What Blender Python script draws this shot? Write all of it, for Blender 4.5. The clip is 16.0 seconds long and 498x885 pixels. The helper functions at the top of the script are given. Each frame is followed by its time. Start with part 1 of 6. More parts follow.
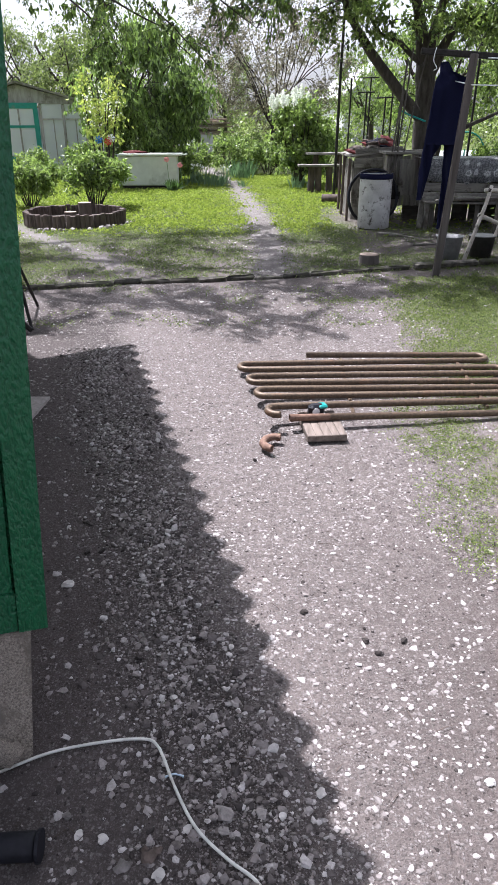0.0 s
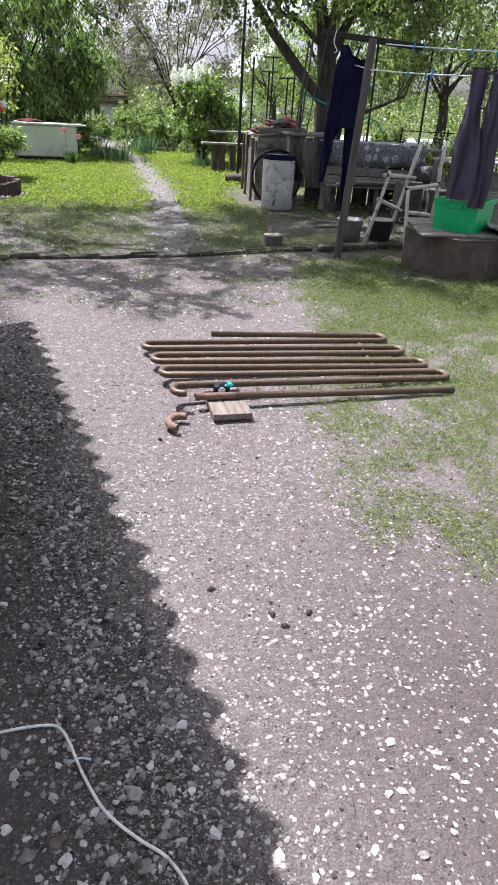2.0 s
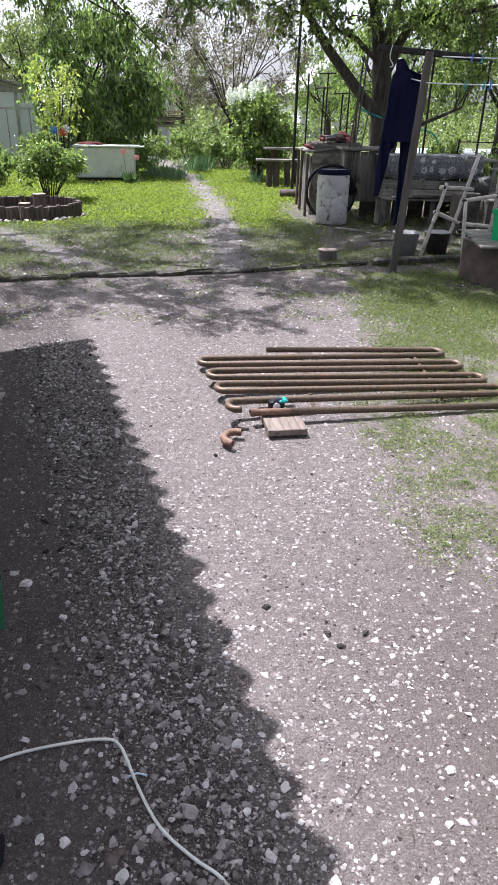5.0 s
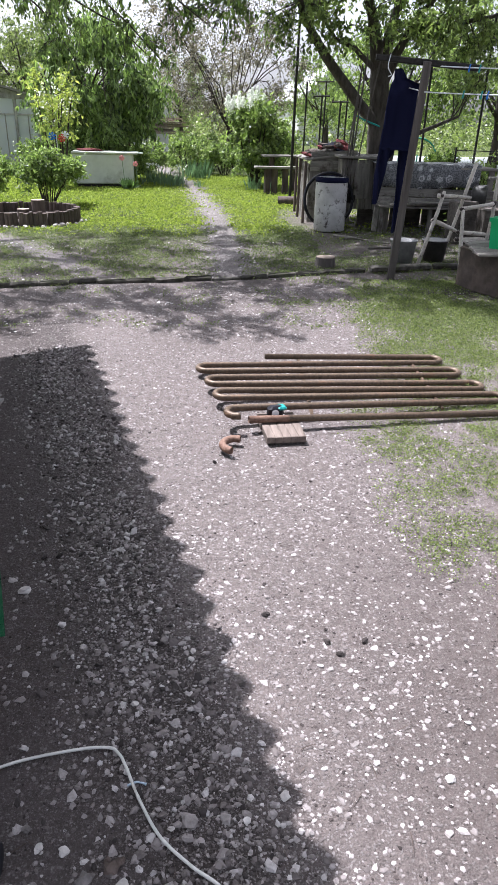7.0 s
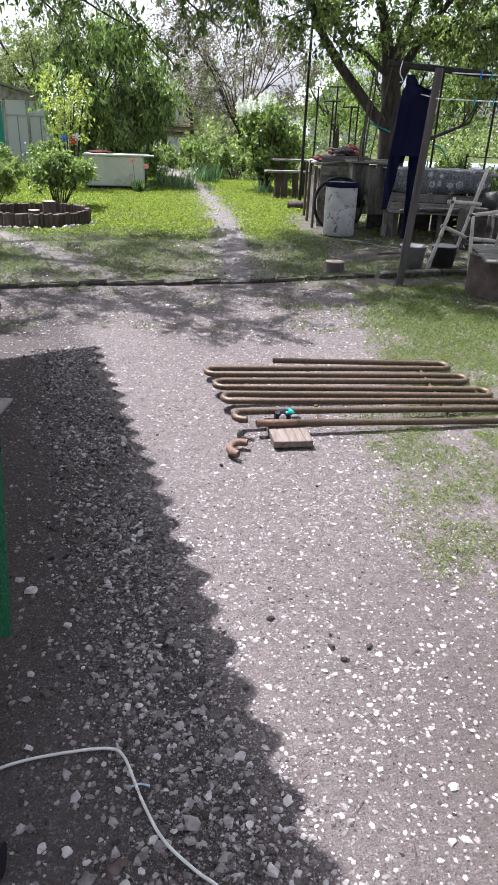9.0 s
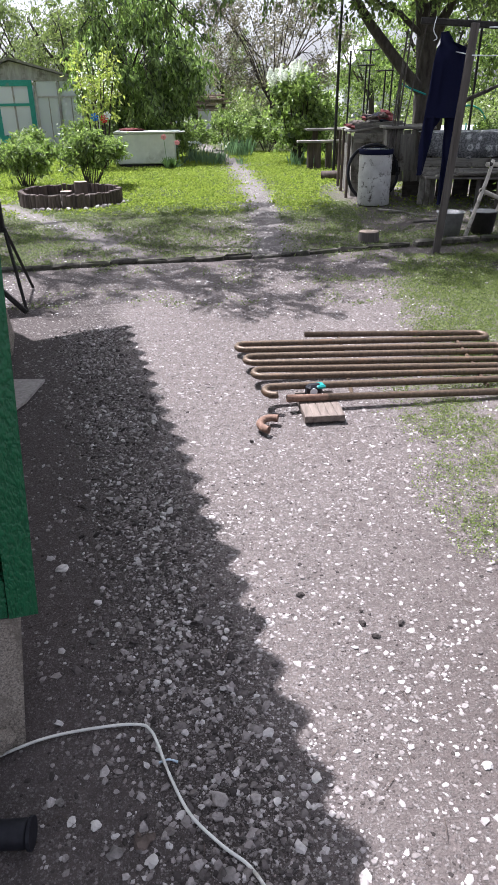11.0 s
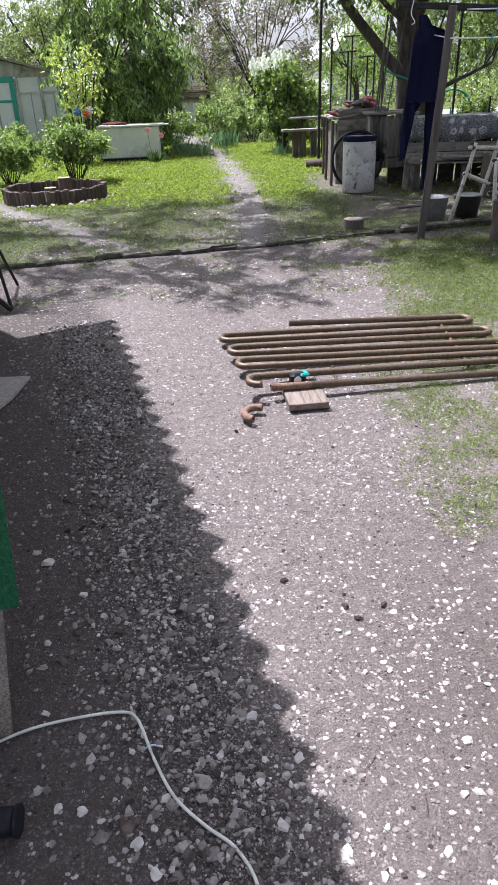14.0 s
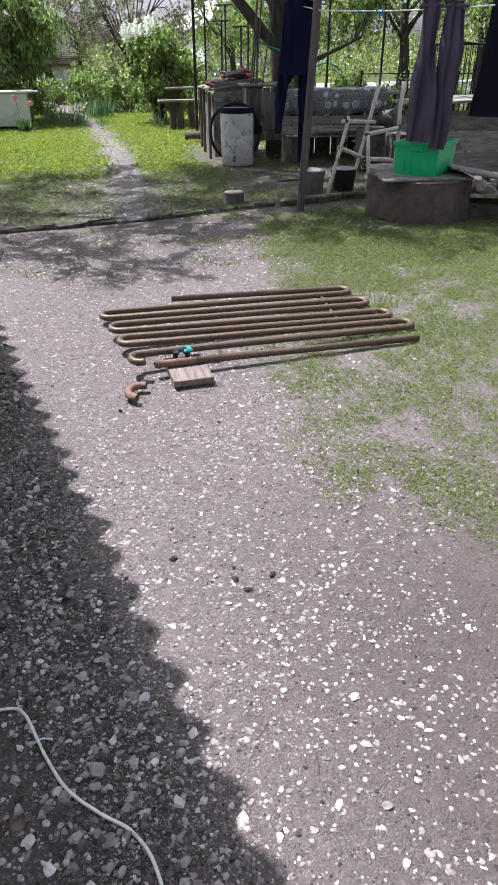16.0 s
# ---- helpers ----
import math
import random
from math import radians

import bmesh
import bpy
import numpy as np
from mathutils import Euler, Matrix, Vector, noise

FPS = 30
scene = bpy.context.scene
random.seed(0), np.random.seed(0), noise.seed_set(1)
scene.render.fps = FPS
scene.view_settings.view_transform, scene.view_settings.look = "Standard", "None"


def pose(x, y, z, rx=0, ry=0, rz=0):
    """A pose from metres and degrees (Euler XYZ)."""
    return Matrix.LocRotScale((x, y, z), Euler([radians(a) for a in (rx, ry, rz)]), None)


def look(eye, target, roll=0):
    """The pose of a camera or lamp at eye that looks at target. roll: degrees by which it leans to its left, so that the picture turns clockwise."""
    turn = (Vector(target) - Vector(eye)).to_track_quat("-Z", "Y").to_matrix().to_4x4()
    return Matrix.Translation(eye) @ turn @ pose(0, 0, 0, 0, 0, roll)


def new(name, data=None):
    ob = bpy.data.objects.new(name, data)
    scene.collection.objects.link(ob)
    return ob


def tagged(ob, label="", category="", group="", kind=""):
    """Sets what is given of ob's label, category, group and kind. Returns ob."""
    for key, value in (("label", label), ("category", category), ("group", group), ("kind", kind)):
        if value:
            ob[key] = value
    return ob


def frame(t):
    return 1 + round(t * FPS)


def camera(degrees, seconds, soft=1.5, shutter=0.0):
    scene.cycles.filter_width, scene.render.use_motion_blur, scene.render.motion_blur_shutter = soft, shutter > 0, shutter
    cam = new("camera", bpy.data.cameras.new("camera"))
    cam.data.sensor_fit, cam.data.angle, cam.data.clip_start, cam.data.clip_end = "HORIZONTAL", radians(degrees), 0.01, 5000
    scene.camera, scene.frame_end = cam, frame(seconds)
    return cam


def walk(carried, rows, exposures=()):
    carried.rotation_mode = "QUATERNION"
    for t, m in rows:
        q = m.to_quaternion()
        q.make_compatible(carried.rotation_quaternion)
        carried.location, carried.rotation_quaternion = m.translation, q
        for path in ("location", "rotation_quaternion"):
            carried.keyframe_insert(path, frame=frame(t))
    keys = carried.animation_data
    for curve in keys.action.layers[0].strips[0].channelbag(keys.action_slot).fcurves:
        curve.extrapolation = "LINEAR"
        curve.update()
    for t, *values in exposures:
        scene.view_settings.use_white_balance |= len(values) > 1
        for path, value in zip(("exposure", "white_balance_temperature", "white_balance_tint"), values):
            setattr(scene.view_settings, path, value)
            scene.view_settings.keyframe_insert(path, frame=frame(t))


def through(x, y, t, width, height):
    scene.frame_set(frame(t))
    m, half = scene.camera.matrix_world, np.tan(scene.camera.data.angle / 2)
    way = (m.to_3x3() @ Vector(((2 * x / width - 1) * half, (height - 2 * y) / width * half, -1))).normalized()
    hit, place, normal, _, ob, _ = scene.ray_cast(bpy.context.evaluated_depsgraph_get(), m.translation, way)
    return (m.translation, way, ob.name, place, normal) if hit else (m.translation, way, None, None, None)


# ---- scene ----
cam = camera(40.9, 16.0, soft=0.7)
EXPOSURES = [(0.0, 1.26, 5895, 16), (14.0, 1.24, 5895, 16), (15.5, 1.12, 5895, 16), (16.0, 1.1, 5895, 16)]
PATH = [
    (0, (0.003, 0.046, 1.581), (0.001, 1.847, 0.712), -0.1),
    (0.5, (0.008, 0.053, 1.575), (0.078, 1.854, 0.708), -0.1),
    (1, (0.007, 0.054, 1.571), (0.144, 1.858, 0.718), 0.9),
    (1.5, (-0.008, 0.052, 1.568), (0.179, 1.842, 0.695), 2.8),
    (2, (0.009, 0.052, 1.562), (0.284, 1.811, 0.65), 3.2),
    (2.5, (0.011, 0.046, 1.571), (0.305, 1.81, 0.676), 2.9),
    (3, (-0.003, 0.056, 1.573), (0.144, 1.831, 0.662), 1.4),
    (3.5, (-0.003, 0.059, 1.57), (0.123, 1.845, 0.679), 1.8),
    (4, (0.002, 0.054, 1.574), (0.12, 1.849, 0.7), 1.4),
    (4.2, (0.001, 0.055, 1.573), (0.116, 1.845, 0.689), 1.4),
    (6.3, (-0.007, 0.064, 1.579), (0.121, 1.857, 0.703), 0.8),
    (6.5, (-0.014, 0.068, 1.573), (0.125, 1.857, 0.688), 1.2),
    (7, (-0.013, 0.057, 1.582), (0.115, 1.856, 0.716), 1.5),
    (7.5, (-0.01, 0.054, 1.584), (0.078, 1.852, 0.712), 1.0),
    (8, (-0.004, 0.059, 1.578), (0.101, 1.852, 0.7), 0.8),
    (8.5, (-0.001, 0.053, 1.582), (0.107, 1.853, 0.716), 1.0),
    (9, (-0.019, 0.053, 1.588), (0.091, 1.856, 0.73), 2.1),
    (9.5, (-0.011, 0.067, 1.58), (0.06, 1.853, 0.682), 0.4),
    (9.7, (0.017, 0.07, 1.576), (0.032, 1.862, 0.687), -1.0),
    (11.8, (0.043, 0.089, 1.563), (0.027, 1.847, 0.61), -0.9),
    (12, (0.05, 0.089, 1.565), (0.029, 1.844, 0.607), -1.2),
    (12.5, (0.037, 0.077, 1.575), (-0.002, 1.869, 0.688), -1.1),
    (13, (0.029, 0.08, 1.568), (-0.011, 1.879, 0.696), -1.0),
    (13.5, (0.043, 0.076, 1.561), (0.019, 1.854, 0.645), -1.0),
    (14, (0.091, 0.063, 1.558), (0.092, 1.828, 0.617), -2.4),
    (14.5, (0.137, 0.041, 1.546), (0.305, 1.798, 0.604), -1.1),
    (15, (0.151, 0.046, 1.544), (0.438, 1.772, 0.574), 0.1),
    (15.5, (0.144, 0.06, 1.542), (0.484, 1.77, 0.562), 0.6),
    (16, (0.143, 0.077, 1.542), (0.445, 1.778, 0.534), -0.6),
]
walk(cam, [(t, look(eye, target, roll)) for t, eye, target, roll in PATH], EXPOSURES)

# ---- world, sun, exposure ----
SUN = Vector((-0.339, 0.418, 1.0)).normalized()
world = bpy.data.worlds.new("world")
scene.world = world
world.use_nodes = True
wt = world.node_tree
sky = wt.nodes.new("ShaderNodeTexSky")
sky.sky_type = "NISHITA"
sky.sun_disc = False
sky.sun_elevation = math.asin(SUN.z)
sky.sun_rotation = math.atan2(SUN.x, SUN.y)
sky.air_density = 0.85
sky.dust_density = 4.0
sky.ozone_density = 0.2
wt.nodes["Background"].inputs["Strength"].default_value = 0.108
haze = wt.nodes.new("ShaderNodeHueSaturation")
haze.inputs["Saturation"].default_value = 0.24
wt.links.new(sky.outputs["Color"], haze.inputs["Color"])
wt.links.new(haze.outputs["Color"], wt.nodes["Background"].inputs["Color"])
sun = new("sun", bpy.data.lights.new("sun", "SUN"))
sun.data.energy = 4.7
sun.data.angle = radians(0.53)
sun.data.color = (1.0, 0.965, 0.92)
sun.matrix_world = look(SUN * 60, (0, 0, 0))

# ---- helpers of this scene ----
rng = np.random.default_rng(7)
rnd = random.Random(11)


class Geo:
    """Collects vertices and faces of one mesh."""

    def __init__(self):
        self.v, self.f = [], []

    def add(self, vs, fs):
        n = len(self.v)
        self.v += [tuple(p) for p in vs]
        self.f += [tuple(i + n for i in f) for f in fs]
        return self

    def box(self, size, m=None, bevel=0.0, jitter=0.0, taper=1.0):
        sx, sy, sz = [s / 2 for s in size]
        b = min(bevel, sx * 0.9, sy * 0.9, sz * 0.9)
        m = m or Matrix.Identity(4)
        if b <= 0:
            vs = [Vector((x * sx * (taper if z > 0 else 1), y * sy * (taper if z > 0 else 1), z * sz)) for z in (-1, 1) for y in (-1, 1) for x in (-1, 1)]
            fs = [(0, 2, 3, 1), (4, 5, 7, 6), (0, 1, 5, 4), (2, 6, 7, 3), (0, 4, 6, 2), (1, 3, 7, 5)]
        else:
            ring = [(-sx + b, -sy), (sx - b, -sy), (sx, -sy + b), (sx, sy - b), (sx - b, sy), (-sx + b, sy), (-sx, sy - b), (-sx, -sy + b)]
            vs = []
            for z, k in ((-sz, 1), (-sz + b, 0), (sz - b, 0), (sz, 1)):
                t = taper if z > 0 else 1
                for x, y in ring:
                    vs.append(Vector((x * t * (1 - k * b / sx), y * t * (1 - k * b / sy), z)))
            fs = [tuple(range(7, -1, -1)), tuple(range(24, 32))]
            for r in range(3):
                fs += [(r * 8 + i, r * 8 + (i + 1) % 8, r * 8 + 8 + (i + 1) % 8, r * 8 + 8 + i) for i in range(8)]
        if jitter:
            vs = [p + Vector([rnd.uniform(-jitter, jitter) for _ in range(3)]) for p in vs]
        return self.add([m @ p for p in vs], fs)

    def tube(self, pts, radii, seg=8, cap=True, hollow=0.0):
        pts = [Vector(p) for p in pts]
        if not isinstance(radii, (list, tuple)):
            radii = [radii] * len(pts)
        vs, fs = [], []
        d0 = (pts[1] - pts[0]).normalized()
        a = d0.orthogonal().normalized()
        for i, p in enumerate(pts):
            d = (pts[min(i + 1, len(pts) - 1)] - pts[max(i - 1, 0)]).normalized()
            a = (a - d * a.dot(d)).normalized()
            b = d.cross(a)
            for k in range(seg):
                w = 2 * math.pi * k / seg
                vs.append(p + (a * math.cos(w) + b * math.sin(w)) * radii[i])
        for i in range(len(pts) - 1):
            fs += [(i * seg + k, i * seg + (k + 1) % seg, (i + 1) * seg + (k + 1) % seg, (i + 1) * seg + k) for k in range(seg)]
        if cap and not hollow:
            fs += [tuple(range(seg - 1, -1, -1)), tuple(range((len(pts) - 1) * seg, len(pts) * seg))]
        if hollow:
            for end, inner in ((0, pts[1]), (len(pts) - 1, pts[-2])):
                o, n = end * seg, len(vs)
                c = pts[end]
                ring = [c + (vs[o + k] - c) * hollow for k in range(seg)]
                deep = c + (inner - c).normalized() * radii[end] * 2.5
                vs += ring + [p + deep - c for p in ring]
                fs += [(o + k, o + (k + 1) % seg, n + (k + 1) % seg, n + k) for k in range(seg)]
                fs += [(n + k, n + (k + 1) % seg, n + seg + (k + 1) % seg, n + seg + k) for k in range(seg)]
                fs.append(tuple(range(n + seg, n + 2 * seg)))
        return self.add(vs, fs)

    def lathe(self, profile, seg=24, m=None, dent=0.0):
        m = m or Matrix.Identity(4)
        vs, fs = [], []
        for r, z in profile:
            for k in range(seg):
                w = 2 * math.pi * k / seg
                q = r * (1 + dent * noise.noise((math.cos(w) * 2, math.sin(w) * 2, z * 3)))
                vs.append(m @ Vector((q * math.cos(w), q * math.sin(w), z)))
        for i in range(len(profile) - 1):
            fs += [(i * seg + k, i * seg + (k + 1) % seg, (i + 1) * seg + (k + 1) % seg, (i + 1) * seg + k) for k in range(seg)]
        if profile[0][0] > 1e-4:
            fs.append(tuple(range(seg - 1, -1, -1)))
        return self.add(vs, fs)

    def rock(self, size, m, seed):
        """An irregular lump with faceted sides."""
        bm = bmesh.new()
        bmesh.ops.create_icosphere(bm, subdivisions=2, radius=1)
        vs = []
        for v in bm.verts:
            k = 0.8 + 0.5 * noise.noise(v.co * 1.1 + Vector((seed * 3.7, seed, 0))) + 0.16 * noise.noise(v.co * 3 + Vector((seed, 0, 7)))
            vs.append(m @ Vector((v.co.x * size[0] * k, v.co.y * size[1] * k, v.co.z * size[2] * k)))
        self.add(vs, [[w.index for w in f.verts] for f in bm.faces])
        bm.free()
        return self

    def data(self, name, smooth=False):
        me = bpy.data.meshes.new(name)
        me.from_pydata(self.v, [], self.f)
        me.validate()
        if smooth:
            me.polygons.foreach_set("use_smooth", [True] * len(me.polygons))
        me.update()
        return me


def part(name, geo, material, parent=None, label="", smooth=False):
    me = geo if isinstance(geo, bpy.types.Mesh) else geo.data(name, smooth)
    if not me.materials:
        me.materials.append(material)
    ob = new(name, me)
    if parent is not None:
        ob.parent = parent
        ob.matrix_parent_inverse = parent.matrix_world.inverted() if parent.type != "EMPTY" else Matrix.Identity(4)
    if label:
        ob["label"] = label
    return ob


def thing(name, label, category, m=None, group="", kind=""):
    ob = new(name)
    ob.empty_display_size = 0.1
    ob.matrix_basis = m or Matrix.Identity(4)
    return tagged(ob, label, category, group, kind)


def single(name, geo, material, label, category, group="", kind="", m=None, smooth=False):
    ob = part(name, geo, material, smooth=smooth)
    if m:
        ob.matrix_basis = m
    return tagged(ob, label, category, group, kind)


def numpy_mesh(name, verts, faces):
    me = bpy.data.meshes.new(name)
    n, k = faces.shape
    me.vertices.add(len(verts))
    me.vertices.foreach_set("co", np.asarray(verts, dtype=np.float32).ravel())
    me.loops.add(n * k)
    me.loops.foreach_set("vertex_index", faces.astype(np.int32).ravel())
    me.polygons.add(n)
    me.polygons.foreach_set("loop_start", np.arange(0, n * k, k, dtype=np.int32))
    me.update(calc_edges=True)
    me.validate()
    me.shade_flat()
    return me


def unit(a):
    return a / np.maximum(np.linalg.norm(a, axis=-1, keepdims=True), 1e-9)


def leaf_mesh(name, at, along, length, width, fold=0.25):
    """Folded leaves, two triangles each, at points, along directions."""
    n = len(at)
    along = unit(along)
    side = unit(np.cross(along, rng.normal(size=(n, 3))))
    up = np.cross(side, along)
    length = np.broadcast_to(length, (n,))[:, None]
    width = np.broadcast_to(width, (n,))[:, None]
    mid = at + along * length * 0.45
    v = np.stack([at, mid + side * width / 2 + up * width * fold, at + along * length - up * length * 0.12, mid - side * width / 2 + up * width * fold], axis=1).reshape(-1, 3)
    b = np.arange(n)[:, None] * 4
    f = np.concatenate([b + np.array([0, 1, 2]), b + np.array([0, 2, 3])], axis=0)
    return numpy_mesh(name, v, f)


# ---- materials ----
def nodes_of(name):
    m = bpy.data.materials.new(name)
    m.use_nodes = True
    t = m.node_tree
    return m, t, t.nodes["Principled BSDF"]


def noise_node(t, scale, detail=5, rough=0.6, coords="Object", stretch=None):
    tc = t.nodes.new("ShaderNodeTexCoord")
    n = t.nodes.new("ShaderNodeTexNoise")
    n.inputs["Scale"].default_value = scale
    n.inputs["Detail"].default_value = detail
    n.inputs["Roughness"].default_value = rough
    src = tc.outputs[coords]
    if stretch:
        mp = t.nodes.new("ShaderNodeMapping")
        mp.inputs["Scale"].default_value = stretch
        t.links.new(src, mp.inputs["Vector"])
        src = mp.outputs["Vector"]
    t.links.new(src, n.inputs["Vector"])
    return n


def ramp(t, src, stops):
    r = t.nodes.new("ShaderNodeValToRGB")
    e = r.color_ramp.elements
    while len(e) < len(stops):
        e.new(0.5)
    for el, (p, c) in zip(e, stops):
        el.position = p
        el.color = (*c, 1) if len(c) == 3 else c
    t.links.new(src, r.inputs["Fac"])
    return r.outputs["Color"]


def mix(t, fac, a, b, blend="MIX"):
    m = t.nodes.new("ShaderNodeMix")
    m.data_type = "RGBA"
    m.blend_type = blend
    for sock, val in ((m.inputs[0], fac), (m.inputs[6], a), (m.inputs[7], b)):
        if isinstance(val, (int, float)):
            sock.default_value = val
        elif isinstance(val, tuple):
            sock.default_value = (*val, 1)
        else:
            t.links.new(val, sock)
    return m.outputs[2]


def maths(t, op, a, b=0.0, clamp=False):
    m = t.nodes.new("ShaderNodeMath")
    m.operation = op
    m.use_clamp = clamp
    for sock, val in ((m.inputs[0], a), (m.inputs[1], b)):
        if isinstance(val, (int, float)):
            sock.default_value = val
        else:
            t.links.new(val, sock)
    return m.outputs[0]


def bump(t, bsdf, height, strength=0.4, distance=0.01):
    b = t.nodes.new("ShaderNodeBump")
    b.inputs["Strength"].default_value = strength
    b.inputs["Distance"].default_value = distance
    t.links.new(height, b.inputs["Height"])
    t.links.new(b.outputs["Normal"], bsdf.inputs["Normal"])


def surface(name, dark, light, scale=8, rough=0.8, metal=0.0, stain=None, stain_scale=2.0, stain_at=0.6, stretch=None, relief=0.4, depth=0.006, vary=0.0, spec=0.4):
    """Two-tone grain, larger stains and relief."""
    m, t, p = nodes_of(name)
    g = noise_node(t, scale, 6, 0.65, stretch=stretch)
    c = ramp(t, g.outputs["Fac"], [(0.32, dark), (0.68, light)])
    if stain:
        s = noise_node(t, stain_scale, 5, 0.7)
        k = ramp(t, s.outputs["Fac"], [(stain_at - 0.06, (0, 0, 0)), (stain_at + 0.06, (1, 1, 1))])
        c = mix(t, k, c, stain)
    if vary:
        oi = t.nodes.new("ShaderNodeObjectInfo")
        k = maths(t, "MULTIPLY_ADD", oi.outputs["Random"], vary)
        t.nodes[-1].inputs[2].default_value = 1 - vary / 2
        c = mix(t, 1.0, c, k, "MULTIPLY")
    t.links.new(c, p.inputs["Base Color"])
    p.inputs["Roughness"].default_value = rough
    p.inputs["Metallic"].default_value = metal
    p.inputs["Specular IOR Level"].default_value = spec
    if relief:
        bump(t, p, g.outputs["Fac"], relief, depth)
    return m


def foliage(name, dark, light, through=0.45, gloss=0.12, tips=None, glow=(1.1, 1.18, 0.98)):
    """Thin leaves: light passes through them, each one differs a little."""
    m, t, p = nodes_of(name)
    t.nodes.remove(p)
    out = t.nodes["Material Output"]
    gi = t.nodes.new("ShaderNodeNewGeometry")
    stops = [(0.0, dark), (0.85, light)]
    if tips:
        stops.append((1.0, tips))
    c = ramp(t, gi.outputs["Random Per Island"], stops)
    d = t.nodes.new("ShaderNodeBsdfDiffuse")
    tr = t.nodes.new("ShaderNodeBsdfTranslucent")
    gl = t.nodes.new("ShaderNodeBsdfGlossy")
    gl.inputs["Roughness"].default_value = 0.45
    t.links.new(c, d.inputs["Color"])
    warm = mix(t, 1.0, c, glow, "MULTIPLY")
    t.links.new(warm, tr.inputs["Color"])
    a = t.nodes.new("ShaderNodeMixShader")
    a.inputs[0].default_value = through
    t.links.new(d.outputs[0], a.inputs[1])
    t.links.new(tr.outputs[0], a.inputs[2])
    b = t.nodes.new("ShaderNodeMixShader")
    b.inputs[0].default_value = gloss * 0.5
    t.links.new(a.outputs[0], b.inputs[1])
    t.links.new(gl.outputs[0], b.inputs[2])
    t.links.new(b.outputs[0], out.inputs["Surface"])
    return m


def islands(name, stops, rough=0.85, grain=120.0):
    """Loose pieces in one mesh, each of its own tone."""
    m, t, p = nodes_of(name)
    gi = t.nodes.new("ShaderNodeNewGeometry")
    c = ramp(t, gi.outputs["Random Per Island"], stops)
    g = noise_node(t, grain, 3)
    c = mix(t, 0.35, c, ramp(t, g.outputs["Fac"], [(0.35, (0.3, 0.27, 0.26)), (0.62, (1, 1, 1))]), "MULTIPLY")
    t.links.new(c, p.inputs["Base Color"])
    p.inputs["Roughness"].default_value = rough
    p.inputs["Specular IOR Level"].default_value = 0.3
    return m


def old_paint():
    """Thick wrinkled oil paint on boards, shading of the wrinkles put into the colour."""
    m, t, p = nodes_of("green_paint")
    w = noise_node(t, 120, 2, 0.5, stretch=(1, 1, 0.45))
    big = noise_node(t, 6, 4, 0.6, stretch=(1, 1, 0.3))
    c = ramp(t, w.outputs["Fac"], [(0.34, (0.008, 0.09, 0.036)), (0.46, (0.012, 0.118, 0.047)), (0.66, (0.014, 0.126, 0.051)), (0.76, (0.022, 0.145, 0.062))])
    c = mix(t, ramp(t, big.outputs["Fac"], [(0.5, (0, 0, 0)), (0.72, (0.45, 0.45, 0.45))]), c, (0.01, 0.075, 0.036))
    t.links.new(c, p.inputs["Base Color"])
    p.inputs["Roughness"].default_value = 0.42
    bump(t, p, ramp(t, w.outputs["Fac"], [(0.38, (0, 0, 0)), (0.52, (0.7, 0.7, 0.7)), (0.7, (1, 1, 1))]), 0.5, 0.012)
    return m


M_GREEN = old_paint()
M_CONC = surface("old_concrete", (0.1, 0.083, 0.068), (0.46, 0.4, 0.335), 190, 0.95, stain=(0.17, 0.145, 0.12), stain_scale=9, stain_at=0.55, relief=0.9, depth=0.008)
M_SLATE = surface("fibre_cement", (0.24, 0.215, 0.2), (0.4, 0.365, 0.345), 40, 0.9)
M_RUST = surface("rusty_pipe", (0.06, 0.042, 0.029), (0.155, 0.108, 0.072), 60, 0.5, metal=0.35, stain=(0.15, 0.085, 0.05), stain_scale=7, stain_at=0.64, relief=0.3, depth=0.002)
M_RUST2 = surface("red_rust", (0.12, 0.065, 0.045), (0.24, 0.15, 0.11), 60, 0.75, metal=0.2, relief=0.3, depth=0.002)
M_BOARD = surface("pale_board", (0.1, 0.077, 0.064), (0.25, 0.2, 0.17), 30, 0.85, stretch=(1, 0.1, 1), stain=(0.22, 0.17, 0.14), stain_scale=14, stain_at=0.66)
M_GREYWOOD = surface("grey_weathered_wood", (0.12, 0.11, 0.1), (0.27, 0.25, 0.22), 26, 0.9, stretch=(1, 1, 0.1), stain=(0.07, 0.06, 0.05), stain_scale=3, stain_at=0.6, relief=0.6, vary=0.5)
M_GREYWOODX = surface("grey_weathered_plank", (0.12, 0.11, 0.1), (0.29, 0.27, 0.24), 26, 0.9, stretch=(0.1, 1, 1), stain=(0.07, 0.06, 0.05), stain_scale=3, stain_at=0.6, relief=0.6, vary=0.5)
M_POST = surface("dark_grey_post", (0.055, 0.047, 0.042), (0.125, 0.109, 0.1), 24, 0.85, stretch=(1, 1, 0.08), relief=0.5)
M_LOG = surface("brown_log", (0.05, 0.038, 0.032), (0.13, 0.1, 0.085), 18, 0.95, stretch=(1, 1, 0.15), relief=0.9, depth=0.01, vary=0.5)
M_CUT = surface("cut_log_end", (0.2, 0.15, 0.12), (0.36, 0.29, 0.24), 22, 0.9, relief=0.3)
M_BARK = surface("tree_bark", (0.03, 0.025, 0.021), (0.1, 0.088, 0.075), 14, 0.95, stretch=(1, 1, 0.25), relief=1.0, depth=0.02)
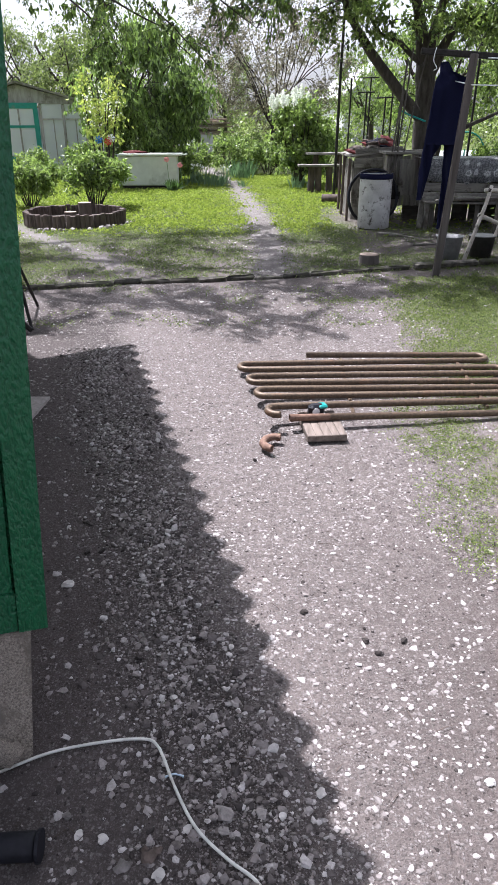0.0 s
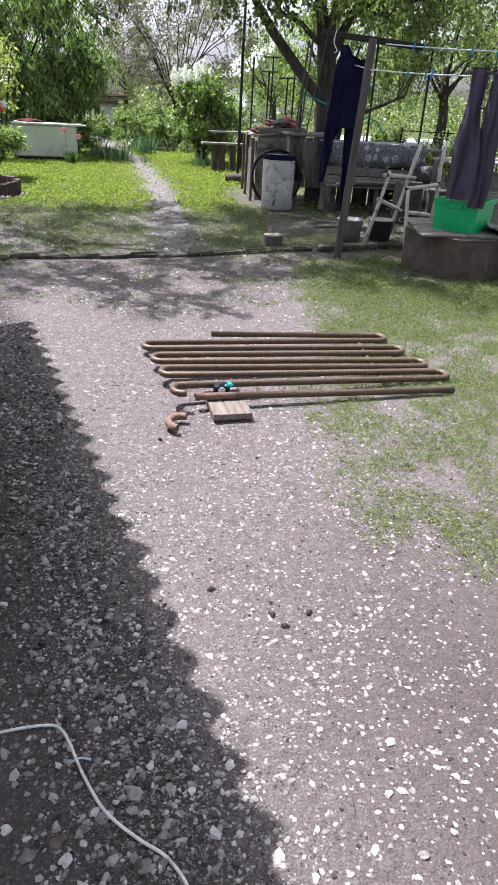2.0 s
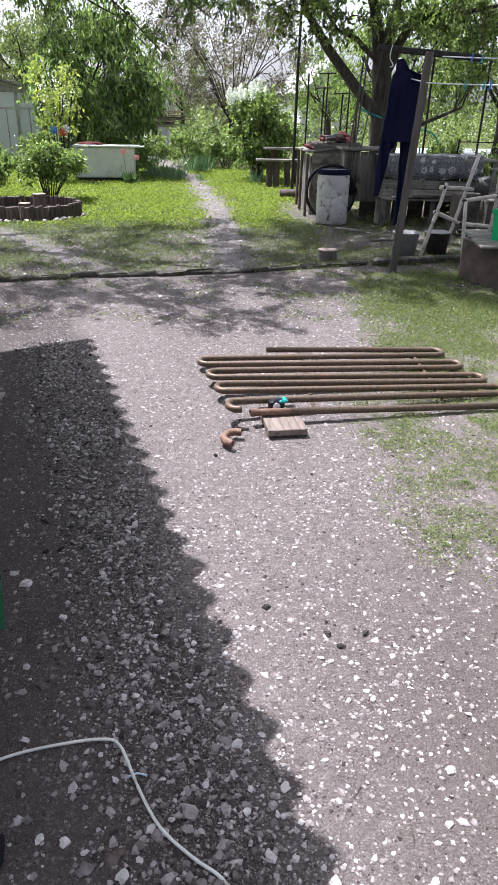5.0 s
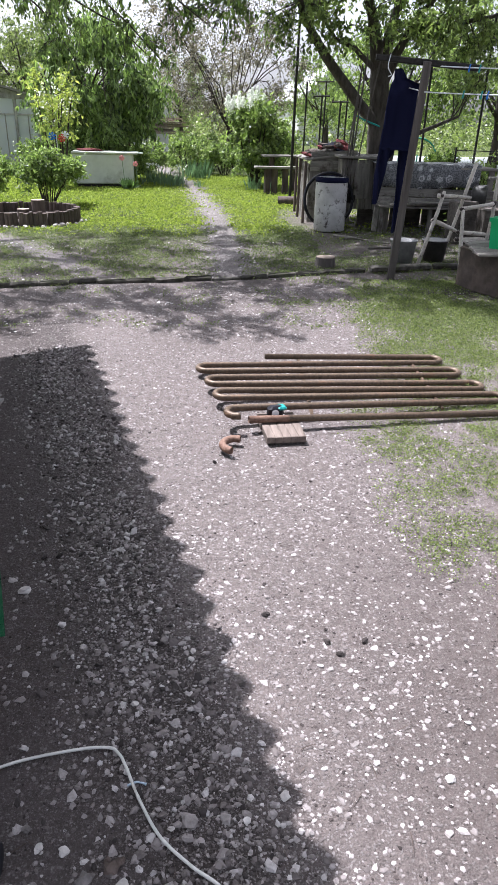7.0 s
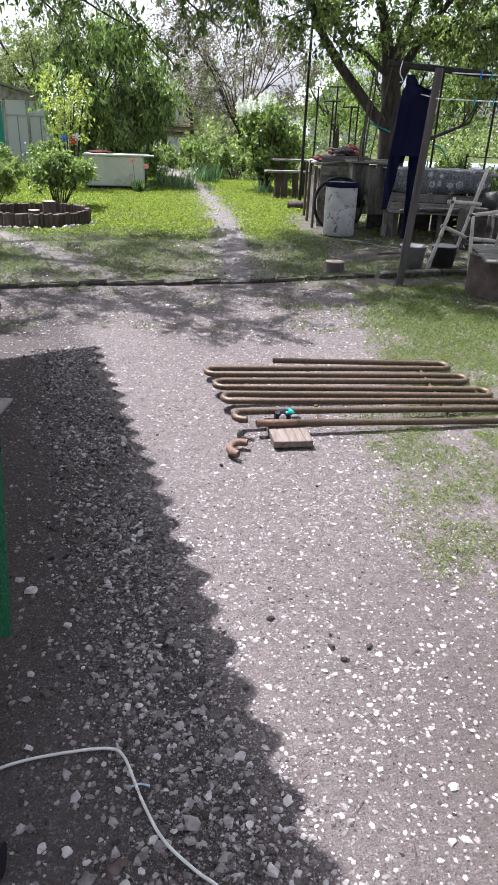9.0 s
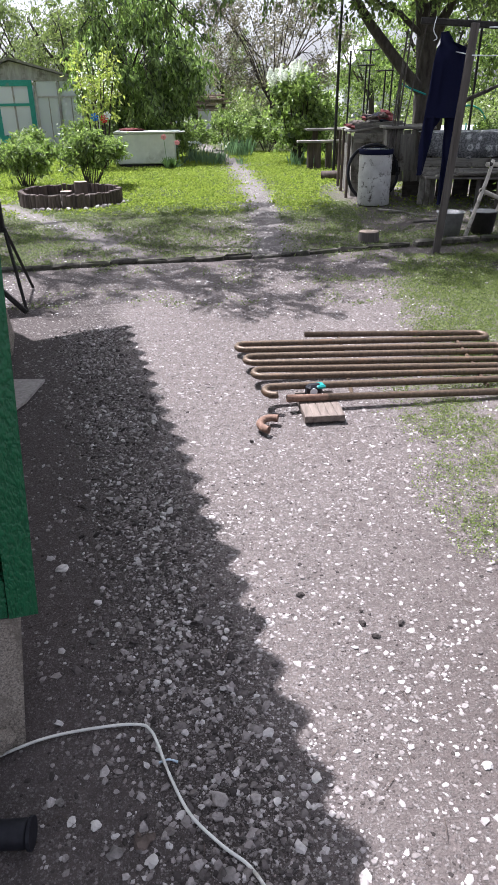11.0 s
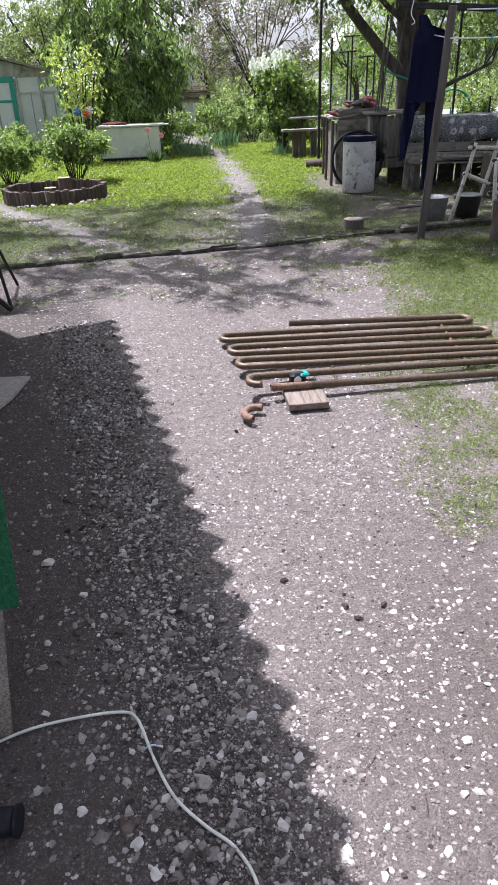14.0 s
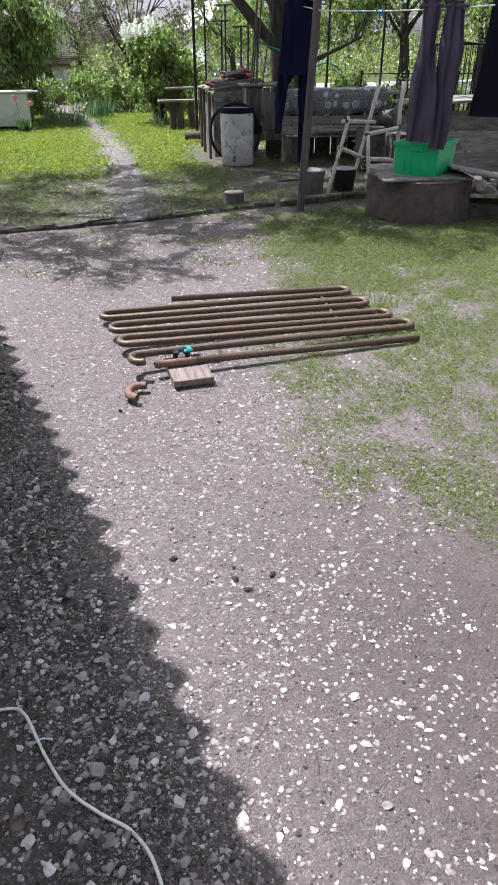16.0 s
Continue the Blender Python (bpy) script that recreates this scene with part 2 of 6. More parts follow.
M_BARK2 = surface("dark_bark", (0.025, 0.02, 0.018), (0.075, 0.06, 0.052), 14, 0.95, stretch=(1, 1, 0.25), relief=1.0, depth=0.02)
M_BIRCH = surface("peeled_stick", (0.44, 0.4, 0.35), (0.66, 0.62, 0.56), 18, 0.8, stain=(0.16, 0.13, 0.1), stain_scale=9, stain_at=0.62, relief=0.3)
M_WHITE = surface("chipped_white_enamel", (0.42, 0.41, 0.4), (0.64, 0.63, 0.62), 5, 0.5, stain=(0.06, 0.045, 0.04), stain_scale=9, stain_at=0.61, relief=0.15)
M_BOXW = surface("old_white_paint", (0.5, 0.53, 0.47), (0.6, 0.63, 0.57), 5, 0.5, stain=(0.4, 0.42, 0.36), stain_scale=2, stain_at=0.6, relief=0.1)
M_BLACK = surface("black_rubber", (0.008, 0.008, 0.011), (0.02, 0.02, 0.026), 30, 0.5, relief=0.2, depth=0.002, spec=0.2)
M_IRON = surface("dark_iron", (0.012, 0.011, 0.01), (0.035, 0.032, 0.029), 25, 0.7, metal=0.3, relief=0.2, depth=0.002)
M_ZINC = surface("dull_zinc", (0.22, 0.22, 0.225), (0.37, 0.37, 0.375), 12, 0.55, metal=0.2, relief=0.2, depth=0.003)
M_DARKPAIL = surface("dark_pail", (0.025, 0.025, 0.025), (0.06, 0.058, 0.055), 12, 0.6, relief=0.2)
M_TUB = surface("brown_rusty_tub", (0.06, 0.045, 0.037), (0.13, 0.1, 0.083), 9, 0.7, metal=0.1, stain=(0.06, 0.045, 0.04), stain_scale=3, stain_at=0.55, relief=0.3)
M_CRATE = surface("green_plastic", (0.005, 0.36, 0.12), (0.008, 0.42, 0.15), 4, 0.4, relief=0.05, spec=0.5)
M_NAVY = surface("navy_cloth", (0.006, 0.007, 0.025), (0.011, 0.013, 0.042), 300, 0.95, relief=0.25, depth=0.002, spec=0.15)
M_LILACG = surface("grey_violet_cloth", (0.048, 0.04, 0.062), (0.1, 0.086, 0.122), 200, 0.95, relief=0.25, depth=0.002, spec=0.15)
M_TEE = surface("black_cotton", (0.005, 0.005, 0.01), (0.009, 0.01, 0.018), 300, 0.95, relief=0.2, depth=0.002, spec=0.12)
M_CORD = surface("white_cable", (0.55, 0.54, 0.5), (0.7, 0.69, 0.65), 20, 0.5, stain=(0.4, 0.37, 0.32), stain_scale=8, stain_at=0.62, relief=0)
M_LINE = surface("white_line", (0.6, 0.62, 0.64), (0.75, 0.76, 0.78), 40, 0.6, relief=0)
M_PALEBLUE = surface("pale_blue_plastic", (0.35, 0.45, 0.55), (0.48, 0.58, 0.66), 12, 0.4, relief=0)
M_PEGB = surface("blue_plastic", (0.01, 0.12, 0.5), (0.02, 0.18, 0.6), 9, 0.4, relief=0)
M_PEGT = surface("teal_plastic", (0.008, 0.2, 0.19), (0.015, 0.28, 0.26), 9, 0.4, relief=0)
M_REDC = surface("dark_red_cloth", (0.07, 0.012, 0.014), (0.16, 0.035, 0.035), 14, 0.95, relief=0.5)
M_RED = surface("red_plastic", (0.5, 0.02, 0.03), (0.6, 0.04, 0.05), 9, 0.5, relief=0)
M_PINK = surface("pink_petals", (0.75, 0.22, 0.26), (0.85, 0.42, 0.42), 30, 0.8, relief=0)
M_WPETAL = foliage("white_petals", (0.82, 0.83, 0.79), (0.9, 0.9, 0.88), 0.25, 0.05)
M_GHGREEN = surface("turquoise_paint", (0.02, 0.22, 0.17), (0.035, 0.3, 0.24), 20, 0.6, stain=(0.16, 0.22, 0.18), stain_scale=6, stain_at=0.66, relief=0.3)
M_GHWOOD = surface("silver_wood", (0.25, 0.24, 0.22), (0.48, 0.47, 0.44), 12, 0.9, stretch=(1, 1, 0.2), stain=(0.18, 0.165, 0.14), stain_scale=3, stain_at=0.58, relief=0.5, vary=0.35)
M_ROOFFELT = surface("mossy_roof", (0.13, 0.12, 0.1), (0.26, 0.25, 0.21), 9, 0.95, stain=(0.09, 0.1, 0.05), stain_scale=2, relief=0.6)
M_FILM = foliage("milky_film", (0.55, 0.6, 0.63), (0.86, 0.89, 0.91), 0.35, 0.35, glow=(1.0, 1.0, 1.0))
M_WALLFAR = surface("far_plaster", (0.6, 0.6, 0.62), (0.72, 0.72, 0.74), 2, 0.9, relief=0.1)
M_ROOFFAR = surface("far_slate_roof", (0.38, 0.38, 0.4), (0.5, 0.5, 0.53), 3, 0.9, relief=0.2)


def cells(t, scale):
    """Random tone of each cell of a broken pattern, and the distance from its middle."""
    tc = t.nodes.new("ShaderNodeTexCoord")
    w = noise_node(t, scale * 0.9, 3, 0.7)
    bent = mix(t, 0.9 / scale, tc.outputs["Object"], w.outputs["Color"], "LINEAR_LIGHT")
    v = t.nodes.new("ShaderNodeTexVoronoi")
    v.voronoi_dimensions = "2D"
    v.inputs["Scale"].default_value = scale
    t.links.new(bent, v.inputs["Vector"])
    sp = t.nodes.new("ShaderNodeSeparateColor")
    t.links.new(v.outputs["Color"], sp.inputs[0])
    return sp.outputs[0], sp.outputs[1], v.outputs["Distance"]


def soil():
    """Trodden earth, worn lawn and meadow, mixed by place."""
    m, t, p = nodes_of("soil")
    tc = t.nodes.new("ShaderNodeTexCoord")
    sep = t.nodes.new("ShaderNodeSeparateXYZ")
    t.links.new(tc.outputs["Object"], sep.inputs[0])
    X, Y = sep.outputs[0], sep.outputs[1]
    big = noise_node(t, 0.9, 5, 0.65)
    fine = noise_node(t, 26, 6, 0.7)
    grit = noise_node(t, 130, 4, 0.7)
    earth = ramp(t, fine.outputs["Fac"], [(0.3, (0.115, 0.094, 0.087)), (0.52, (0.2, 0.169, 0.159)), (0.72, (0.285, 0.248, 0.236))])
    earth = mix(t, 0.6, earth, ramp(t, grit.outputs["Fac"], [(0.36, (0.3, 0.28, 0.265)), (0.62, (1, 1, 1))]), "MULTIPLY")
    earth = mix(t, ramp(t, big.outputs["Fac"], [(0.42, (0, 0, 0)), (0.66, (0.6, 0.6, 0.6))]), earth, (0.17, 0.139, 0.129))
    # house shade deepened in the earth colour, finer brown earth against the footing
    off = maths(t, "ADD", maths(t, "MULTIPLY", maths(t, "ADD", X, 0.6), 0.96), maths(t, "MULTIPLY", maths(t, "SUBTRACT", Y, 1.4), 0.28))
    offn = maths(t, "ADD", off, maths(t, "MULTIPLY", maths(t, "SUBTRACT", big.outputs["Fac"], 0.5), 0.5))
    shade_band = maths(t, "SUBTRACT", 3.4, maths(t, "MULTIPLY", offn, 4.2), True)
    earth = mix(t, maths(t, "MULTIPLY", shade_band, 0.72), earth, (0.036, 0.029, 0.027))
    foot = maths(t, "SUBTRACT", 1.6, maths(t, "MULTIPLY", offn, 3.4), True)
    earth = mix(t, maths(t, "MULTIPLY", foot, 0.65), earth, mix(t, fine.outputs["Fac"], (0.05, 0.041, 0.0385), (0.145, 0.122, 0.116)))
    # paler strip beside the gravel
    pale_strip = maths(t, "MULTIPLY", maths(t, "SUBTRACT", 1.55, offn), 0.9, True)
    pale_strip = maths(t, "MULTIPLY", pale_strip, maths(t, "SUBTRACT", 1.0, shade_band))
    earth = mix(t, maths(t, "MULTIPLY", pale_strip, 0.3), earth, (0.29, 0.253, 0.243))
    # small chips and crumbs bedded in the earth
    bedded = maths(t, "SUBTRACT", 1.0, maths(t, "MULTIPLY", foot, 0.6))
    relief = grit.outputs["Fac"]
    for scale, share, dark, pale in ((300.0, 0.45, (0.07, 0.058, 0.053), (0.36, 0.323, 0.31)), (150.0, 0.5, (0.1, 0.084, 0.078), (0.43, 0.392, 0.378)), (92.0, 0.48, (0.09, 0.076, 0.071), (0.45, 0.415, 0.4))):
        pick, tone, d = cells(t, scale)
        k = maths(t, "MULTIPLY", maths(t, "MULTIPLY", maths(t, "SUBTRACT", share, pick), 40.0, True), maths(t, "MULTIPLY", maths(t, "SUBTRACT", 0.42, d), 5.0, True))
        k = maths(t, "MULTIPLY", k, bedded)
        earth = mix(t, maths(t, "MULTIPLY", k, 0.7), earth, mix(t, tone, dark, pale))
        relief = maths(t, "ADD", relief, maths(t, "MULTIPLY", k, 0.3))
    # darker earth towards the grass, on the near right of the yard
    near_right = maths(t, "MULTIPLY", maths(t, "MULTIPLY", maths(t, "SUBTRACT", X, 0.05), 1.2, True), maths(t, "MULTIPLY", maths(t, "SUBTRACT", 2.7, Y), 0.8, True))
    earth = mix(t, maths(t, "MULTIPLY", near_right, 0.7), earth, (0.1, 0.081, 0.074))
    # tree shade put into the earth colour, also over the bare soil round the tub
    tree_shade = maths(t, "MULTIPLY", maths(t, "SUBTRACT", maths(t, "ADD", Y, maths(t, "MULTIPLY", maths(t, "SUBTRACT", big.outputs["Fac"], 0.5), 2.0)), 5.9), 0.8, True)
    earth = mix(t, maths(t, "MULTIPLY", tree_shade, 0.55), earth, mix(t, fine.outputs["Fac"], (0.06, 0.05, 0.046), (0.2, 0.172, 0.162)))
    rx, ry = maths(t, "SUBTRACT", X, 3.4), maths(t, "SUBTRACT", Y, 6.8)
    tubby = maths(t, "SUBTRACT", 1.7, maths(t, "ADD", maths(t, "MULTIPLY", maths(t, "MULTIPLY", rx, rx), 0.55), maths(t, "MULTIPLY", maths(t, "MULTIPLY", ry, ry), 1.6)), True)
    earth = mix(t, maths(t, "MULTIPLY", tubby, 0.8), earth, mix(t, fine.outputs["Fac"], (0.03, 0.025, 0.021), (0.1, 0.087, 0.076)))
    turf = ramp(t, fine.outputs["Fac"], [(0.3, (0.045, 0.06, 0.015)), (0.7, (0.12, 0.15, 0.04))])
    # lawn past the kerb, and to the side of the yard
    nz = maths(t, "MULTIPLY", maths(t, "SUBTRACT", big.outputs["Fac"], 0.5), 2.6)
    lawn = maths(t, "MULTIPLY", maths(t, "SUBTRACT", maths(t, "ADD", Y, nz), 9.4), 0.4, True)
    side = maths(t, "MULTIPLY", maths(t, "SUBTRACT", maths(t, "ADD", X, nz), 1.7), 0.55, True)
    k = maths(t, "MAXIMUM", lawn, maths(t, "MULTIPLY", side, 0.25))
    # worn ground: the path, the way across to the log bed, the place before the tables
    bent = maths(t, "SUBTRACT", 0.28, maths(t, "MULTIPLY", maths(t, "POWER", maths(t, "MAXIMUM", maths(t, "SUBTRACT", Y, 8.0), 0.0), 2.0), 0.0055))
    wob = maths(t, "MULTIPLY", maths(t, "SUBTRACT", big.outputs["Fac"], 0.5), 1.2)
    track = maths(t, "SUBTRACT", maths(t, "ADD", 1.3, wob), maths(t, "MULTIPLY", maths(t, "ABSOLUTE", maths(t, "SUBTRACT", X, bent)), 2.4), True)
    cross = maths(t, "ADD", maths(t, "ADD", maths(t, "MULTIPLY", X, 0.82), maths(t, "MULTIPLY", Y, 0.57)), -3.4)
    way = maths(t, "SUBTRACT", maths(t, "ADD", 1.05, wob), maths(t, "MULTIPLY", maths(t, "ABSOLUTE", cross), 2.5), True)
    way = maths(t, "MULTIPLY", way, maths(t, "MULTIPLY", maths(t, "SUBTRACT", -0.9, X), 1.5, True))
    bare = maths(t, "MULTIPLY", maths(t, "MULTIPLY", maths(t, "SUBTRACT", maths(t, "ADD", X, wob), 1.2), 1.6, True), maths(t, "MULTIPLY", maths(t, "SUBTRACT", 14.6, Y), 1.2, True))
    bare = maths(t, "MULTIPLY", bare, maths(t, "MULTIPLY", maths(t, "SUBTRACT", Y, 7.6), 1.5, True))
    worn = maths(t, "MAXIMUM", track, way)
    k = maths(t, "MULTIPLY", k, maths(t, "SUBTRACT", 1.0, maths(t, "MULTIPLY", maths(t, "MAXIMUM", worn, bare), 0.9)))
    k = maths(t, "MULTIPLY", k, maths(t, "SUBTRACT", 1.0, tubby))
    trodden = maths(t, "MULTIPLY", worn, maths(t, "MULTIPLY", maths(t, "SUBTRACT", Y, 7.4), 2.0, True))
    earth = mix(t, maths(t, "MULTIPLY", trodden, 0.6), earth, mix(t, grit.outputs["Fac"], (0.13, 0.115, 0.11), (0.36, 0.33, 0.32)))
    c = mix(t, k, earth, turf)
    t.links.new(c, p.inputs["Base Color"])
    p.inputs["Roughness"].default_value = 0.95
    p.inputs["Specular IOR Level"].default_value = 0.2
    bump(t, p, maths(t, "ADD", fine.outputs["Fac"], maths(t, "MULTIPLY", relief, 0.5)), 0.9, 0.02)
    return m


M_SOIL = soil()
M_CHIP = islands("pale_stone_chips", [(0.0, (0.1, 0.085, 0.08)), (0.25, (0.22, 0.195, 0.186)), (0.7, (0.345, 0.314, 0.302)), (1.0, (0.49, 0.458, 0.442))])
M_PETAL = islands("fallen_petals", [(0.0, (0.1, 0.082, 0.07)), (0.3, (0.25, 0.215, 0.19)), (0.45, (0.5, 0.48, 0.47)), (1.0, (0.74, 0.72, 0.71))])
M_GRAVEL = islands("grey_gravel", [(0.0, (0.04, 0.033, 0.031)), (0.4, (0.175, 0.152, 0.144)), (0.85, (0.35, 0.319, 0.306)), (1.0, (0.55, 0.523, 0.507))])
M_CRUMB = islands("earth_crumbs", [(0.0, (0.03, 0.024, 0.022)), (0.6, (0.09, 0.073, 0.067)), (1.0, (0.22, 0.188, 0.176))])
M_STONE = surface("field_stone", (0.13, 0.115, 0.108), (0.33, 0.3, 0.285), 25, 0.9, relief=0.5, vary=0.6)
M_EARTH = surface("dark_bed_earth", (0.04, 0.032, 0.027), (0.11, 0.09, 0.078), 20, 0.95, relief=0.9, depth=0.02)
# dark plank tone that stands in for shade under the table; also on some rags
M_DARKWOOD = surface("dark_plank", (0.05, 0.043, 0.037), (0.14, 0.124, 0.107), 22, 0.9, stretch=(0.1, 1, 1), stain=(0.04, 0.034, 0.029), stain_scale=3, stain_at=0.58, relief=0.6, vary=0.5)
M_KERB = surface("grey_mossy_edging", (0.03, 0.028, 0.023), (0.13, 0.118, 0.102), 16, 0.95, stain=(0.05, 0.055, 0.025), stain_scale=4, stain_at=0.57, relief=0.9, depth=0.012, vary=0.6)
M_PRINT = surface("dark_red_print", (0.16, 0.02, 0.025), (0.24, 0.035, 0.04), 60, 0.9, relief=0)
M_CINDER = surface("dark_cinder", (0.018, 0.014, 0.013), (0.06, 0.05, 0.046), 60, 0.95, relief=0.6)
M_WSTONE = surface("pale_limestone", (0.42, 0.39, 0.37), (0.62, 0.59, 0.56), 30, 0.9, relief=0.4, vary=0.3)
M_GRASS = foliage("clover_and_grass", (0.08, 0.11, 0.034), (0.245, 0.3, 0.088), 0.35, 0.06)
# grass in two tones: tree shade and sunshine are partly in these colours
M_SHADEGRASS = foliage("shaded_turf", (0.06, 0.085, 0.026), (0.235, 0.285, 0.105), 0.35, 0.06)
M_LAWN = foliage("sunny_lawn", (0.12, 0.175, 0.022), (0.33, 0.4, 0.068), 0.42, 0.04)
M_LEAF_A = foliage("cherry_leaves", (0.03, 0.058, 0.014), (0.17, 0.245, 0.05), 0.4)
M_LEAF_B = foliage("orchard_leaves", (0.045, 0.078, 0.018), (0.29, 0.38, 0.1), 0.5)
M_LEAF_W = foliage("weeping_leaves", (0.03, 0.058, 0.014), (0.27, 0.38, 0.1), 0.5)
M_LEAF_P = foliage("plum_leaves", (0.1, 0.088, 0.062), (0.3, 0.265, 0.19), 0.4)
M_LEAF_L = foliage("lilac_leaves", (0.045, 0.090, 0.024), (0.110, 0.190, 0.054), 0.4, 0.2)
M_LEAF_Y = foliage("young_yellow_leaves", (0.200, 0.270, 0.045), (0.480, 0.530, 0.120), 0.5)
M_LEAF_S = foliage("shrub_leaves", (0.045, 0.082, 0.018), (0.3, 0.4, 0.1), 0.48)
M_LEAF_F = foliage("far_leaves", (0.06, 0.085, 0.026), (0.24, 0.3, 0.085), 0.5)
M_LEAF_I = foliage("iris_blades", (0.08, 0.15, 0.07), (0.17, 0.27, 0.14), 0.35, 0.15)


# ---- ground ----
def ground_z(x, y):
    return -0.012 + 0.009 * noise.noise((x * 1.3, y * 1.3, 0)) + 0.003 * noise.noise((x * 6, y * 6, 3)) + 0.002 * noise.noise((x * 19, y * 19, 5))


def ground():
    def axis(lo, hi, step, far):
        a = list(np.arange(lo, hi + 1e-6, step))
        d = step
        while a[-1] < far:
            d *= 1.16
            a.append(a[-1] + d)
        d = step
        while a[0] > -far:
            d *= 1.16
            a.insert(0, a[0] - d)
        return a
    xs, ys = axis(-1.6, 2.4, 0.03, 900), axis(0.7, 5.2, 0.03, 900)
    vs = []
    for y in ys:
        for x in xs:
            z = 0.0
            if abs(x) < 30 and abs(y) < 40:
                z = ground_z(x, y)
            vs.append((x, y, z))
    w = len(xs)
    fs = [(j * w + i, j * w + i + 1, (j + 1) * w + i + 1, (j + 1) * w + i) for j in range(len(ys) - 1) for i in range(w - 1)]
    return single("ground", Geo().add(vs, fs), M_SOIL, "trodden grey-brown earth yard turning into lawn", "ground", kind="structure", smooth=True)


ground()

# ---- house at the side, with its end wall and eave ----
CX, CY = -0.552, 1.48
U, V = Vector((0.96, 0.28, 0)), Vector((-0.28, 0.96, 0))


def at_house(u, v, z):
    lean = 0.07 * max(0.0, min(z, 1.9) - 0.33)
    return Vector((CX, CY, 0)) + U * (u + lean - 0.13 * max(v, 0)) + V * v + Vector((0, 0, z))


def house_box(geo, u0, u1, v0, v1, z0, z1, cuts=1):
    vs = [at_house(u, v, z0 + (z1 - z0) * i / cuts) for i in range(cuts + 1) for u, v in ((u0, v0), (u1, v0), (u1, v1), (u0, v1))]
    fs = [(3, 2, 1, 0), tuple(range(4 * cuts, 4 * cuts + 4))]
    fs += [(4 * i + k, 4 * i + (k + 1) % 4, 4 * i + 4 + (k + 1) % 4, 4 * i + 4 + k) for i in range(cuts) for k in range(4)]
    return geo.add(vs, fs)


def house():
    h = thing("house", "small wooden house with green painted boards on a concrete footing", "house")
    g = Geo()
    vs = [(-4, -0.15, -0.05), (-0.09, -0.15, -0.05), (-0.66, 4.6, -0.05), (-4, 4.6, -0.05), (-4, -0.01, 0.335), (-0.045, -0.01, 0.335), (-0.64, 4.6, 0.335), (-4, 4.6, 0.335)]
    g.add([Vector((CX, CY, 0)) + U * u + V * v + Vector((0, 0, z)) for u, v, z in vs], [(3, 2, 1, 0), (4, 5, 6, 7), (0, 1, 5, 4), (1, 2, 6, 5), (2, 3, 7, 6), (3, 0, 4, 7)])
    g.rock((0.036, 0.04, 0.07), Matrix.Translation(Vector((CX, CY, 0)) + U * -0.14 + V * -0.15 + Vector((0, 0, 0.05))), 3)
    part("foundation", g, M_CONC, h, "rough cracked concrete footing")
    part("wall", house_box(Geo(), -4, -0.035, 0.02, 4.55, 0.34, 2.58), M_GREEN, h)
    part("corner_board", house_box(Geo(), -0.075, 0.0, -0.012, 0.016, 0.335, 2.56, 6), M_GREEN, h)
    part("corner_board", house_box(Geo(), -0.03, -0.002, 0.018, 0.1, 0.335, 2.56, 6), M_GREEN, h)
    part("sill_board", house_box(Geo(), -4, -0.078, -0.008, 0.016, 0.338, 0.46), M_GREEN, h)
    for i in range(28):
        part("plank", house_box(Geo(), -0.082 - 0.14 * (i + 1), -0.084 - 0.14 * i, 0.0, 0.018, 0.462, 2.56, 6), M_GREEN, h)
    for i in range(32):
        part("plank", house_box(Geo(), -0.033, -0.02, 0.102 + 0.138 * i, 0.236 + 0.138 * i, 0.338, 2.56, 6), M_GREEN, h)
    g = Geo()
    a = at_house(-0.05, -0.03, 1.47)
    g.tube([a + Vector((0, 0, z)) - V * d for z, d in ((0.035, 0), (0.03, 0.018), (0, 0.024), (-0.03, 0.018), (-0.035, 0))], 0.004, 6)
    part("hook", g, M_IRON, h, "dark iron door hook")
    # corrugated roof with a scalloped eave
    vs, n, rows = [], 240, 4
    for i in range(n + 1):
        v = -0.9 + 5.8 * i / n
        s = math.sin(2 * math.pi * v / 0.2)
        for j in range(rows):
            u = 0.12 + (0.028 * s + 0.03 * noise.noise((v * 3, 0, 1)) if j == 0 else 0) - 1.2 * j
            p = Vector((CX, CY, 0)) + U * u + V * v + Vector((0, 0, 2.6 + 0.02 * s + 0.5 * (j if j < 3 else 1)))
            vs += [p, p + Vector((0, 0, 0.012))]
    fs = []
    w = rows * 2
    for i in range(n):
        for j in range(rows - 1):
            a, b = i * w + j * 2, (i + 1) * w + j * 2
            fs += [(a, b, b + 2, a + 2), (a + 1, a + 3, b + 3, b + 1)]
        a, b = i * w, (i + 1) * w
        fs += [(a, a + 1, b + 1, b)]
    part("roof", Geo().add(vs, fs), M_SLATE, h, "grey corrugated slate roof")
    return h


house()


# ---- trees ----
def curve_between(a, b, sag=0.0, n=5, wob=0.08, seed=0.0):
    a, b = Vector(a), Vector(b)
    L = (b - a).length
    pts = []
    for i in range(n + 1):
        t = i / n
        p = a.lerp(b, t) + Vector((0, 0, sag * L * 4 * t * (1 - t)))
        if 0 < i < n:
            p += Vector([wob * L * noise.noise((p.x * 1.7 + seed, p.y * 1.7 + k * 9.1, p.z * 1.7)) for k in range(3)])
        pts.append(p)
    return pts


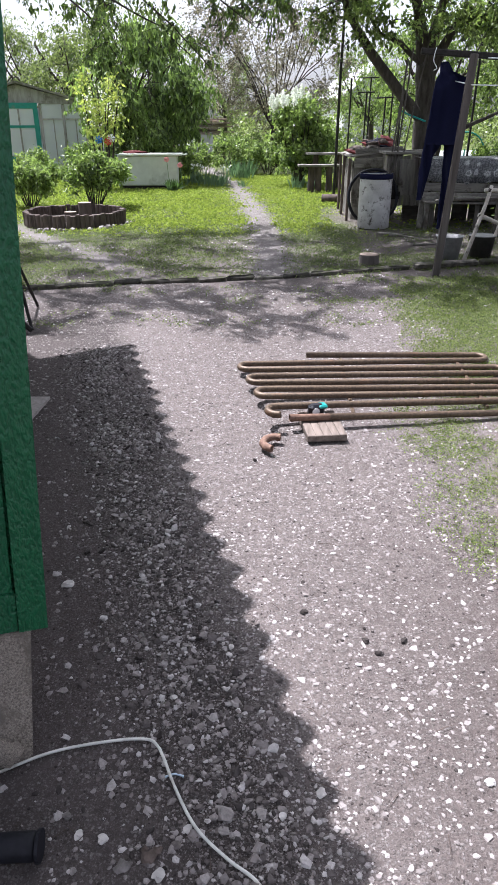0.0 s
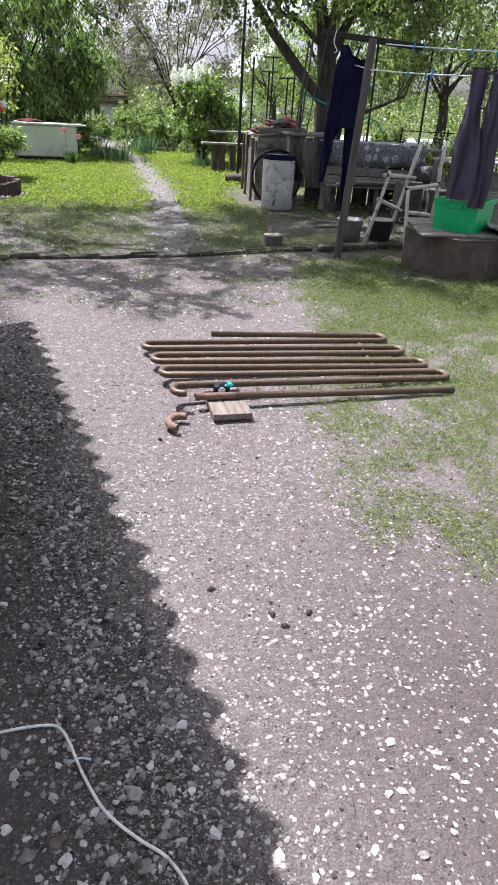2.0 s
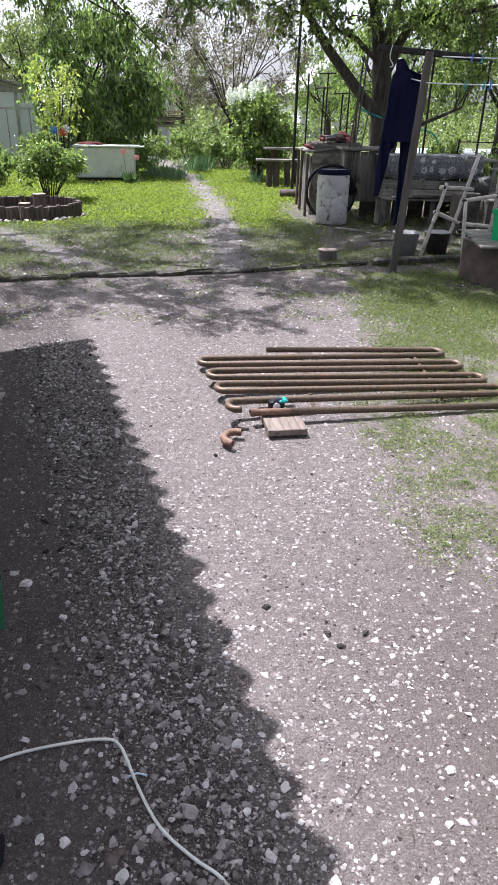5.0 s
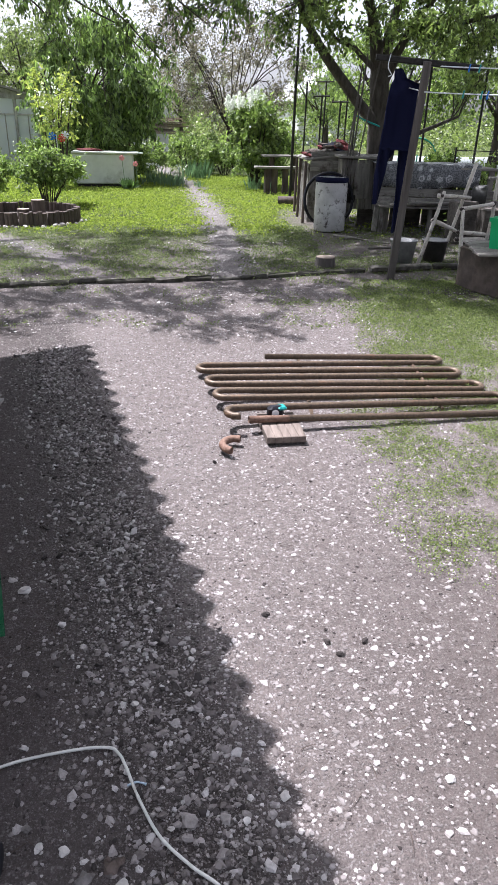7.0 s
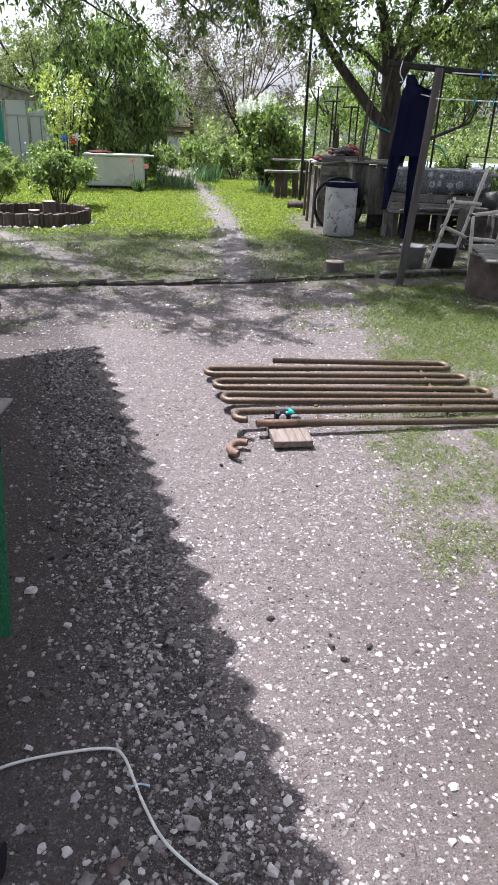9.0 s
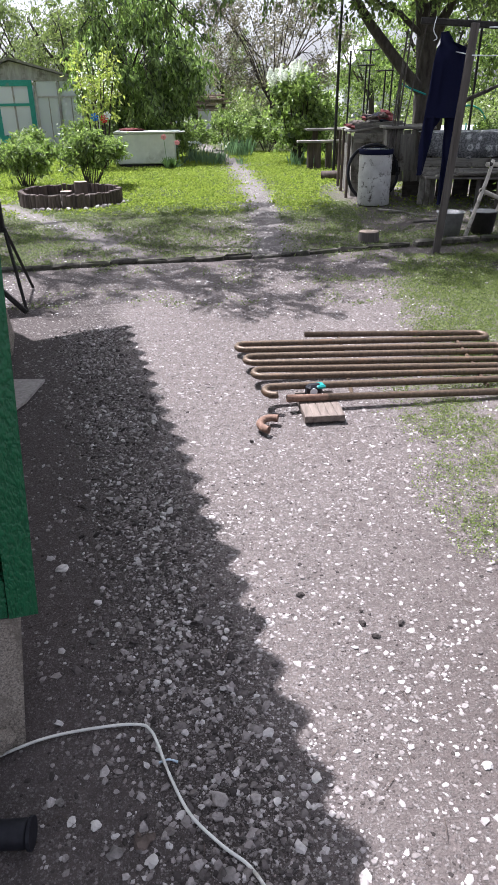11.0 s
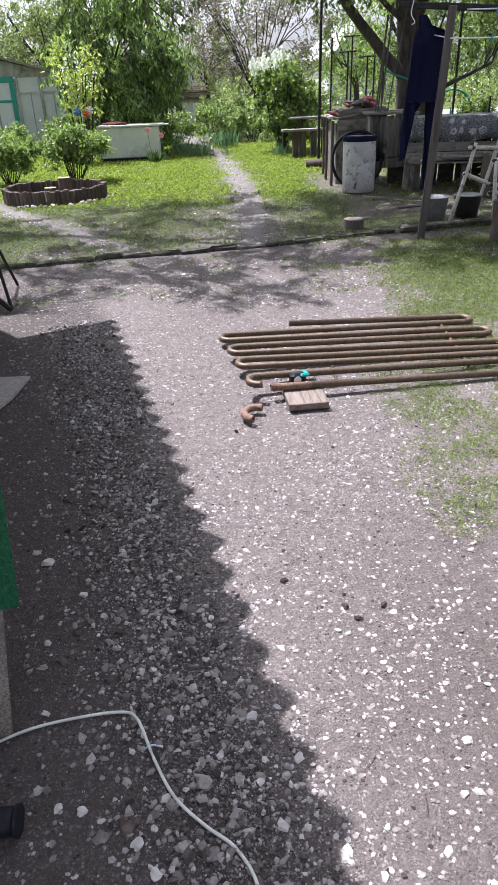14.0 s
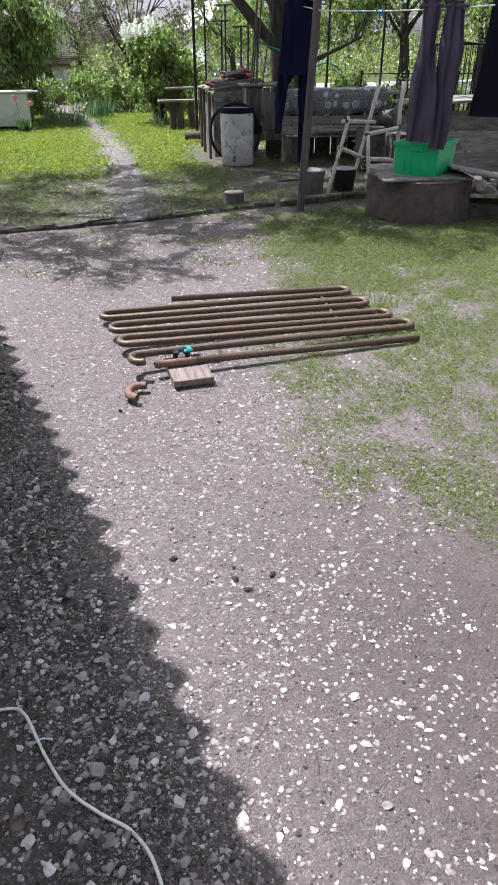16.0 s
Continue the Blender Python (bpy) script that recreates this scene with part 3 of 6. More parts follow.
def tree(name, label, limbs, clumps, bark, leaf, leaf_len, leaf_wide, per, spread, droop=0.0, twig=0.007, category="tree", sag=0.1):
    """limbs: list of (points, r0, r1); clumps: crown places. Twigs join each clump to the nearest limb."""
    t = thing(name, label, category)
    g = Geo()
    nodes = []
    for pts, r0, r1 in limbs:
        fine = []
        for i in range(len(pts) - 1):
            fine += curve_between(pts[i], pts[i + 1], 0, 4, 0.05, seed=r0 * 50)[:-1]
        fine.append(Vector(pts[-1]))
        k = len(fine) - 1
        g.tube(fine, [r0 + (r1 - r0) * i / k for i in range(k + 1)], 9)
        nodes += [(p, r0 + (r1 - r0) * i / k) for i, p in enumerate(fine)][len(fine) // 4:]
    P = np.array([p for p, _ in nodes])
    at, along = [], []
    for c in clumps:
        d = np.linalg.norm(P - np.array(c[:3]), axis=1) + rng.uniform(0, 0.25, len(P))
        i = int(np.argmin(d))
        pts = curve_between(nodes[i][0], c[:3], sag, 5, 0.12, seed=c[0])
        r = min(nodes[i][1] * 0.6, twig * (1 + 1.2 * d[i]))
        g.tube(pts, [r + (twig * 0.35 - r) * q / 5 for q in range(6)], 5, cap=False)
        own, wide = (per, spread) if len(c) < 5 else (int(c[3]), c[4])
        c = c[:3]
        for _ in range(2):
            e = Vector(c) + Vector(rng.normal(0, wide * 0.8, 3)) + Vector((0, 0, -droop * wide * 1.5))
            tw = curve_between(pts[3], e, sag, 3, 0.15, seed=c[1])
            g.tube(tw, [twig * 0.6, twig * 0.5, twig * 0.4, twig * 0.2], 4, cap=False)
            m = own // 3
            q = rng.integers(0, 3, m)
            f = rng.uniform(0, 1, m)[:, None]
            T = np.array(tw)
            base = T[q] * (1 - f) + T[q + 1] * f
            at.append(base + rng.normal(0, wide * 0.16, (m, 3)))
        m = own - 2 * (own // 3)
        at.append(np.array(c) + rng.normal(0, wide * 0.55, (m, 3)))
    at = np.concatenate(at)
    along = rng.normal(0, 1, (len(at), 3)) + np.array([0, 0, -droop * 2.2])
    part("trunk", g, bark, t, smooth=True)
    ln = leaf_len * rng.uniform(0.6, 1.2, len(at))
    part("crown", leaf_mesh("crown", at, along, ln, ln * leaf_wide), leaf, t)
    return t


def blob(n, centre, radii, gap=0.0, scale=0.9, low=-1.0, seed=0.0, shell=0.25):
    """Places in an uneven ellipsoid, thinned by noise."""
    out = []
    tries = 0
    while len(out) < n and tries < n * 60:
        tries += 1
        p = rng.uniform(-1, 1, 3)
        r = np.linalg.norm(p)
        q = np.array(centre) + p * np.array(radii)
        nz = noise.noise(Vector(q * scale) + Vector((seed, seed * 2, 0)))
        if r > 0.85 + 0.45 * nz or p[2] < low or nz < gap - 0.5 or rng.uniform() > shell + r * r:
            continue
        out.append(tuple(q))
    return out


def trees():
    # cherry whose branches hang over the yard; its trunk stands beside the house end
    limbs = [([(-5.0, 10.6, -0.05), (-4.95, 10.6, 1.2), (-4.6, 10.5, 2.3)], 0.2, 0.14),
             ([(-4.6, 10.5, 2.3), (-3.6, 10.2, 3.3), (-2.2, 9.8, 3.75), (-0.6, 9.5, 3.7)], 0.11, 0.025),
             ([(-4.6, 10.5, 2.3), (-3.9, 11.5, 3.5), (-2.4, 12.2, 3.9), (-1.0, 12.4, 3.7)], 0.1, 0.025),
             ([(-4.6, 10.5, 2.3), (-4.2, 9.2, 3.4), (-3.2, 8.2, 3.8), (-1.6, 7.9, 3.9)], 0.1, 0.025),
             ([(-2.9, 10.0, 3.55), (-2.0, 10.6, 3.1), (-1.2, 10.9, 2.75), (-0.75, 11.2, 2.35)], 0.018, 0.006)]
    clumps = blob(165, (-1.7, 10.1, 4.2), (3.6, 3.5, 0.95), 0.32, 1.0, seed=1.0, shell=1.0)
    limbs.append(([(-2.2, 9.8, 3.75), (-0.6, 9.1, 4.2), (1.2, 8.7, 4.3)], 0.045, 0.015))
    clumps += blob(36, (0.3, 8.8, 4.25), (2.3, 1.8, 0.6), 0.05, 1.0, seed=9.0, shell=1.0)
    clumps += blob(16, (0.7, 10.2, 3.6), (1.5, 1.5, 0.6), 0.0, 1.5, seed=5.0)
    # low branches that hang into view
    for pts in ([(-3.2, 10.1, 3.5), (-2.5, 10.3, 3.15), (-2.0, 10.4, 2.7), (-1.75, 10.4, 2.3)], [(-2.2, 9.8, 3.75), (-1.6, 10.2, 3.2), (-1.0, 10.5, 2.7), (-0.5, 10.6, 2.2)],
                [(-1.6, 9.7, 3.75), (-0.9, 9.9, 3.3), (-0.3, 10.0, 2.9), (0.1, 10.1, 2.65)], [(-2.4, 12.2, 3.9), (-2.2, 11.6, 3.3), (-1.9, 11.2, 2.8)]):
        limbs.append((pts, 0.018, 0.005))
        for q in range(15):
            f = 0.25 + 0.75 * q / 14
            j = min(int(f * (len(pts) - 1)), len(pts) - 2)
            p = Vector(pts[j]).lerp(Vector(pts[j + 1]), f * (len(pts) - 1) - j)
            clumps.append((p.x + rnd.gauss(0, 0.24), p.y + rnd.gauss(0, 0.24), p.z + rnd.gauss(-0.02, 0.1), 34, 0.15))
    tree("cherry_tree", "leafy cherry tree with drooping branches beside the house", limbs, clumps, M_BARK2, M_LEAF_A, 0.088, 0.42, 220, 0.2, 0.8)
    # orchard tree behind the tables
    limbs = [([(3.14, 12.9, -0.05), (3.09, 12.9, 0.8), (3.04, 12.9, 1.68), (2.98, 12.9, 2.45)], 0.21, 0.165),
             ([(3.02, 12.85, 1.55), (2.36, 12.8, 2.21), (1.89, 12.75, 2.74), (1.61, 12.6, 3.11), (1.2, 12.3, 3.9)], 0.1, 0.045),
             ([(2.9, 12.85, 2.4), (2.5, 12.8, 2.72), (2.15, 12.75, 2.84), (1.7, 12.6, 3.3)], 0.05, 0.02),
             ([(2.97, 12.9, 2.3), (2.86, 12.85, 2.8), (2.74, 12.8, 3.2), (2.5, 12.6, 3.8), (2.2, 12.5, 4.5)], 0.13, 0.04),
             ([(3.0, 12.9, 2.3), (3.05, 12.9, 2.75), (3.12, 12.85, 3.2), (3.4, 12.7, 4.3)], 0.13, 0.05),
             ([(3.02, 12.9, 2.2), (3.22, 12.88, 2.67), (3.42, 12.8, 3.08), (3.9, 12.7, 3.7)], 0.1, 0.04),
             ([(3.4, 12.82, 3.03), (3.87, 12.8, 3.09), (4.6, 12.6, 3.2), (5.6, 12.3, 3.5)], 0.055, 0.02),
             ([(3.06, 12.85, 1.1), (3.38, 12.7, 1.33), (3.86, 12.7, 1.54), (4.35, 12.6, 1.75)], 0.06, 0.022),
             ([(3.8, 12.7, 3.6), (4.3, 11.6, 4.0), (4.6, 10.4, 4.1), (4.6, 9.2, 3.9)], 0.06, 0.02),
             ([(2.6, 12.6, 3.8), (2.6, 11.4, 4.2), (2.4, 10.2, 4.2)], 0.05, 0.02)]
    clumps = blob(225, (2.9, 12.0, 4.5), (3.6, 3.7, 1.2), 0.3, 1.0, seed=2.0, shell=1.0) + blob(50, (0.7, 13.2, 4.75), (1.7, 1.9, 0.7), 0.0, 0.8, shell=1.0)
    clumps += blob(62, (2.7, 8.5, 4.3), (2.4, 1.5, 0.6), 0.0, 1.0, seed=2.5, shell=1.0)
    clumps += [(*c, 60, 0.2) for c in blob(26, (1.9, 12.3, 3.15), (1.2, 0.9, 0.55), 0.05, 1.4, seed=7.0) + blob(22, (3.4, 12.2, 3.0), (1.0, 0.7, 0.35), 0.05, 1.4, seed=7.5) + blob(40, (5.0, 12.3, 2.75), (1.5, 1.0, 0.75), 0.1, 1.4, seed=8.0)]
    tree("orchard_tree", "old fruit tree with a forked grey trunk behind the tables", limbs, clumps, M_BARK, M_LEAF_B, 0.1, 0.5, 180, 0.21, 0.4)
    # weeping tree behind the white chest
    b = (-3.55, 20.6)
    limbs = [([(b[0], b[1], -0.05), (b[0] + 0.05, b[1], 1.0), (b[0] + 0.3, b[1], 1.9)], 0.16, 0.1)]
    for a in range(9):
        w = a * 0.7
        limbs.append(([(b[0] + 0.3, b[1], 1.9), (b[0] + 0.75 + 1.0 * math.cos(w), b[1] + 1.0 * math.sin(w), 2.9), (b[0] + 0.75 + 1.7 * math.cos(w), b[1] + 1.6 * math.sin(w), 2.0)], 0.03, 0.01))
    clumps = blob(175, (-2.75, 20.5, 2.2), (1.9, 1.6, 1.9), 0.26, 1.5, seed=3.0)
    tree("weeping_tree", "bushy weeping tree with bright green hanging leaves", limbs, clumps, M_BARK2, M_LEAF_W, 0.165, 0.38, 115, 0.26, 0.9)
    # sparse purplish plum
    limbs = [([(1.0, 27.5, -0.05), (0.9, 27.5, 1.5)], 0.12, 0.1)]
    for k in range(15):
        w = k * 2.4
        h = 3.6 + 2.2 * rnd.random()
        limbs.append(([(0.9, 27.5, 1.3), (0.9 + 0.8 * math.cos(w), 27.5 + 0.6 * math.sin(w), 2.7), (0.7 + (1.7 + 1.3 * rnd.random()) * math.cos(w), 27.5 + 1.3 * math.sin(w), h)], 0.034, 0.01))
    clumps = blob(210, (0.5, 27.5, 4.0), (3.3, 2.4, 3.0), 0.05, 0.8, seed=6.0)
    tree("plum_tree", "sparse purple-leaved plum tree", limbs, clumps, M_BARK2, M_LEAF_P, 0.11, 0.5, 70, 0.4, 0.1, twig=0.009)
    # far trees that close the view
    spots = [(-11.5, 33, 5.2, 3.2, M_LEAF_F), (-8.6, 31, 5.0, 2.4, M_LEAF_F), (-5.0, 34, 6.0, 3.0, M_LEAF_F), (-15.5, 36, 6.5, 3.4, M_LEAF_F), (5.5, 34, 4.0, 2.2, M_LEAF_S),
             (7.4, 18.5, 4.6, 2.3, M_LEAF_B), (10.5, 20.5, 5.0, 2.6, M_LEAF_B), (5.0, 20.0, 4.2, 1.7, M_LEAF_S), (13.5, 26, 5.2, 3.0, M_LEAF_F), (-1.5, 44, 5.0, 3.0, M_LEAF_F), (-6.3, 28, 4.8, 2.1, M_LEAF_F)]
    for i, (x, y, h, r, mat) in enumerate(spots):
        limbs = [([(x, y, -0.1), (x + 0.1, y, h * 0.3), (x, y, h * 0.55)], 0.16, 0.09)]
        for k in range(7):
            w = k * 2.4 + i
            limbs.append(([(x, y, h * 0.35 + 0.1 * k), (x + r * 0.45 * math.cos(w), y + r * 0.45 * math.sin(w), h * 0.65), (x + r * 0.7 * math.cos(w), y + r * 0.7 * math.sin(w), h * 0.85)], 0.05, 0.015))
        clumps = blob(60, (x, y, h * 0.62), (r, r, h * 0.46), 0.3, 0.7, low=-0.4 if x > 4 else -1.0, seed=10.0 + i)
        tree("garden_tree", "leafy green tree at the edge of the garden", limbs, clumps, M_BARK2, mat, 0.12 if y < 25 else 0.13, 0.5, 120, 0.42, 0.5, twig=0.01)["group"] = "background trees"


trees()


def shrub(name, label, x, y, h, r, leaf, n, per, leaf_len, wide, droop=0.3, stems=9, group="", spread=0.12, low=0.12):
    limbs = []
    for k in range(stems):
        w = k * 2.4
        q = r * (0.25 + 0.6 * rnd.random())
        limbs.append(([(x + 0.08 * math.cos(w), y + 0.08 * math.sin(w), -0.03), (x + q * 0.6 * math.cos(w), y + q * 0.6 * math.sin(w), h * 0.45), (x + q * math.cos(w), y + q * math.sin(w), h * 0.85)], 0.012 * h, 0.005))
    clumps = blob(n, (x, y, h * (0.5 + low / 2)), (r, r, h * (0.5 - low / 2)), 0.0, 2.2, seed=x)
    s = tree(name, label, limbs, clumps, M_BARK2, leaf, leaf_len, wide, per, spread, droop, 0.004, "shrub")
    if group:
        s["group"] = group
    return s


def shrubs():
    shrub("peony_bush", "leafy peony bush with pale buds", -4.4, 14.3, 0.85, 0.72, M_LEAF_S, 74, 60, 0.11, 0.36, 0.35, 16, "peony bushes", low=0.42)
    shrub("peony_bush", "leafy peony bush behind the log flower bed", -3.06, 14.1, 1.0, 0.74, M_LEAF_S, 84, 60, 0.11, 0.36, 0.35, 16, "peony bushes", low=0.4)
    l = shrub("lilac_bush", "lilac bush with white blossom on top", 1.35, 19.4, 2.2, 0.95, M_LEAF_S, 100, 70, 0.12, 0.65, 0.3, 12, spread=0.2)
    at = []
    for k in range(17):
        c = np.array([0.98 + rng.uniform(-0.5, 0.55), 18.85 + rng.uniform(-0.5, 0.4), 0])
        c[2] = 1.62 + 0.6 * math.sqrt(max(0, 1 - ((c[0] - 1.3) / 1.0) ** 2)) - 0.12 + rng.uniform(-0.15, 0.1)
        n = 150
        f = rng.uniform(0, 1, n)
        axis = np.array([rng.uniform(-0.25, 0.25), rng.uniform(-0.3, 0.1), 1])
        at.append(c + axis * (f * 0.2)[:, None] + rng.normal(0, 1, (n, 3)) * (0.04 * (1.1 - f))[:, None])
    at = np.concatenate(at)
    part("blossom", leaf_mesh("blossom", at, rng.normal(0, 1, at.shape), 0.034, 0.034), M_WPETAL, l, "white lilac panicles")
    y = shrub("young_tree", "young tree with yellow-green leaves and small white flowers", -3.65, 18.3, 2.75, 0.66, M_LEAF_Y, 26, 26, 0.15, 0.42, 0.2, 7, spread=0.22, low=0.3)
    at = np.array(blob(160, (-3.6, 18.2, 1.9), (0.55, 0.5, 0.6), 0, 2))
    part("blossom", leaf_mesh("blossom", at, rng.normal(0, 1, at.shape), 0.05, 0.05), M_WPETAL, y)
    for x, yy, h, r in [(-1.9, 23.0, 1.0, 0.8), (-0.5, 24.2, 1.15, 0.9), (0.6, 23.4, 1.0, 0.8), (1.9, 23.5, 1.2, 0.9), (-3.2, 22.6, 1.0, 0.8), (-4.6, 21.6, 1.1, 0.9), (-2.3, 20.9, 0.9, 0.8), (-6.2, 20.6, 0.8, 0.6), (-0.2, 26.2, 1.3, 1.0), (2.6, 25.5, 1.5, 1.0)]:
        shrub("currant_bush", "rounded green garden shrub", x, yy, h, r, M_LEAF_S, 60, 50, 0.1, 0.55, 0.2, 9, "garden shrubs", spread=0.15)
    for x, yy, h, r in [(4.6, 13.8, 1.15, 0.5), (5.3, 12.6, 1.15, 0.55), (4.55, 11.9, 0.95, 0.4), (6.6, 14.5, 1.3, 0.8)]:
        shrub("raspberry_bush", "light green bush behind the tables", x, yy, h, r, M_LEAF_S, 40, 50, 0.09, 0.5, 0.2, 9, "bushes behind the tables", spread=0.16)


shrubs()


def blades(name, label, x, y, n, h, r, flowers=0):
    t = thing(name, label, "flower clump")
    base = np.stack([x + rng.normal(0, r * 0.4, n), y + rng.normal(0, r * 0.4, n), np.full(n, -0.02)], 1)
    out = np.stack([rng.normal(0, 0.35, n), rng.normal(0, 0.35, n), np.ones(n)], 1)
    part("leaves", leaf_mesh("leaves", base, out, h * rng.uniform(0.6, 1.1, n), 0.035, 0.1), M_LEAF_I, t)
    for _ in range(flowers):
        a, b = x + rng.normal(0, r * 0.45), y + rng.normal(0, r * 0.45)
        z = h * rng.uniform(0.95, 1.25)
        fl = part("stem", Geo().tube([(a, b, -0.02), (a + 0.01, b, z)], 0.006, 5), M_LEAF_I, t)
        q = np.tile(np.array([[a + 0.01, b, z]]), (7, 1))
        part("flower", leaf_mesh("flower", q, rng.normal(0, 1, (7, 3)), 0.05, 0.04), M_WPETAL, t)
    return t


blades("iris_clump", "clump of blue-green iris leaves beside the path", -0.25, 21.6, 90, 0.62, 0.5)
blades("daffodil_clump", "clump of white daffodils beside the path", -1.25, 19.6, 90, 0.42, 0.6, 9)
blades("daffodil_clump", "white daffodils at the end of the chest", -0.85, 18.9, 60, 0.4, 0.4, 5)
blades("iris_clump", "small clump of iris leaves under the lilac", 1.35, 18.2, 40, 0.42, 0.4)
blades("iris_clump", "tuft of leaves at the path's edge", -0.15, 18.9, 14, 0.25, 0.15)


# ---- yard: pipes, board, cable, stones ----
def arc(a, b, side, n=8):
    """Half circle from a to b, bulging towards side."""
    a, b, side = Vector(a), Vector(b), Vector(side).normalized()
    c, r = (a + b) / 2, (a - b).length / 2
    return [c + (a - c) * math.cos(math.pi * i / n) + side * r * math.sin(math.pi * i / n) for i in range(n + 1)]


def register():
    t = thing("pipe_register", "rusty brown serpentine heating pipe lying on the ground", "pipe")
    left = [(-0.065, 4.425, 0.05), (-0.005, 4.135, 0.065), (0.045, 3.9, 0.065), (0.105, 3.56, 0.09)]
    right = [(1.725, 4.715, 0.016), (1.775, 4.45, 0.014), (1.84, 4.18, 0.014), (1.91, 3.97, 0.014)]
    r = 0.062
    pts = [Vector((0.42, 4.735, 0.03))]
    for i in range(4):
        x, y, z = right[i]
        pts += arc((x - r, y + r, z), (x - r, y - r, z), (1, 0, 0))
        x, y, z = left[i]
        pts += arc((x + r, y + r, z), (x + r, y - r, z), (-1, 0, 0))
    pts.append(Vector((0.18, 3.497, 0.092)))
    part("coil", Geo().tube(pts, 0.0205, 12, hollow=0.85), M_RUST, t, smooth=True)
    part("end_pipe", Geo().tube([(0.23, 3.51, 0.064), (1.0, 3.609, 0.039), (1.86, 3.72, 0.012)], 0.0205, 12, hollow=0.85), M_RUST, t, smooth=True)
    part("bare_end", Geo().tube([(0.228, 3.5097, 0.0641), (0.3, 3.519, 0.0618), (0.46, 3.5396, 0.0567)], 0.0212, 12, hollow=0.85), M_RUST2, t, "bare rusty pipe end", smooth=True)
    for x, y0, y1 in ((0.62, 3.68, 4.75), (1.45, 3.8, 4.72)):
        g = Geo()
        g.tube([(x, y0, 0.006), (x + 0.05, y1, 0.006)], 0.012, 6)
        part("support_bar", g, M_RUST, t)


register()


def smooth_path(pts, n=6):
    P = [Vector(p) for p in pts]
    out = []
    for i in range(len(P) - 1):
        a, b, c, d = P[max(i - 1, 0)], P[i], P[i + 1], P[min(i + 2, len(P) - 1)]
        for k in range(n):
            t = k / n
            out.append(0.5 * (2 * b + (c - a) * t + (2 * a - 5 * b + 4 * c - d) * t * t + (3 * b - a - 3 * c + d) * t ** 3))
    return out + [P[-1]]


def board():
    g = Geo()
    m = pose(0.41, 3.5, 0.02, 0, 0, 6)
    for i in range(5):
        g.box((0.0432, 0.34, 0.038), m @ pose(-0.088 + 0.044 * i, 0, rnd.uniform(-0.001, 0.001)), 0.003)
    g.box((0.21, 0.336, 0.026), m)
    single("wooden_block", g, M_BOARD, "short grooved pale board under the pipe end", "board")
    t = thing("tape_measure", "black and teal tape measure lying on the board", "tape measure", pose(0.385, 3.588, 0.04, 0, 0, 15) @ Matrix.Scale(1.25, 4))
    part("case", Geo().box((0.075, 0.045, 0.062), pose(0, 0, 0.031), 0.012), M_BLACK, t)
    part("grip", Geo().box((0.045, 0.05, 0.018), pose(0.028, 0, 0.05), 0.006), M_PEGT, t, "teal rubber grip")
    part("blade", Geo().box((0.012, 0.02, 0.003), pose(0.043, 0, 0.006)), M_LINE, t)
    part("badge", Geo().tube([(-0.008, -0.0228, 0.032), (-0.008, -0.0245, 0.032)], 0.018, 14), M_LINE, t)
    pts = smooth_path([(0.172, 3.335, 0.024), (0.132, 3.342, 0.024), (0.098, 3.322, 0.024), (0.076, 3.282, 0.024), (0.08, 3.24, 0.024), (0.103, 3.208, 0.024), (0.12, 3.195, 0.024)], 4)
    single("pipe_bend", Geo().tube(pts, 0.0205, 12, hollow=0.82), M_RUST2, "short rusty bent pipe piece on the gravel", "pipe", smooth=True)


board()


def cable():
    pts = [(-1.15, 1.0, 0.01), (-0.9, 1.15, 0.01), (-0.67, 1.28, 0.012), (-0.54, 1.345, 0.01), (-0.38, 1.378, 0.01), (-0.29, 1.382, 0.012), (-0.258, 1.36, 0.014), (-0.235, 1.32, 0.012), (-0.19, 1.22, 0.01), (-0.13, 1.115, 0.012), (-0.05, 1.04, 0.01), (0.02, 0.985, 0.01), (0.07, 0.9, 0.01), (0.09, 0.75, 0.01), (0.05, 0.5, 0.01), (-0.2, 0.2, 0.01)]
    pts = [(x, y + 0.004, ground_z(x, y) + z - 0.001) for x, y, z in pts]
    single("cable", Geo().tube(smooth_path(pts, 6), 0.0043, 8), M_CORD, "white electric cable lying loose on the ground", "cable", smooth=True)
    t = thing("power_tool", "black handled power tool with a blue body on the ground", "tool", pose(-0.5, 1.055, 0.034, 0, 0, 3))
    part("handle", Geo().tube([(0, 0, 0), (-0.01, 0, 0), (-0.1, 0, 0), (-0.16, 0, 0)], [0.03, 0.034, 0.033, 0.03], 18), M_BLACK, t, smooth=True)
    part("flange", Geo().tube([(0.0, 0, 0), (0.008, 0, 0)], [0.038, 0.038], 20), M_BLACK, t)
    part("body", Geo().tube([(-0.155, 0.0, 0.004), (-0.2, 0.02, 0.01), (-0.4, 0.1, 0.02)], [0.03, 0.045, 0.048], 16), M_PEGB, t, "blue plastic body", smooth=True)


cable()


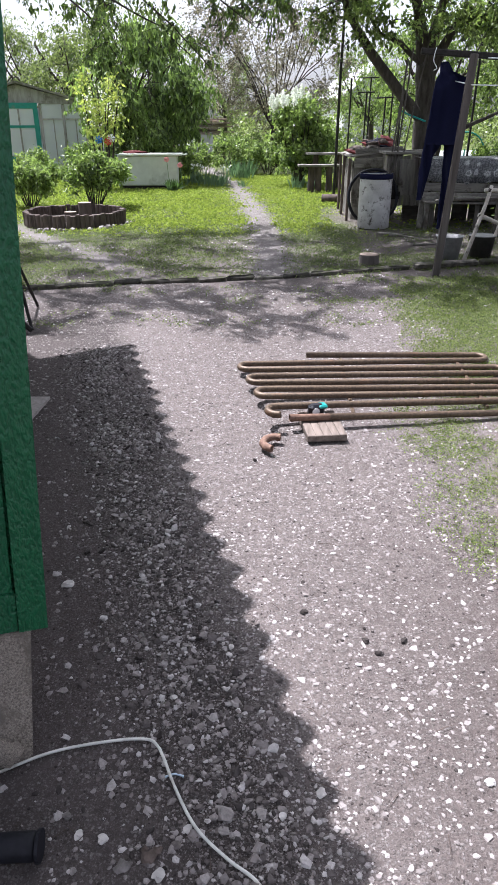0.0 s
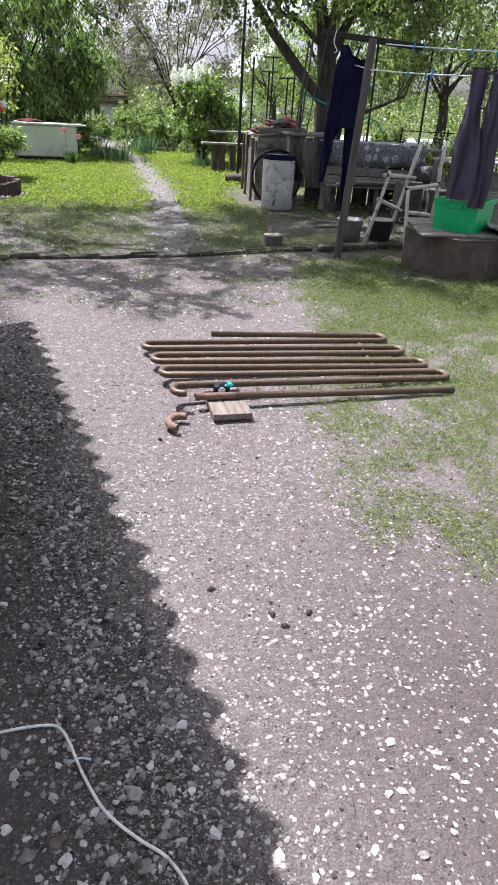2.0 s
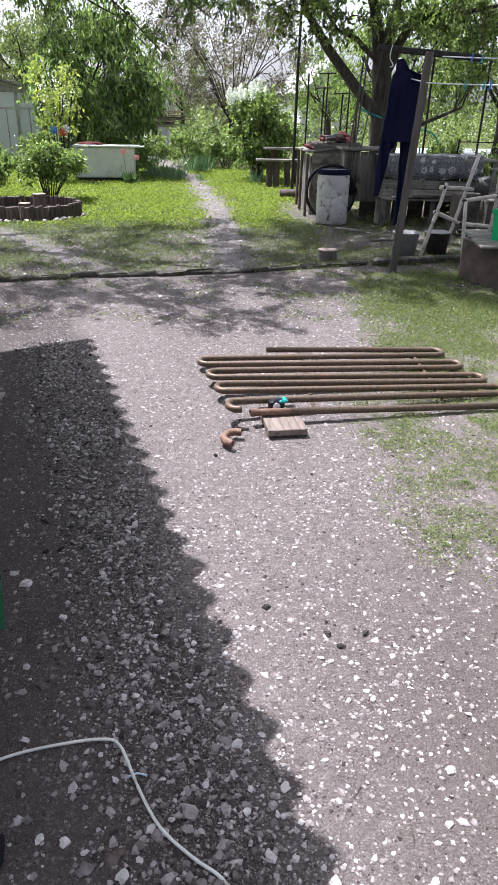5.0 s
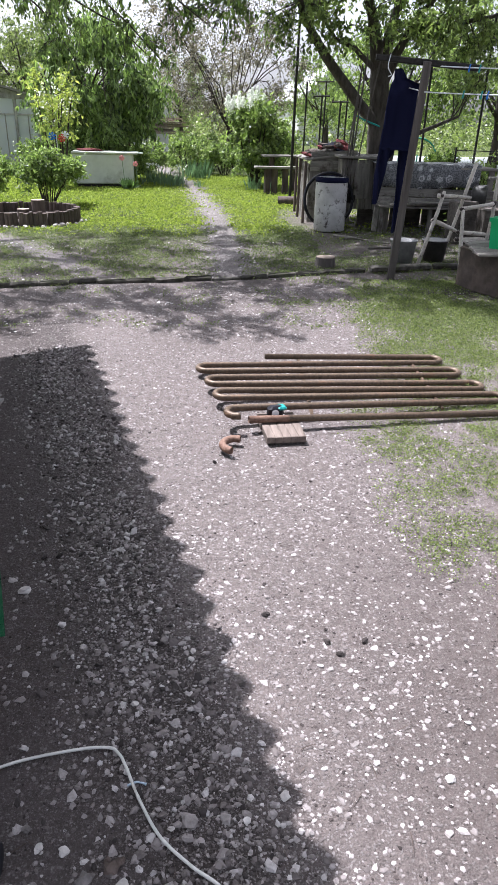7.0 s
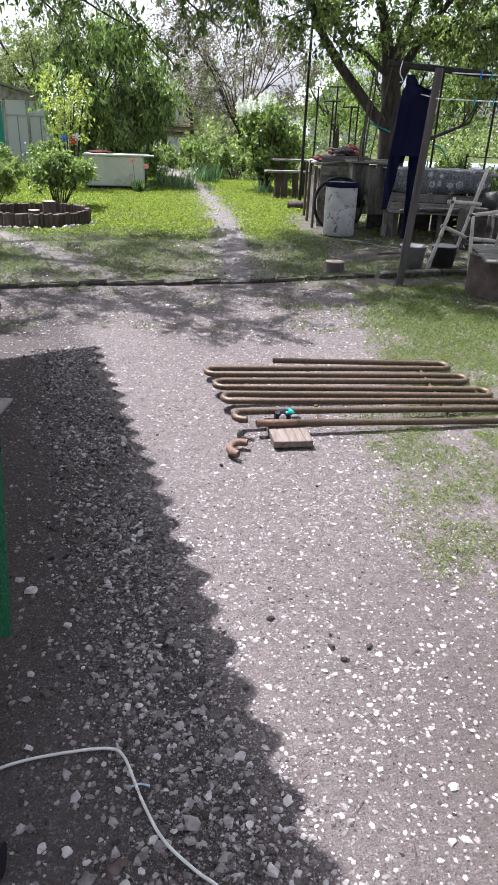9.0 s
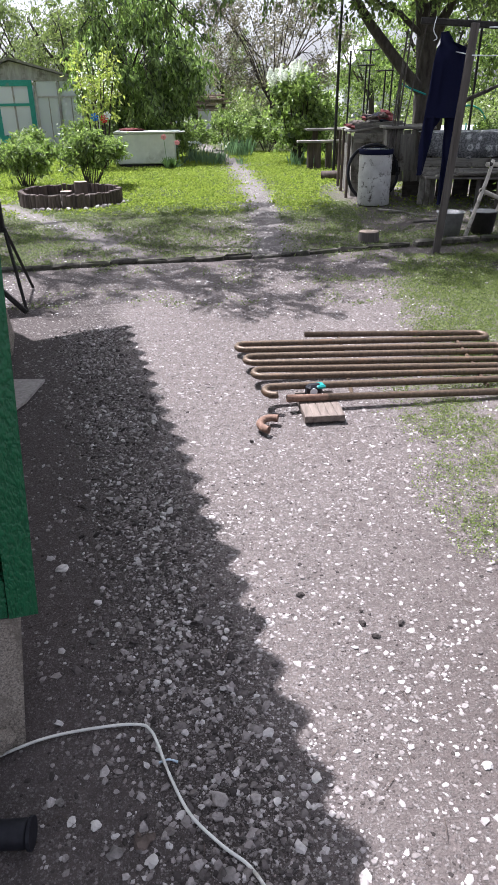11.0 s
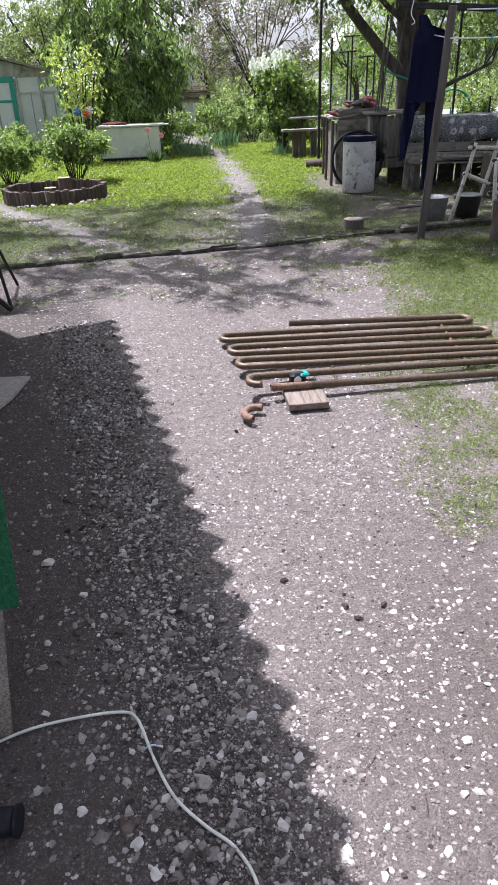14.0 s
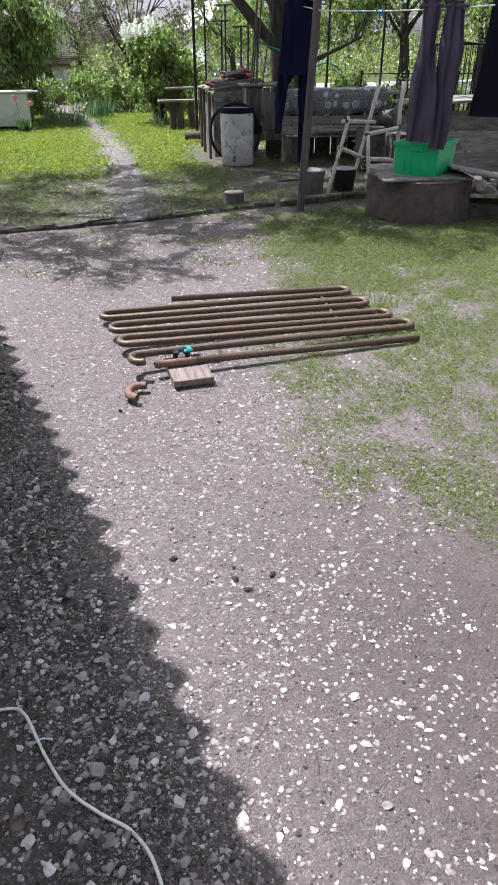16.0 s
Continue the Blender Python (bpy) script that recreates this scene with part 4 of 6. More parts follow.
def lumps():
    dark = [(0.197, 1.927, 0.022), (0.524, 1.778, 0.02), (0.395, 1.78, 0.02), (0.43, 1.72, 0.02), (0.4, 1.84, 0.012), (0.03, 3.12, 0.02), (0.5, 2.9, 0.012), (1.02, 2.35, 0.016)]
    for i, (x, y, s) in enumerate(dark):
        single("cinder_lump", Geo().rock((s * 0.85, s * 0.62, s * 0.5), pose(0, 0, 0), i + 1), M_CINDER, "small dark cinder lump on the gravel", "stone", "cinder lumps", m=pose(x, y + 0.012, ground_z(x, y) + s * 0.22, 0, 0, 57 * i))
    pale = [(0.644, 1.245, 0.015, M_WSTONE), (0.189, 1.212, 0.016, M_WSTONE), (-0.06, 1.15, 0.026, M_STONE), (-0.69, 2.09, 0.026, M_WSTONE), (-0.58, 2.23, 0.014, M_STONE), (-0.3, 1.02, 0.02, M_STONE), (-0.21, 1.0, 0.017, M_WSTONE), (-0.36, 1.09, 0.015, M_WSTONE), (-0.46, 1.15, 0.013, M_STONE), (-0.42, 1.1, 0.013, M_WSTONE), (0.62, 0.93, 0.012, M_STONE), (-0.03, 0.97, 0.02, M_STONE), (-0.16, 0.93, 0.017, M_WSTONE), (0.93, 2.2, 0.01, M_STONE), (0.72, 0.98, 0.011, M_STONE), (0.86, 1.2, 0.009, M_STONE)]
    for i, (x, y, s, mat) in enumerate(pale):
        single("field_stone", Geo().rock((s * 1.2, s, s * 0.55), pose(0, 0, 0), i + 20), mat, "loose grey stone on the ground", "stone", "loose stones", m=pose(x, y + 0.01, ground_z(x, y) + s * 0.22, 0, 0, 71 * i))
    # flat sheet and blocks against the house wall
    g = Geo()
    out = [(-1.62, 3.95), (-1.25, 3.95), (-1.27, 3.62), (-1.3, 3.5), (-1.36, 3.4), (-1.65, 3.42)]
    vs = [(x, y, z) for z in (0.004, 0.02) for x, y in out]
    n = len(out)
    g.add(vs, [tuple(range(n - 1, -1, -1)), tuple(range(n, 2 * n))] + [(i, (i + 1) % n, n + (i + 1) % n, n + i) for i in range(n)])
    single("slate_piece", g, M_SLATE, "broken flat grey slate sheet by the wall", "slate sheet")
    single("concrete_block", Geo().box((0.14, 0.5, 0.3), None, 0.02, 0.008), M_CONC, "upright grey concrete block by the wall", "block", m=pose(-1.74, 4.62, 0.14, 0, -4, 16))


lumps()


def brazier():
    t = thing("brazier", "dark steel brazier on thin legs beside the house", "brazier")
    g = Geo()
    part("tray", g.box((0.34, 0.14, 0.4), pose(-2.19, 5.85, 0.78, 4, 0, 16), 0.01), M_IRON, t)
    for a, b in (((-2.0, 5.8, 0.62), (-1.82, 5.5, 0.0)), ((-2.2, 5.62, 0.62), (-2.25, 5.4, 0.0)), ((-2.1, 6.05, 0.62), (-2.0, 6.3, 0.0)), ((-2.3, 6.0, 0.62), (-2.45, 6.25, 0.0))):
        part("leg", Geo().tube([a, b], 0.014, 8), M_IRON, t)
    part("brace", Geo().tube([(-2.0, 5.5, 0.18), (-1.8, 5.42, 0.02)], 0.022, 6), M_IRON, t)


brazier()


def kerb():
    t = thing("lawn_kerb", "low old wooden and concrete edging between yard and lawn", "kerb", kind="structure")
    line = [(-2.6, 6.95), (-1.74, 7.16), (-1.16, 7.3), (-0.56, 7.39), (0.06, 7.5), (0.69, 7.68), (1.36, 7.9), (1.9, 8.05)]
    for i, (a, b) in enumerate(zip(line, line[1:])):
        a, b = Vector((*a, 0)), Vector((*b, 0))
        d = b - a
        m = Matrix.Translation((a + b) / 2 + Vector((0, 0, 0.006))) @ Matrix.Rotation(math.atan2(d.y, d.x) + rnd.uniform(-0.02, 0.02), 4, "Z") @ pose(0, 0, rnd.uniform(-0.012, 0.012), rnd.uniform(-9, 9), rnd.uniform(-0.8, 0.8))
        n = max(1, round(d.length / 0.34))
        for q in range(n):
            piece = m @ pose((q + 0.5 - n / 2) * d.length / n, rnd.uniform(-0.012, 0.012), rnd.uniform(-0.005, 0.003), rnd.uniform(-6, 6), rnd.uniform(-0.8, 0.8), rnd.uniform(-1.5, 1.5))
            part("kerb_piece", Geo().box((d.length / n * rnd.uniform(0.97, 1.03), 0.05 * rnd.uniform(0.8, 1.3), 0.062), piece, 0.016, 0.009), M_KERB, t)
    for a, b in (((1.95, 8.02), (2.75, 8.24)), ((2.78, 8.24), (3.3, 8.3))):
        a, b = Vector((*a, 0)), Vector((*b, 0))
        d = b - a
        m = Matrix.Translation((a + b) / 2 + Vector((0, 0, 0.03))) @ Matrix.Rotation(math.atan2(d.y, d.x), 4, "Z")
        part("kerb_piece", Geo().box((d.length, 0.1, 0.075), m, 0.02, 0.006), M_KERB, t)
    for a, b in (((3.7, 7.0), (5.2, 5.9)), ((3.9, 7.5), (5.6, 6.6))):
        a, b = Vector((*a, 0)), Vector((*b, 0))
        d = b - a
        m = Matrix.Translation((a + b) / 2 + Vector((0, 0, 0.06))) @ Matrix.Rotation(math.atan2(d.y, d.x), 4, "Z")
        part("kerb_piece", Geo().box((d.length, 0.12, 0.15), m, 0.02, 0.006), M_KERB, t)


kerb()


def odds():
    z = ground_z(-0.2, 1.27) + 0.004
    single("plastic_strip", Geo().tube(smooth_path([(-0.225, 1.268, z), (-0.2, 1.275, z + 0.004), (-0.175, 1.27, z)], 4), [0.003] * 8 + [0.0045], 6), M_PALEBLUE, "scrap of pale blue plastic strip by the cable", "plastic scrap", smooth=True)
    for k, (dx, dy, s) in enumerate(((0, 0, 0.02), (0.018, 0.016, 0.014), (-0.012, 0.02, 0.011))):
        x, y = -0.24 + dx, 1.05 + dy
        single("brown_stone", Geo().rock((s * 1.1, s, s * 0.7), pose(0, 0, 0), 170 + k), M_LOG, "dark brown stone lying in the earth", "stone", "brown stones", m=pose(x, y, ground_z(x, y) + s * 0.3, 0, 0, 50 * k))
    for k, (a, b) in enumerate((((2.0, 10.84), (2.72, 10.1)), ((2.3, 9.7), (2.95, 9.85)), ((2.1, 10.5), (2.45, 10.75)))):
        pts = curve_between((*a, ground_z(*a) + 0.016), (*b, ground_z(*b) + 0.016), 0.0, 4, 0.02, seed=k)
        single("fallen_stick", Geo().tube(pts, [0.017, 0.016, 0.015, 0.013, 0.011], 7), M_GREYWOOD, "grey stick lying on the ground before the table", "stick", "fallen sticks", smooth=True)


odds()


# ---- flower bed ringed with logs ----
def bed():
    t = thing("flower_bed", "round flower bed ringed with upright brown logs", "flower bed")
    n = 68
    c = (-2.98, 12.05)
    for i in range(n):
        w = 2 * math.pi * i / n
        r = 0.041 * rnd.uniform(0.9, 1.12)
        h = 0.21 * rnd.uniform(0.94, 1.06)
        x, y = c[0] + 0.81 * math.cos(w), c[1] + 0.81 * math.sin(w)
        g = Geo().lathe([(r, -0.03), (r * 0.98, h * 0.5), (r, h - 0.008), (r * 0.9, h), (0.0001, h)], 9, pose(x, y, 0, rnd.uniform(-5, 5), rnd.uniform(-5, 5)))
        part("log", g, M_LOG, t)
    vs = [(c[0], c[1], 0.09)] + [(c[0] + 0.8 * math.cos(k * math.pi / 12), c[1] + 0.8 * math.sin(k * math.pi / 12), 0.05) for k in range(24)]
    part("soil", Geo().add(vs, [(0, 1 + k, 1 + (k + 1) % 24) for k in range(24)]), M_EARTH, t)
    for x, y, r, h in ((-2.72, 11.7, 0.11, 0.36), (-2.96, 11.66, 0.1, 0.22)):
        s = thing("log_stump", "short cut log standing in the flower bed", "log", group="bed stumps")
        part("trunk", Geo().lathe([(r, 0.04), (r * 0.97, h * 0.6), (r, h)], 14, pose(x, y, 0)), M_LOG, s, smooth=True)
        part("cut_top", Geo().lathe([(r * 0.99, h - 0.01), (r * 0.97, h + 0.004), (0.0001, h + 0.004)], 14, pose(x, y, 0)), M_CUT, s)
    for i in range(22):
        w = -2.0 + 2.1 * i / 22 + rnd.uniform(-0.06, 0.06)
        s = rnd.uniform(0.015, 0.06)
        single("edging_stone", Geo().rock((s, s, s * 0.7), pose(0, 0, 0), i + 50), M_STONE if i % 3 else M_WSTONE, "pale stone at the foot of the log edging", "stone", "edging stones", m=pose(c[0] + 0.92 * math.cos(w) + rnd.uniform(-0.03, 0.03), c[1] + (0.93 + rnd.uniform(0, 0.07)) * math.sin(w), s * 0.3, 0, 0, 40 * i))


bed()


# ---- white chest and its flowers ----
def chest():
    m = pose(-2.58, 18.55, 0, 0, 0, 3)
    t = thing("white_chest", "white painted garden chest with a flat overhanging lid", "chest", m)
    part("body", Geo().box((1.5, 0.62, 0.7), pose(0, 0, 0.43), 0.02), M_BOXW, t)
    # shadow under the chest put into the plinth's dark colour
    part("plinth", Geo().box((1.46, 0.56, 0.08), pose(0, 0.01, 0.04)), M_IRON, t, "recessed plinth with the shadow under the chest painted near-black")
    part("lid", Geo().box((1.62, 0.7, 0.05), pose(0.07, 0, 0.805), 0.012), M_BOXW, t)
    part("lid_edge", Geo().box((0.2, 0.5, 0.02), pose(0.9, 0, 0.8)), M_BOXW, t)
    b = single("bag", Geo().rock((0.5, 0.16, 0.06), pose(0, 0, 0), 5), M_REDC, "dark crumpled cloth lying on the chest lid", "cloth", m=pose(-2.9, 18.55, 0.85))
    for x, y, h in ((-2.02, 17.75, 0.72), (-1.72, 17.95, 0.58)):
        f = thing("pink_flower", "pink poppy on a thin stem beside the chest", "flower", group="pink flowers")
        part("stem", Geo().tube([(x + 0.06, y, -0.02), (x + 0.03, y, h * 0.5), (x, y, h)], 0.008, 6), M_LEAF_I, f)
        for k in range(5):
            w = k * 1.2566
            g = Geo().rock((0.04, 0.036, 0.016), pose(x + 0.034 * math.cos(w), y, h + 0.034 * math.sin(w), 90), k)
            part("petal", g, M_PINK, f)
    n = 40
    base = np.stack([-1.9 + rng.normal(0, 0.07, n), 17.75 + rng.normal(0, 0.06, n), np.full(n, 0.0)], 1)
    f = thing("poppy_leaves", "tuft of dark leaves at the foot of the chest", "plant")
    part("leaves", leaf_mesh("leaves", base, np.stack([rng.normal(0, 0.6, n), rng.normal(0, 0.4, n), np.ones(n)], 1), 0.3, 0.07), M_LEAF_L, f)


chest()


def pinwheel():
    t = thing("toy_windmill", "blue and red toy windmill on a stick", "windmill")
    part("stick", Geo().tube([(-3.5, 17.6, -0.02), (-3.5, 17.6, 1.2)], 0.009, 6), M_LINE, t)
    for x, z, mat in ((-3.6, 1.17, M_PEGB), (-3.38, 1.13, M_RED), (-3.3, 1.2, M_LINE)):
        g = Geo()
        for k in range(6):
            w = k * math.pi / 3
            a, b = Vector((math.cos(w), 0, math.sin(w))) * 0.1, Vector((math.cos(w + 0.7), 0.25, math.sin(w + 0.7))) * 0.085
            c = Vector((x, 17.58, z))
            g.add([c, c + a, c + b, c + Vector((0, 0.012, 0)), c + a + Vector((0, 0.006, 0)), c + b + Vector((0, 0.006, 0))], [(0, 1, 2), (5, 4, 3), (0, 3, 4, 1), (1, 4, 5, 2), (2, 5, 3, 0)])
        part("blade_wheel", g, mat, t)


pinwheel()


# ---- greenhouse ----
def greenhouse():
    m = pose(-6.88, 22.65, 0, 0, 0, 15)
    t = thing("greenhouse", "old glazed greenhouse with a turquoise door and grey boards", "greenhouse", m)
    part("sill", Geo().box((3.45, 0.12, 0.35), pose(0.17, 0, 0.17)), M_GHWOOD, t)
    part("gable_board", Geo().add([(-1.55, -0.03, 2.1), (1.9, -0.03, 2.02), (1.9, -0.03, 2.06), (-0.1, -0.03, 2.56), (-1.55, -0.03, 2.13), (-1.55, 0.03, 2.1), (1.9, 0.03, 2.02), (1.9, 0.03, 2.06), (-0.1, 0.03, 2.56), (-1.55, 0.03, 2.13)], [(0, 1, 2, 3, 4), (9, 8, 7, 6, 5), (0, 5, 6, 1), (1, 6, 7, 2), (2, 7, 8, 3), (3, 8, 9, 4), (4, 9, 5, 0)]), M_GHWOOD, t)
    for s in (-1, 1):
        a, b = Vector((-0.1, 0, 2.62)), Vector((2.1 if s > 0 else -1.75, 0, 2.04 if s > 0 else 2.14))
        d = b - a
        part("roof", Geo().box((d.length, 5.2, 0.06), Matrix.Translation((a + b) / 2 + Vector((0, 2.35, 0))) @ Matrix.Rotation(-math.atan2(d.z, d.x), 4, "Y")), M_ROOFFELT, t)
    for x in (-1.5, -0.82, 0.52, 1.2, 1.85):
        part("post", Geo().box((0.08, 0.08, 2.0), pose(x, 0, 1.02)), M_GHWOOD, t)
    for x0, x1 in ((-1.45, -0.87), (0.57, 1.15), (1.25, 1.8)):
        part("pane", Geo().box((x1 - x0, 0.012, 1.68), pose((x0 + x1) / 2, 0.01, 1.2)), M_FILM, t, "milky cracked pane")
        part("glazing_bar", Geo().box((x1 - x0, 0.05, 0.05), pose((x0 + x1) / 2, 0, 1.62)), M_GHWOOD, t)
        part("glazing_bar", Geo().box((0.03, 0.03, 1.25), pose(x0 + (x1 - x0) * 0.55, 0, 0.97)), M_GHWOOD, t)
    d = part("door", Geo().box((0.14, 0.05, 1.98), pose(-0.62, -0.07, 1.08)).box((0.14, 0.05, 1.98), pose(0.38, -0.07, 1.08)).box((0.86, 0.05, 0.16), pose(-0.12, -0.07, 1.99)).box((0.86, 0.05, 0.07), pose(-0.12, -0.07, 1.42)).box((0.86, 0.05, 0.5), pose(-0.12, -0.07, 0.34)), M_GHGREEN, t, "turquoise painted door frame")
    for x, z, h in ((-0.335, 1.68, 0.46), (0.095, 1.68, 0.46), (-0.335, 0.99, 0.8), (0.095, 0.99, 0.8)):
        part("pane", Geo().box((0.4, 0.012, h), pose(x, -0.06, z)), M_FILM, d)
    part("mullion", Geo().box((0.05, 0.03, 1.4), pose(-0.12, -0.075, 1.2)), M_GHWOOD, d)
    for k in range(5):
        part("pane", Geo().box((0.012, 0.9, 1.7), pose(1.85, 0.5 + 0.95 * k, 1.15)), M_FILM, t)
        part("post", Geo().box((0.08, 0.08, 2.0), pose(1.85, 0.98 + 0.95 * k, 1.02)), M_GHWOOD, t)
    part("side_wall", Geo().box((0.05, 4.8, 2.1), pose(-1.5, 2.45, 1.07)), M_GHWOOD, t)
    part("back_wall", Geo().box((3.35, 0.05, 2.0), pose(0.17, 4.85, 1.0)), M_FILM, t)


greenhouse()


# ---- barrel, shed, tables ----
def barrel():
    m = pose(2.02, 11.42, 0, 0, 0, 20)
    t = thing("barrel", "chipped white metal barrel standing open", "barrel", m)
    part("shell", Geo().lathe([(0.235, 0.0), (0.255, 0.015), (0.255, 0.28), (0.257, 0.3), (0.255, 0.55), (0.257, 0.57), (0.255, 0.79), (0.26, 0.81), (0.245, 0.81), (0.24, 0.6)], 32, dent=0.02), M_WHITE, t, smooth=True)
    part("rim", Geo().tube([(0.256 * math.cos(w), 0.256 * math.sin(w), 0.812 + 0.004 * math.sin(5 * w)) for w in [2 * math.pi * k / 32 for k in range(33)]], 0.011, 6), M_IRON, t, "dark rusty rim")
    part("liner_edge", Geo().lathe([(0.262, 0.745), (0.266, 0.77), (0.266, 0.818), (0.25, 0.826), (0.243, 0.7)], 32, dent=0.03), M_NAVY, t, "dark blue liner folded over the rim", smooth=True)
    part("water", Geo().lathe([(0.24, 0.66), (0.0001, 0.66)], 32), M_PEGB, t, "dark blue liner in the barrel")
    g = Geo()
    c = Vector((2.04, 11.75, 0.44))
    pts = [c + Vector((0.4 * math.cos(w), 0.05 * math.sin(3 * w), 0.42 * math.sin(w))) for w in [2 * math.pi * i / 36 for i in range(37)]]
    g.tube(pts, 0.026, 8)
    single("hose_ring", g, M_BLACK, "black rubber hose coiled behind the barrel", "hose", smooth=True)


barrel()


def plank(geo, a, b, wide, thick, up=(0, 0, 1)):
    """A board from a to b."""
    a, b = Vector(a), Vector(b)
    d = (b - a).normalized()
    s = d.cross(Vector(up)).normalized()
    n = s.cross(d)
    m = Matrix(((d.x, s.x, n.x, 0), (d.y, s.y, n.y, 0), (d.z, s.z, n.z, 0), (0, 0, 0, 1)))
    m.translation = (a + b) / 2
    return geo.box(((b - a).length, wide, thick), m, min(0.006, thick * 0.25), 0.003)


def hutch():
    t = thing("wood_hutch", "hutch of grey weathered planks with rags on its roof", "hutch", pose(0.1, 0, 0))
    for i, (x, w, h) in enumerate(((1.8, 0.2, 0.94), (1.99, 0.17, 0.97), (2.17, 0.19, 0.95), (2.36, 0.18, 0.98))):
        part("board", plank(Geo(), (x, 12.5 - 0.02 * i, -0.02), (x + 0.01, 12.5 - 0.02 * i, h), w, 0.02, (0, 1, 0)), M_GREYWOOD, t)
    # near-black sheet added behind the boards as the shade in their gaps
    part("gap_shade", Geo().box((0.75, 0.02, 0.9), pose(2.08, 12.56, 0.47)), M_DARKPAIL, t)
    part("board", plank(Geo(), (1.7, 12.42, 0.92), (2.48, 12.34, 0.94), 0.15, 0.02, (0, 1, 0)), M_GREYWOODX, t)
    part("board", plank(Geo(), (1.72, 12.46, 1.05), (2.5, 12.36, 1.1), 0.17, 0.02, (0, 1, 0)), M_GREYWOODX, t)
    for i in range(10):
        y = 12.6 + 0.13 * i
        part("board", plank(Geo(), (1.72, y, -0.02), (1.7, y, 0.95), 0.12, 0.02, (1, 0, 0)), M_GREYWOOD, t)
    for x, y, h in ((1.6, 12.3, 1.0), (1.62, 13.2, 1.05), (1.66, 14.0, 1.0)):
        part("post", Geo().tube([(x, y, -0.03), (x + 0.01, y, h)], 0.026, 8), M_LOG, t)
    part("roof", plank(Geo(), (1.62, 13.1, 1.02), (2.55, 13.1, 1.14), 1.45, 0.03), M_GREYWOODX, t)
    for i in range(17):
        x, y = rnd.uniform(1.78, 2.66), rnd.uniform(12.5, 13.5)
        mat = (M_LOG, M_REDC, M_TEE, M_LOG, M_REDC, M_DARKWOOD)[i % 6]
        label = {M_REDC: "crumpled dark red rag on the hutch roof", M_TEE: "crumpled black rag on the hutch roof"}.get(mat, "crumpled dark brown rag on the hutch roof")
        single("rag", Geo().rock((rnd.uniform(0.1, 0.2), rnd.uniform(0.1, 0.22), rnd.uniform(0.035, 0.075)), pose(0, 0, 0), 3.3 * i), mat, label, "rag", "rags", m=pose(x, y, 1.03 + 0.129 * (x - 1.72) + 0.05 + 0.1 * rnd.random() * (x > 2.1), rnd.uniform(-20, 20), rnd.uniform(-20, 20), 40 * i))
    # cabinet of planks at the end of the long table
    c = thing("plank_cabinet", "old grey plank cabinet with a sagging top", "cabinet")
    for i in range(5):
        x = 2.34 + 0.125 * i
        part("board", plank(Geo(), (x + 0.05, 11.95, 0.28), (x, 11.92, 1.06), 0.118, 0.022, (0, 1, 0)), M_GREYWOOD, c)
    for i in range(5):
        y = 12.02 + 0.13 * i
        part("board", plank(Geo(), (2.3, y, 0.2), (2.28, y, 1.06), 0.12, 0.022, (1, 0, 0)), M_GREYWOOD, c)
    for k in range(3):
        part("top", plank(Geo(), (2.2, 11.9 + 0.24 * k, 1.1), (3.02, 11.93 + 0.24 * k, 1.09 + 0.01 * k), 0.23, 0.035), M_GREYWOODX, c)
    part("door", plank(Geo(), (2.62, 11.9, 0.45), (2.6, 11.88, 1.0), 0.26, 0.02, (0, 1, 0)), M_GREYWOOD, c)
    for a, b in (((2.74, 11.3, 0.0), (2.86, 11.7, 0.75)), ((2.32, 11.95, 0.0), (2.3, 11.95, 1.05))):
        part("leg", plank(Geo(), a, b, 0.08, 0.05, (0, 1, 0)), M_GREYWOOD, c)


hutch()


def leaf_pattern():
    """Grey-blue oilcloth with pale ringed flowers."""
    m, t, p = nodes_of("patterned_oilcloth")
    tc = t.nodes.new("ShaderNodeTexCoord")
    v = t.nodes.new("ShaderNodeTexVoronoi")
    v.inputs["Scale"].default_value = 6.4
    v.inputs["Randomness"].default_value = 0.3
    n = noise_node(t, 26, 3)
    wavy = mix(t, 0.05, tc.outputs["Object"], n.outputs["Color"])
    t.links.new(wavy, v.inputs["Vector"])
    k = ramp(t, v.outputs["Distance"], [(0.0, (0, 0, 0)), (0.1, (1, 1, 1)), (0.2, (1, 1, 1)), (0.24, (0.1, 0.1, 0.1)), (0.32, (0.1, 0.1, 0.1)), (0.36, (0.9, 0.9, 0.9)), (0.46, (0, 0, 0))])
    lace = noise_node(t, 42, 2, 0.4)
    k = mix(t, 0.18, k, ramp(t, lace.outputs["Fac"], [(0.47, (0, 0, 0)), (0.53, (1, 1, 1))]))
    c = mix(t, k, (0.07, 0.073, 0.08), (0.58, 0.585, 0.59))
    t.links.new(c, p.inputs["Base Color"])
    p.inputs["Roughness"].default_value = 0.5
    return m


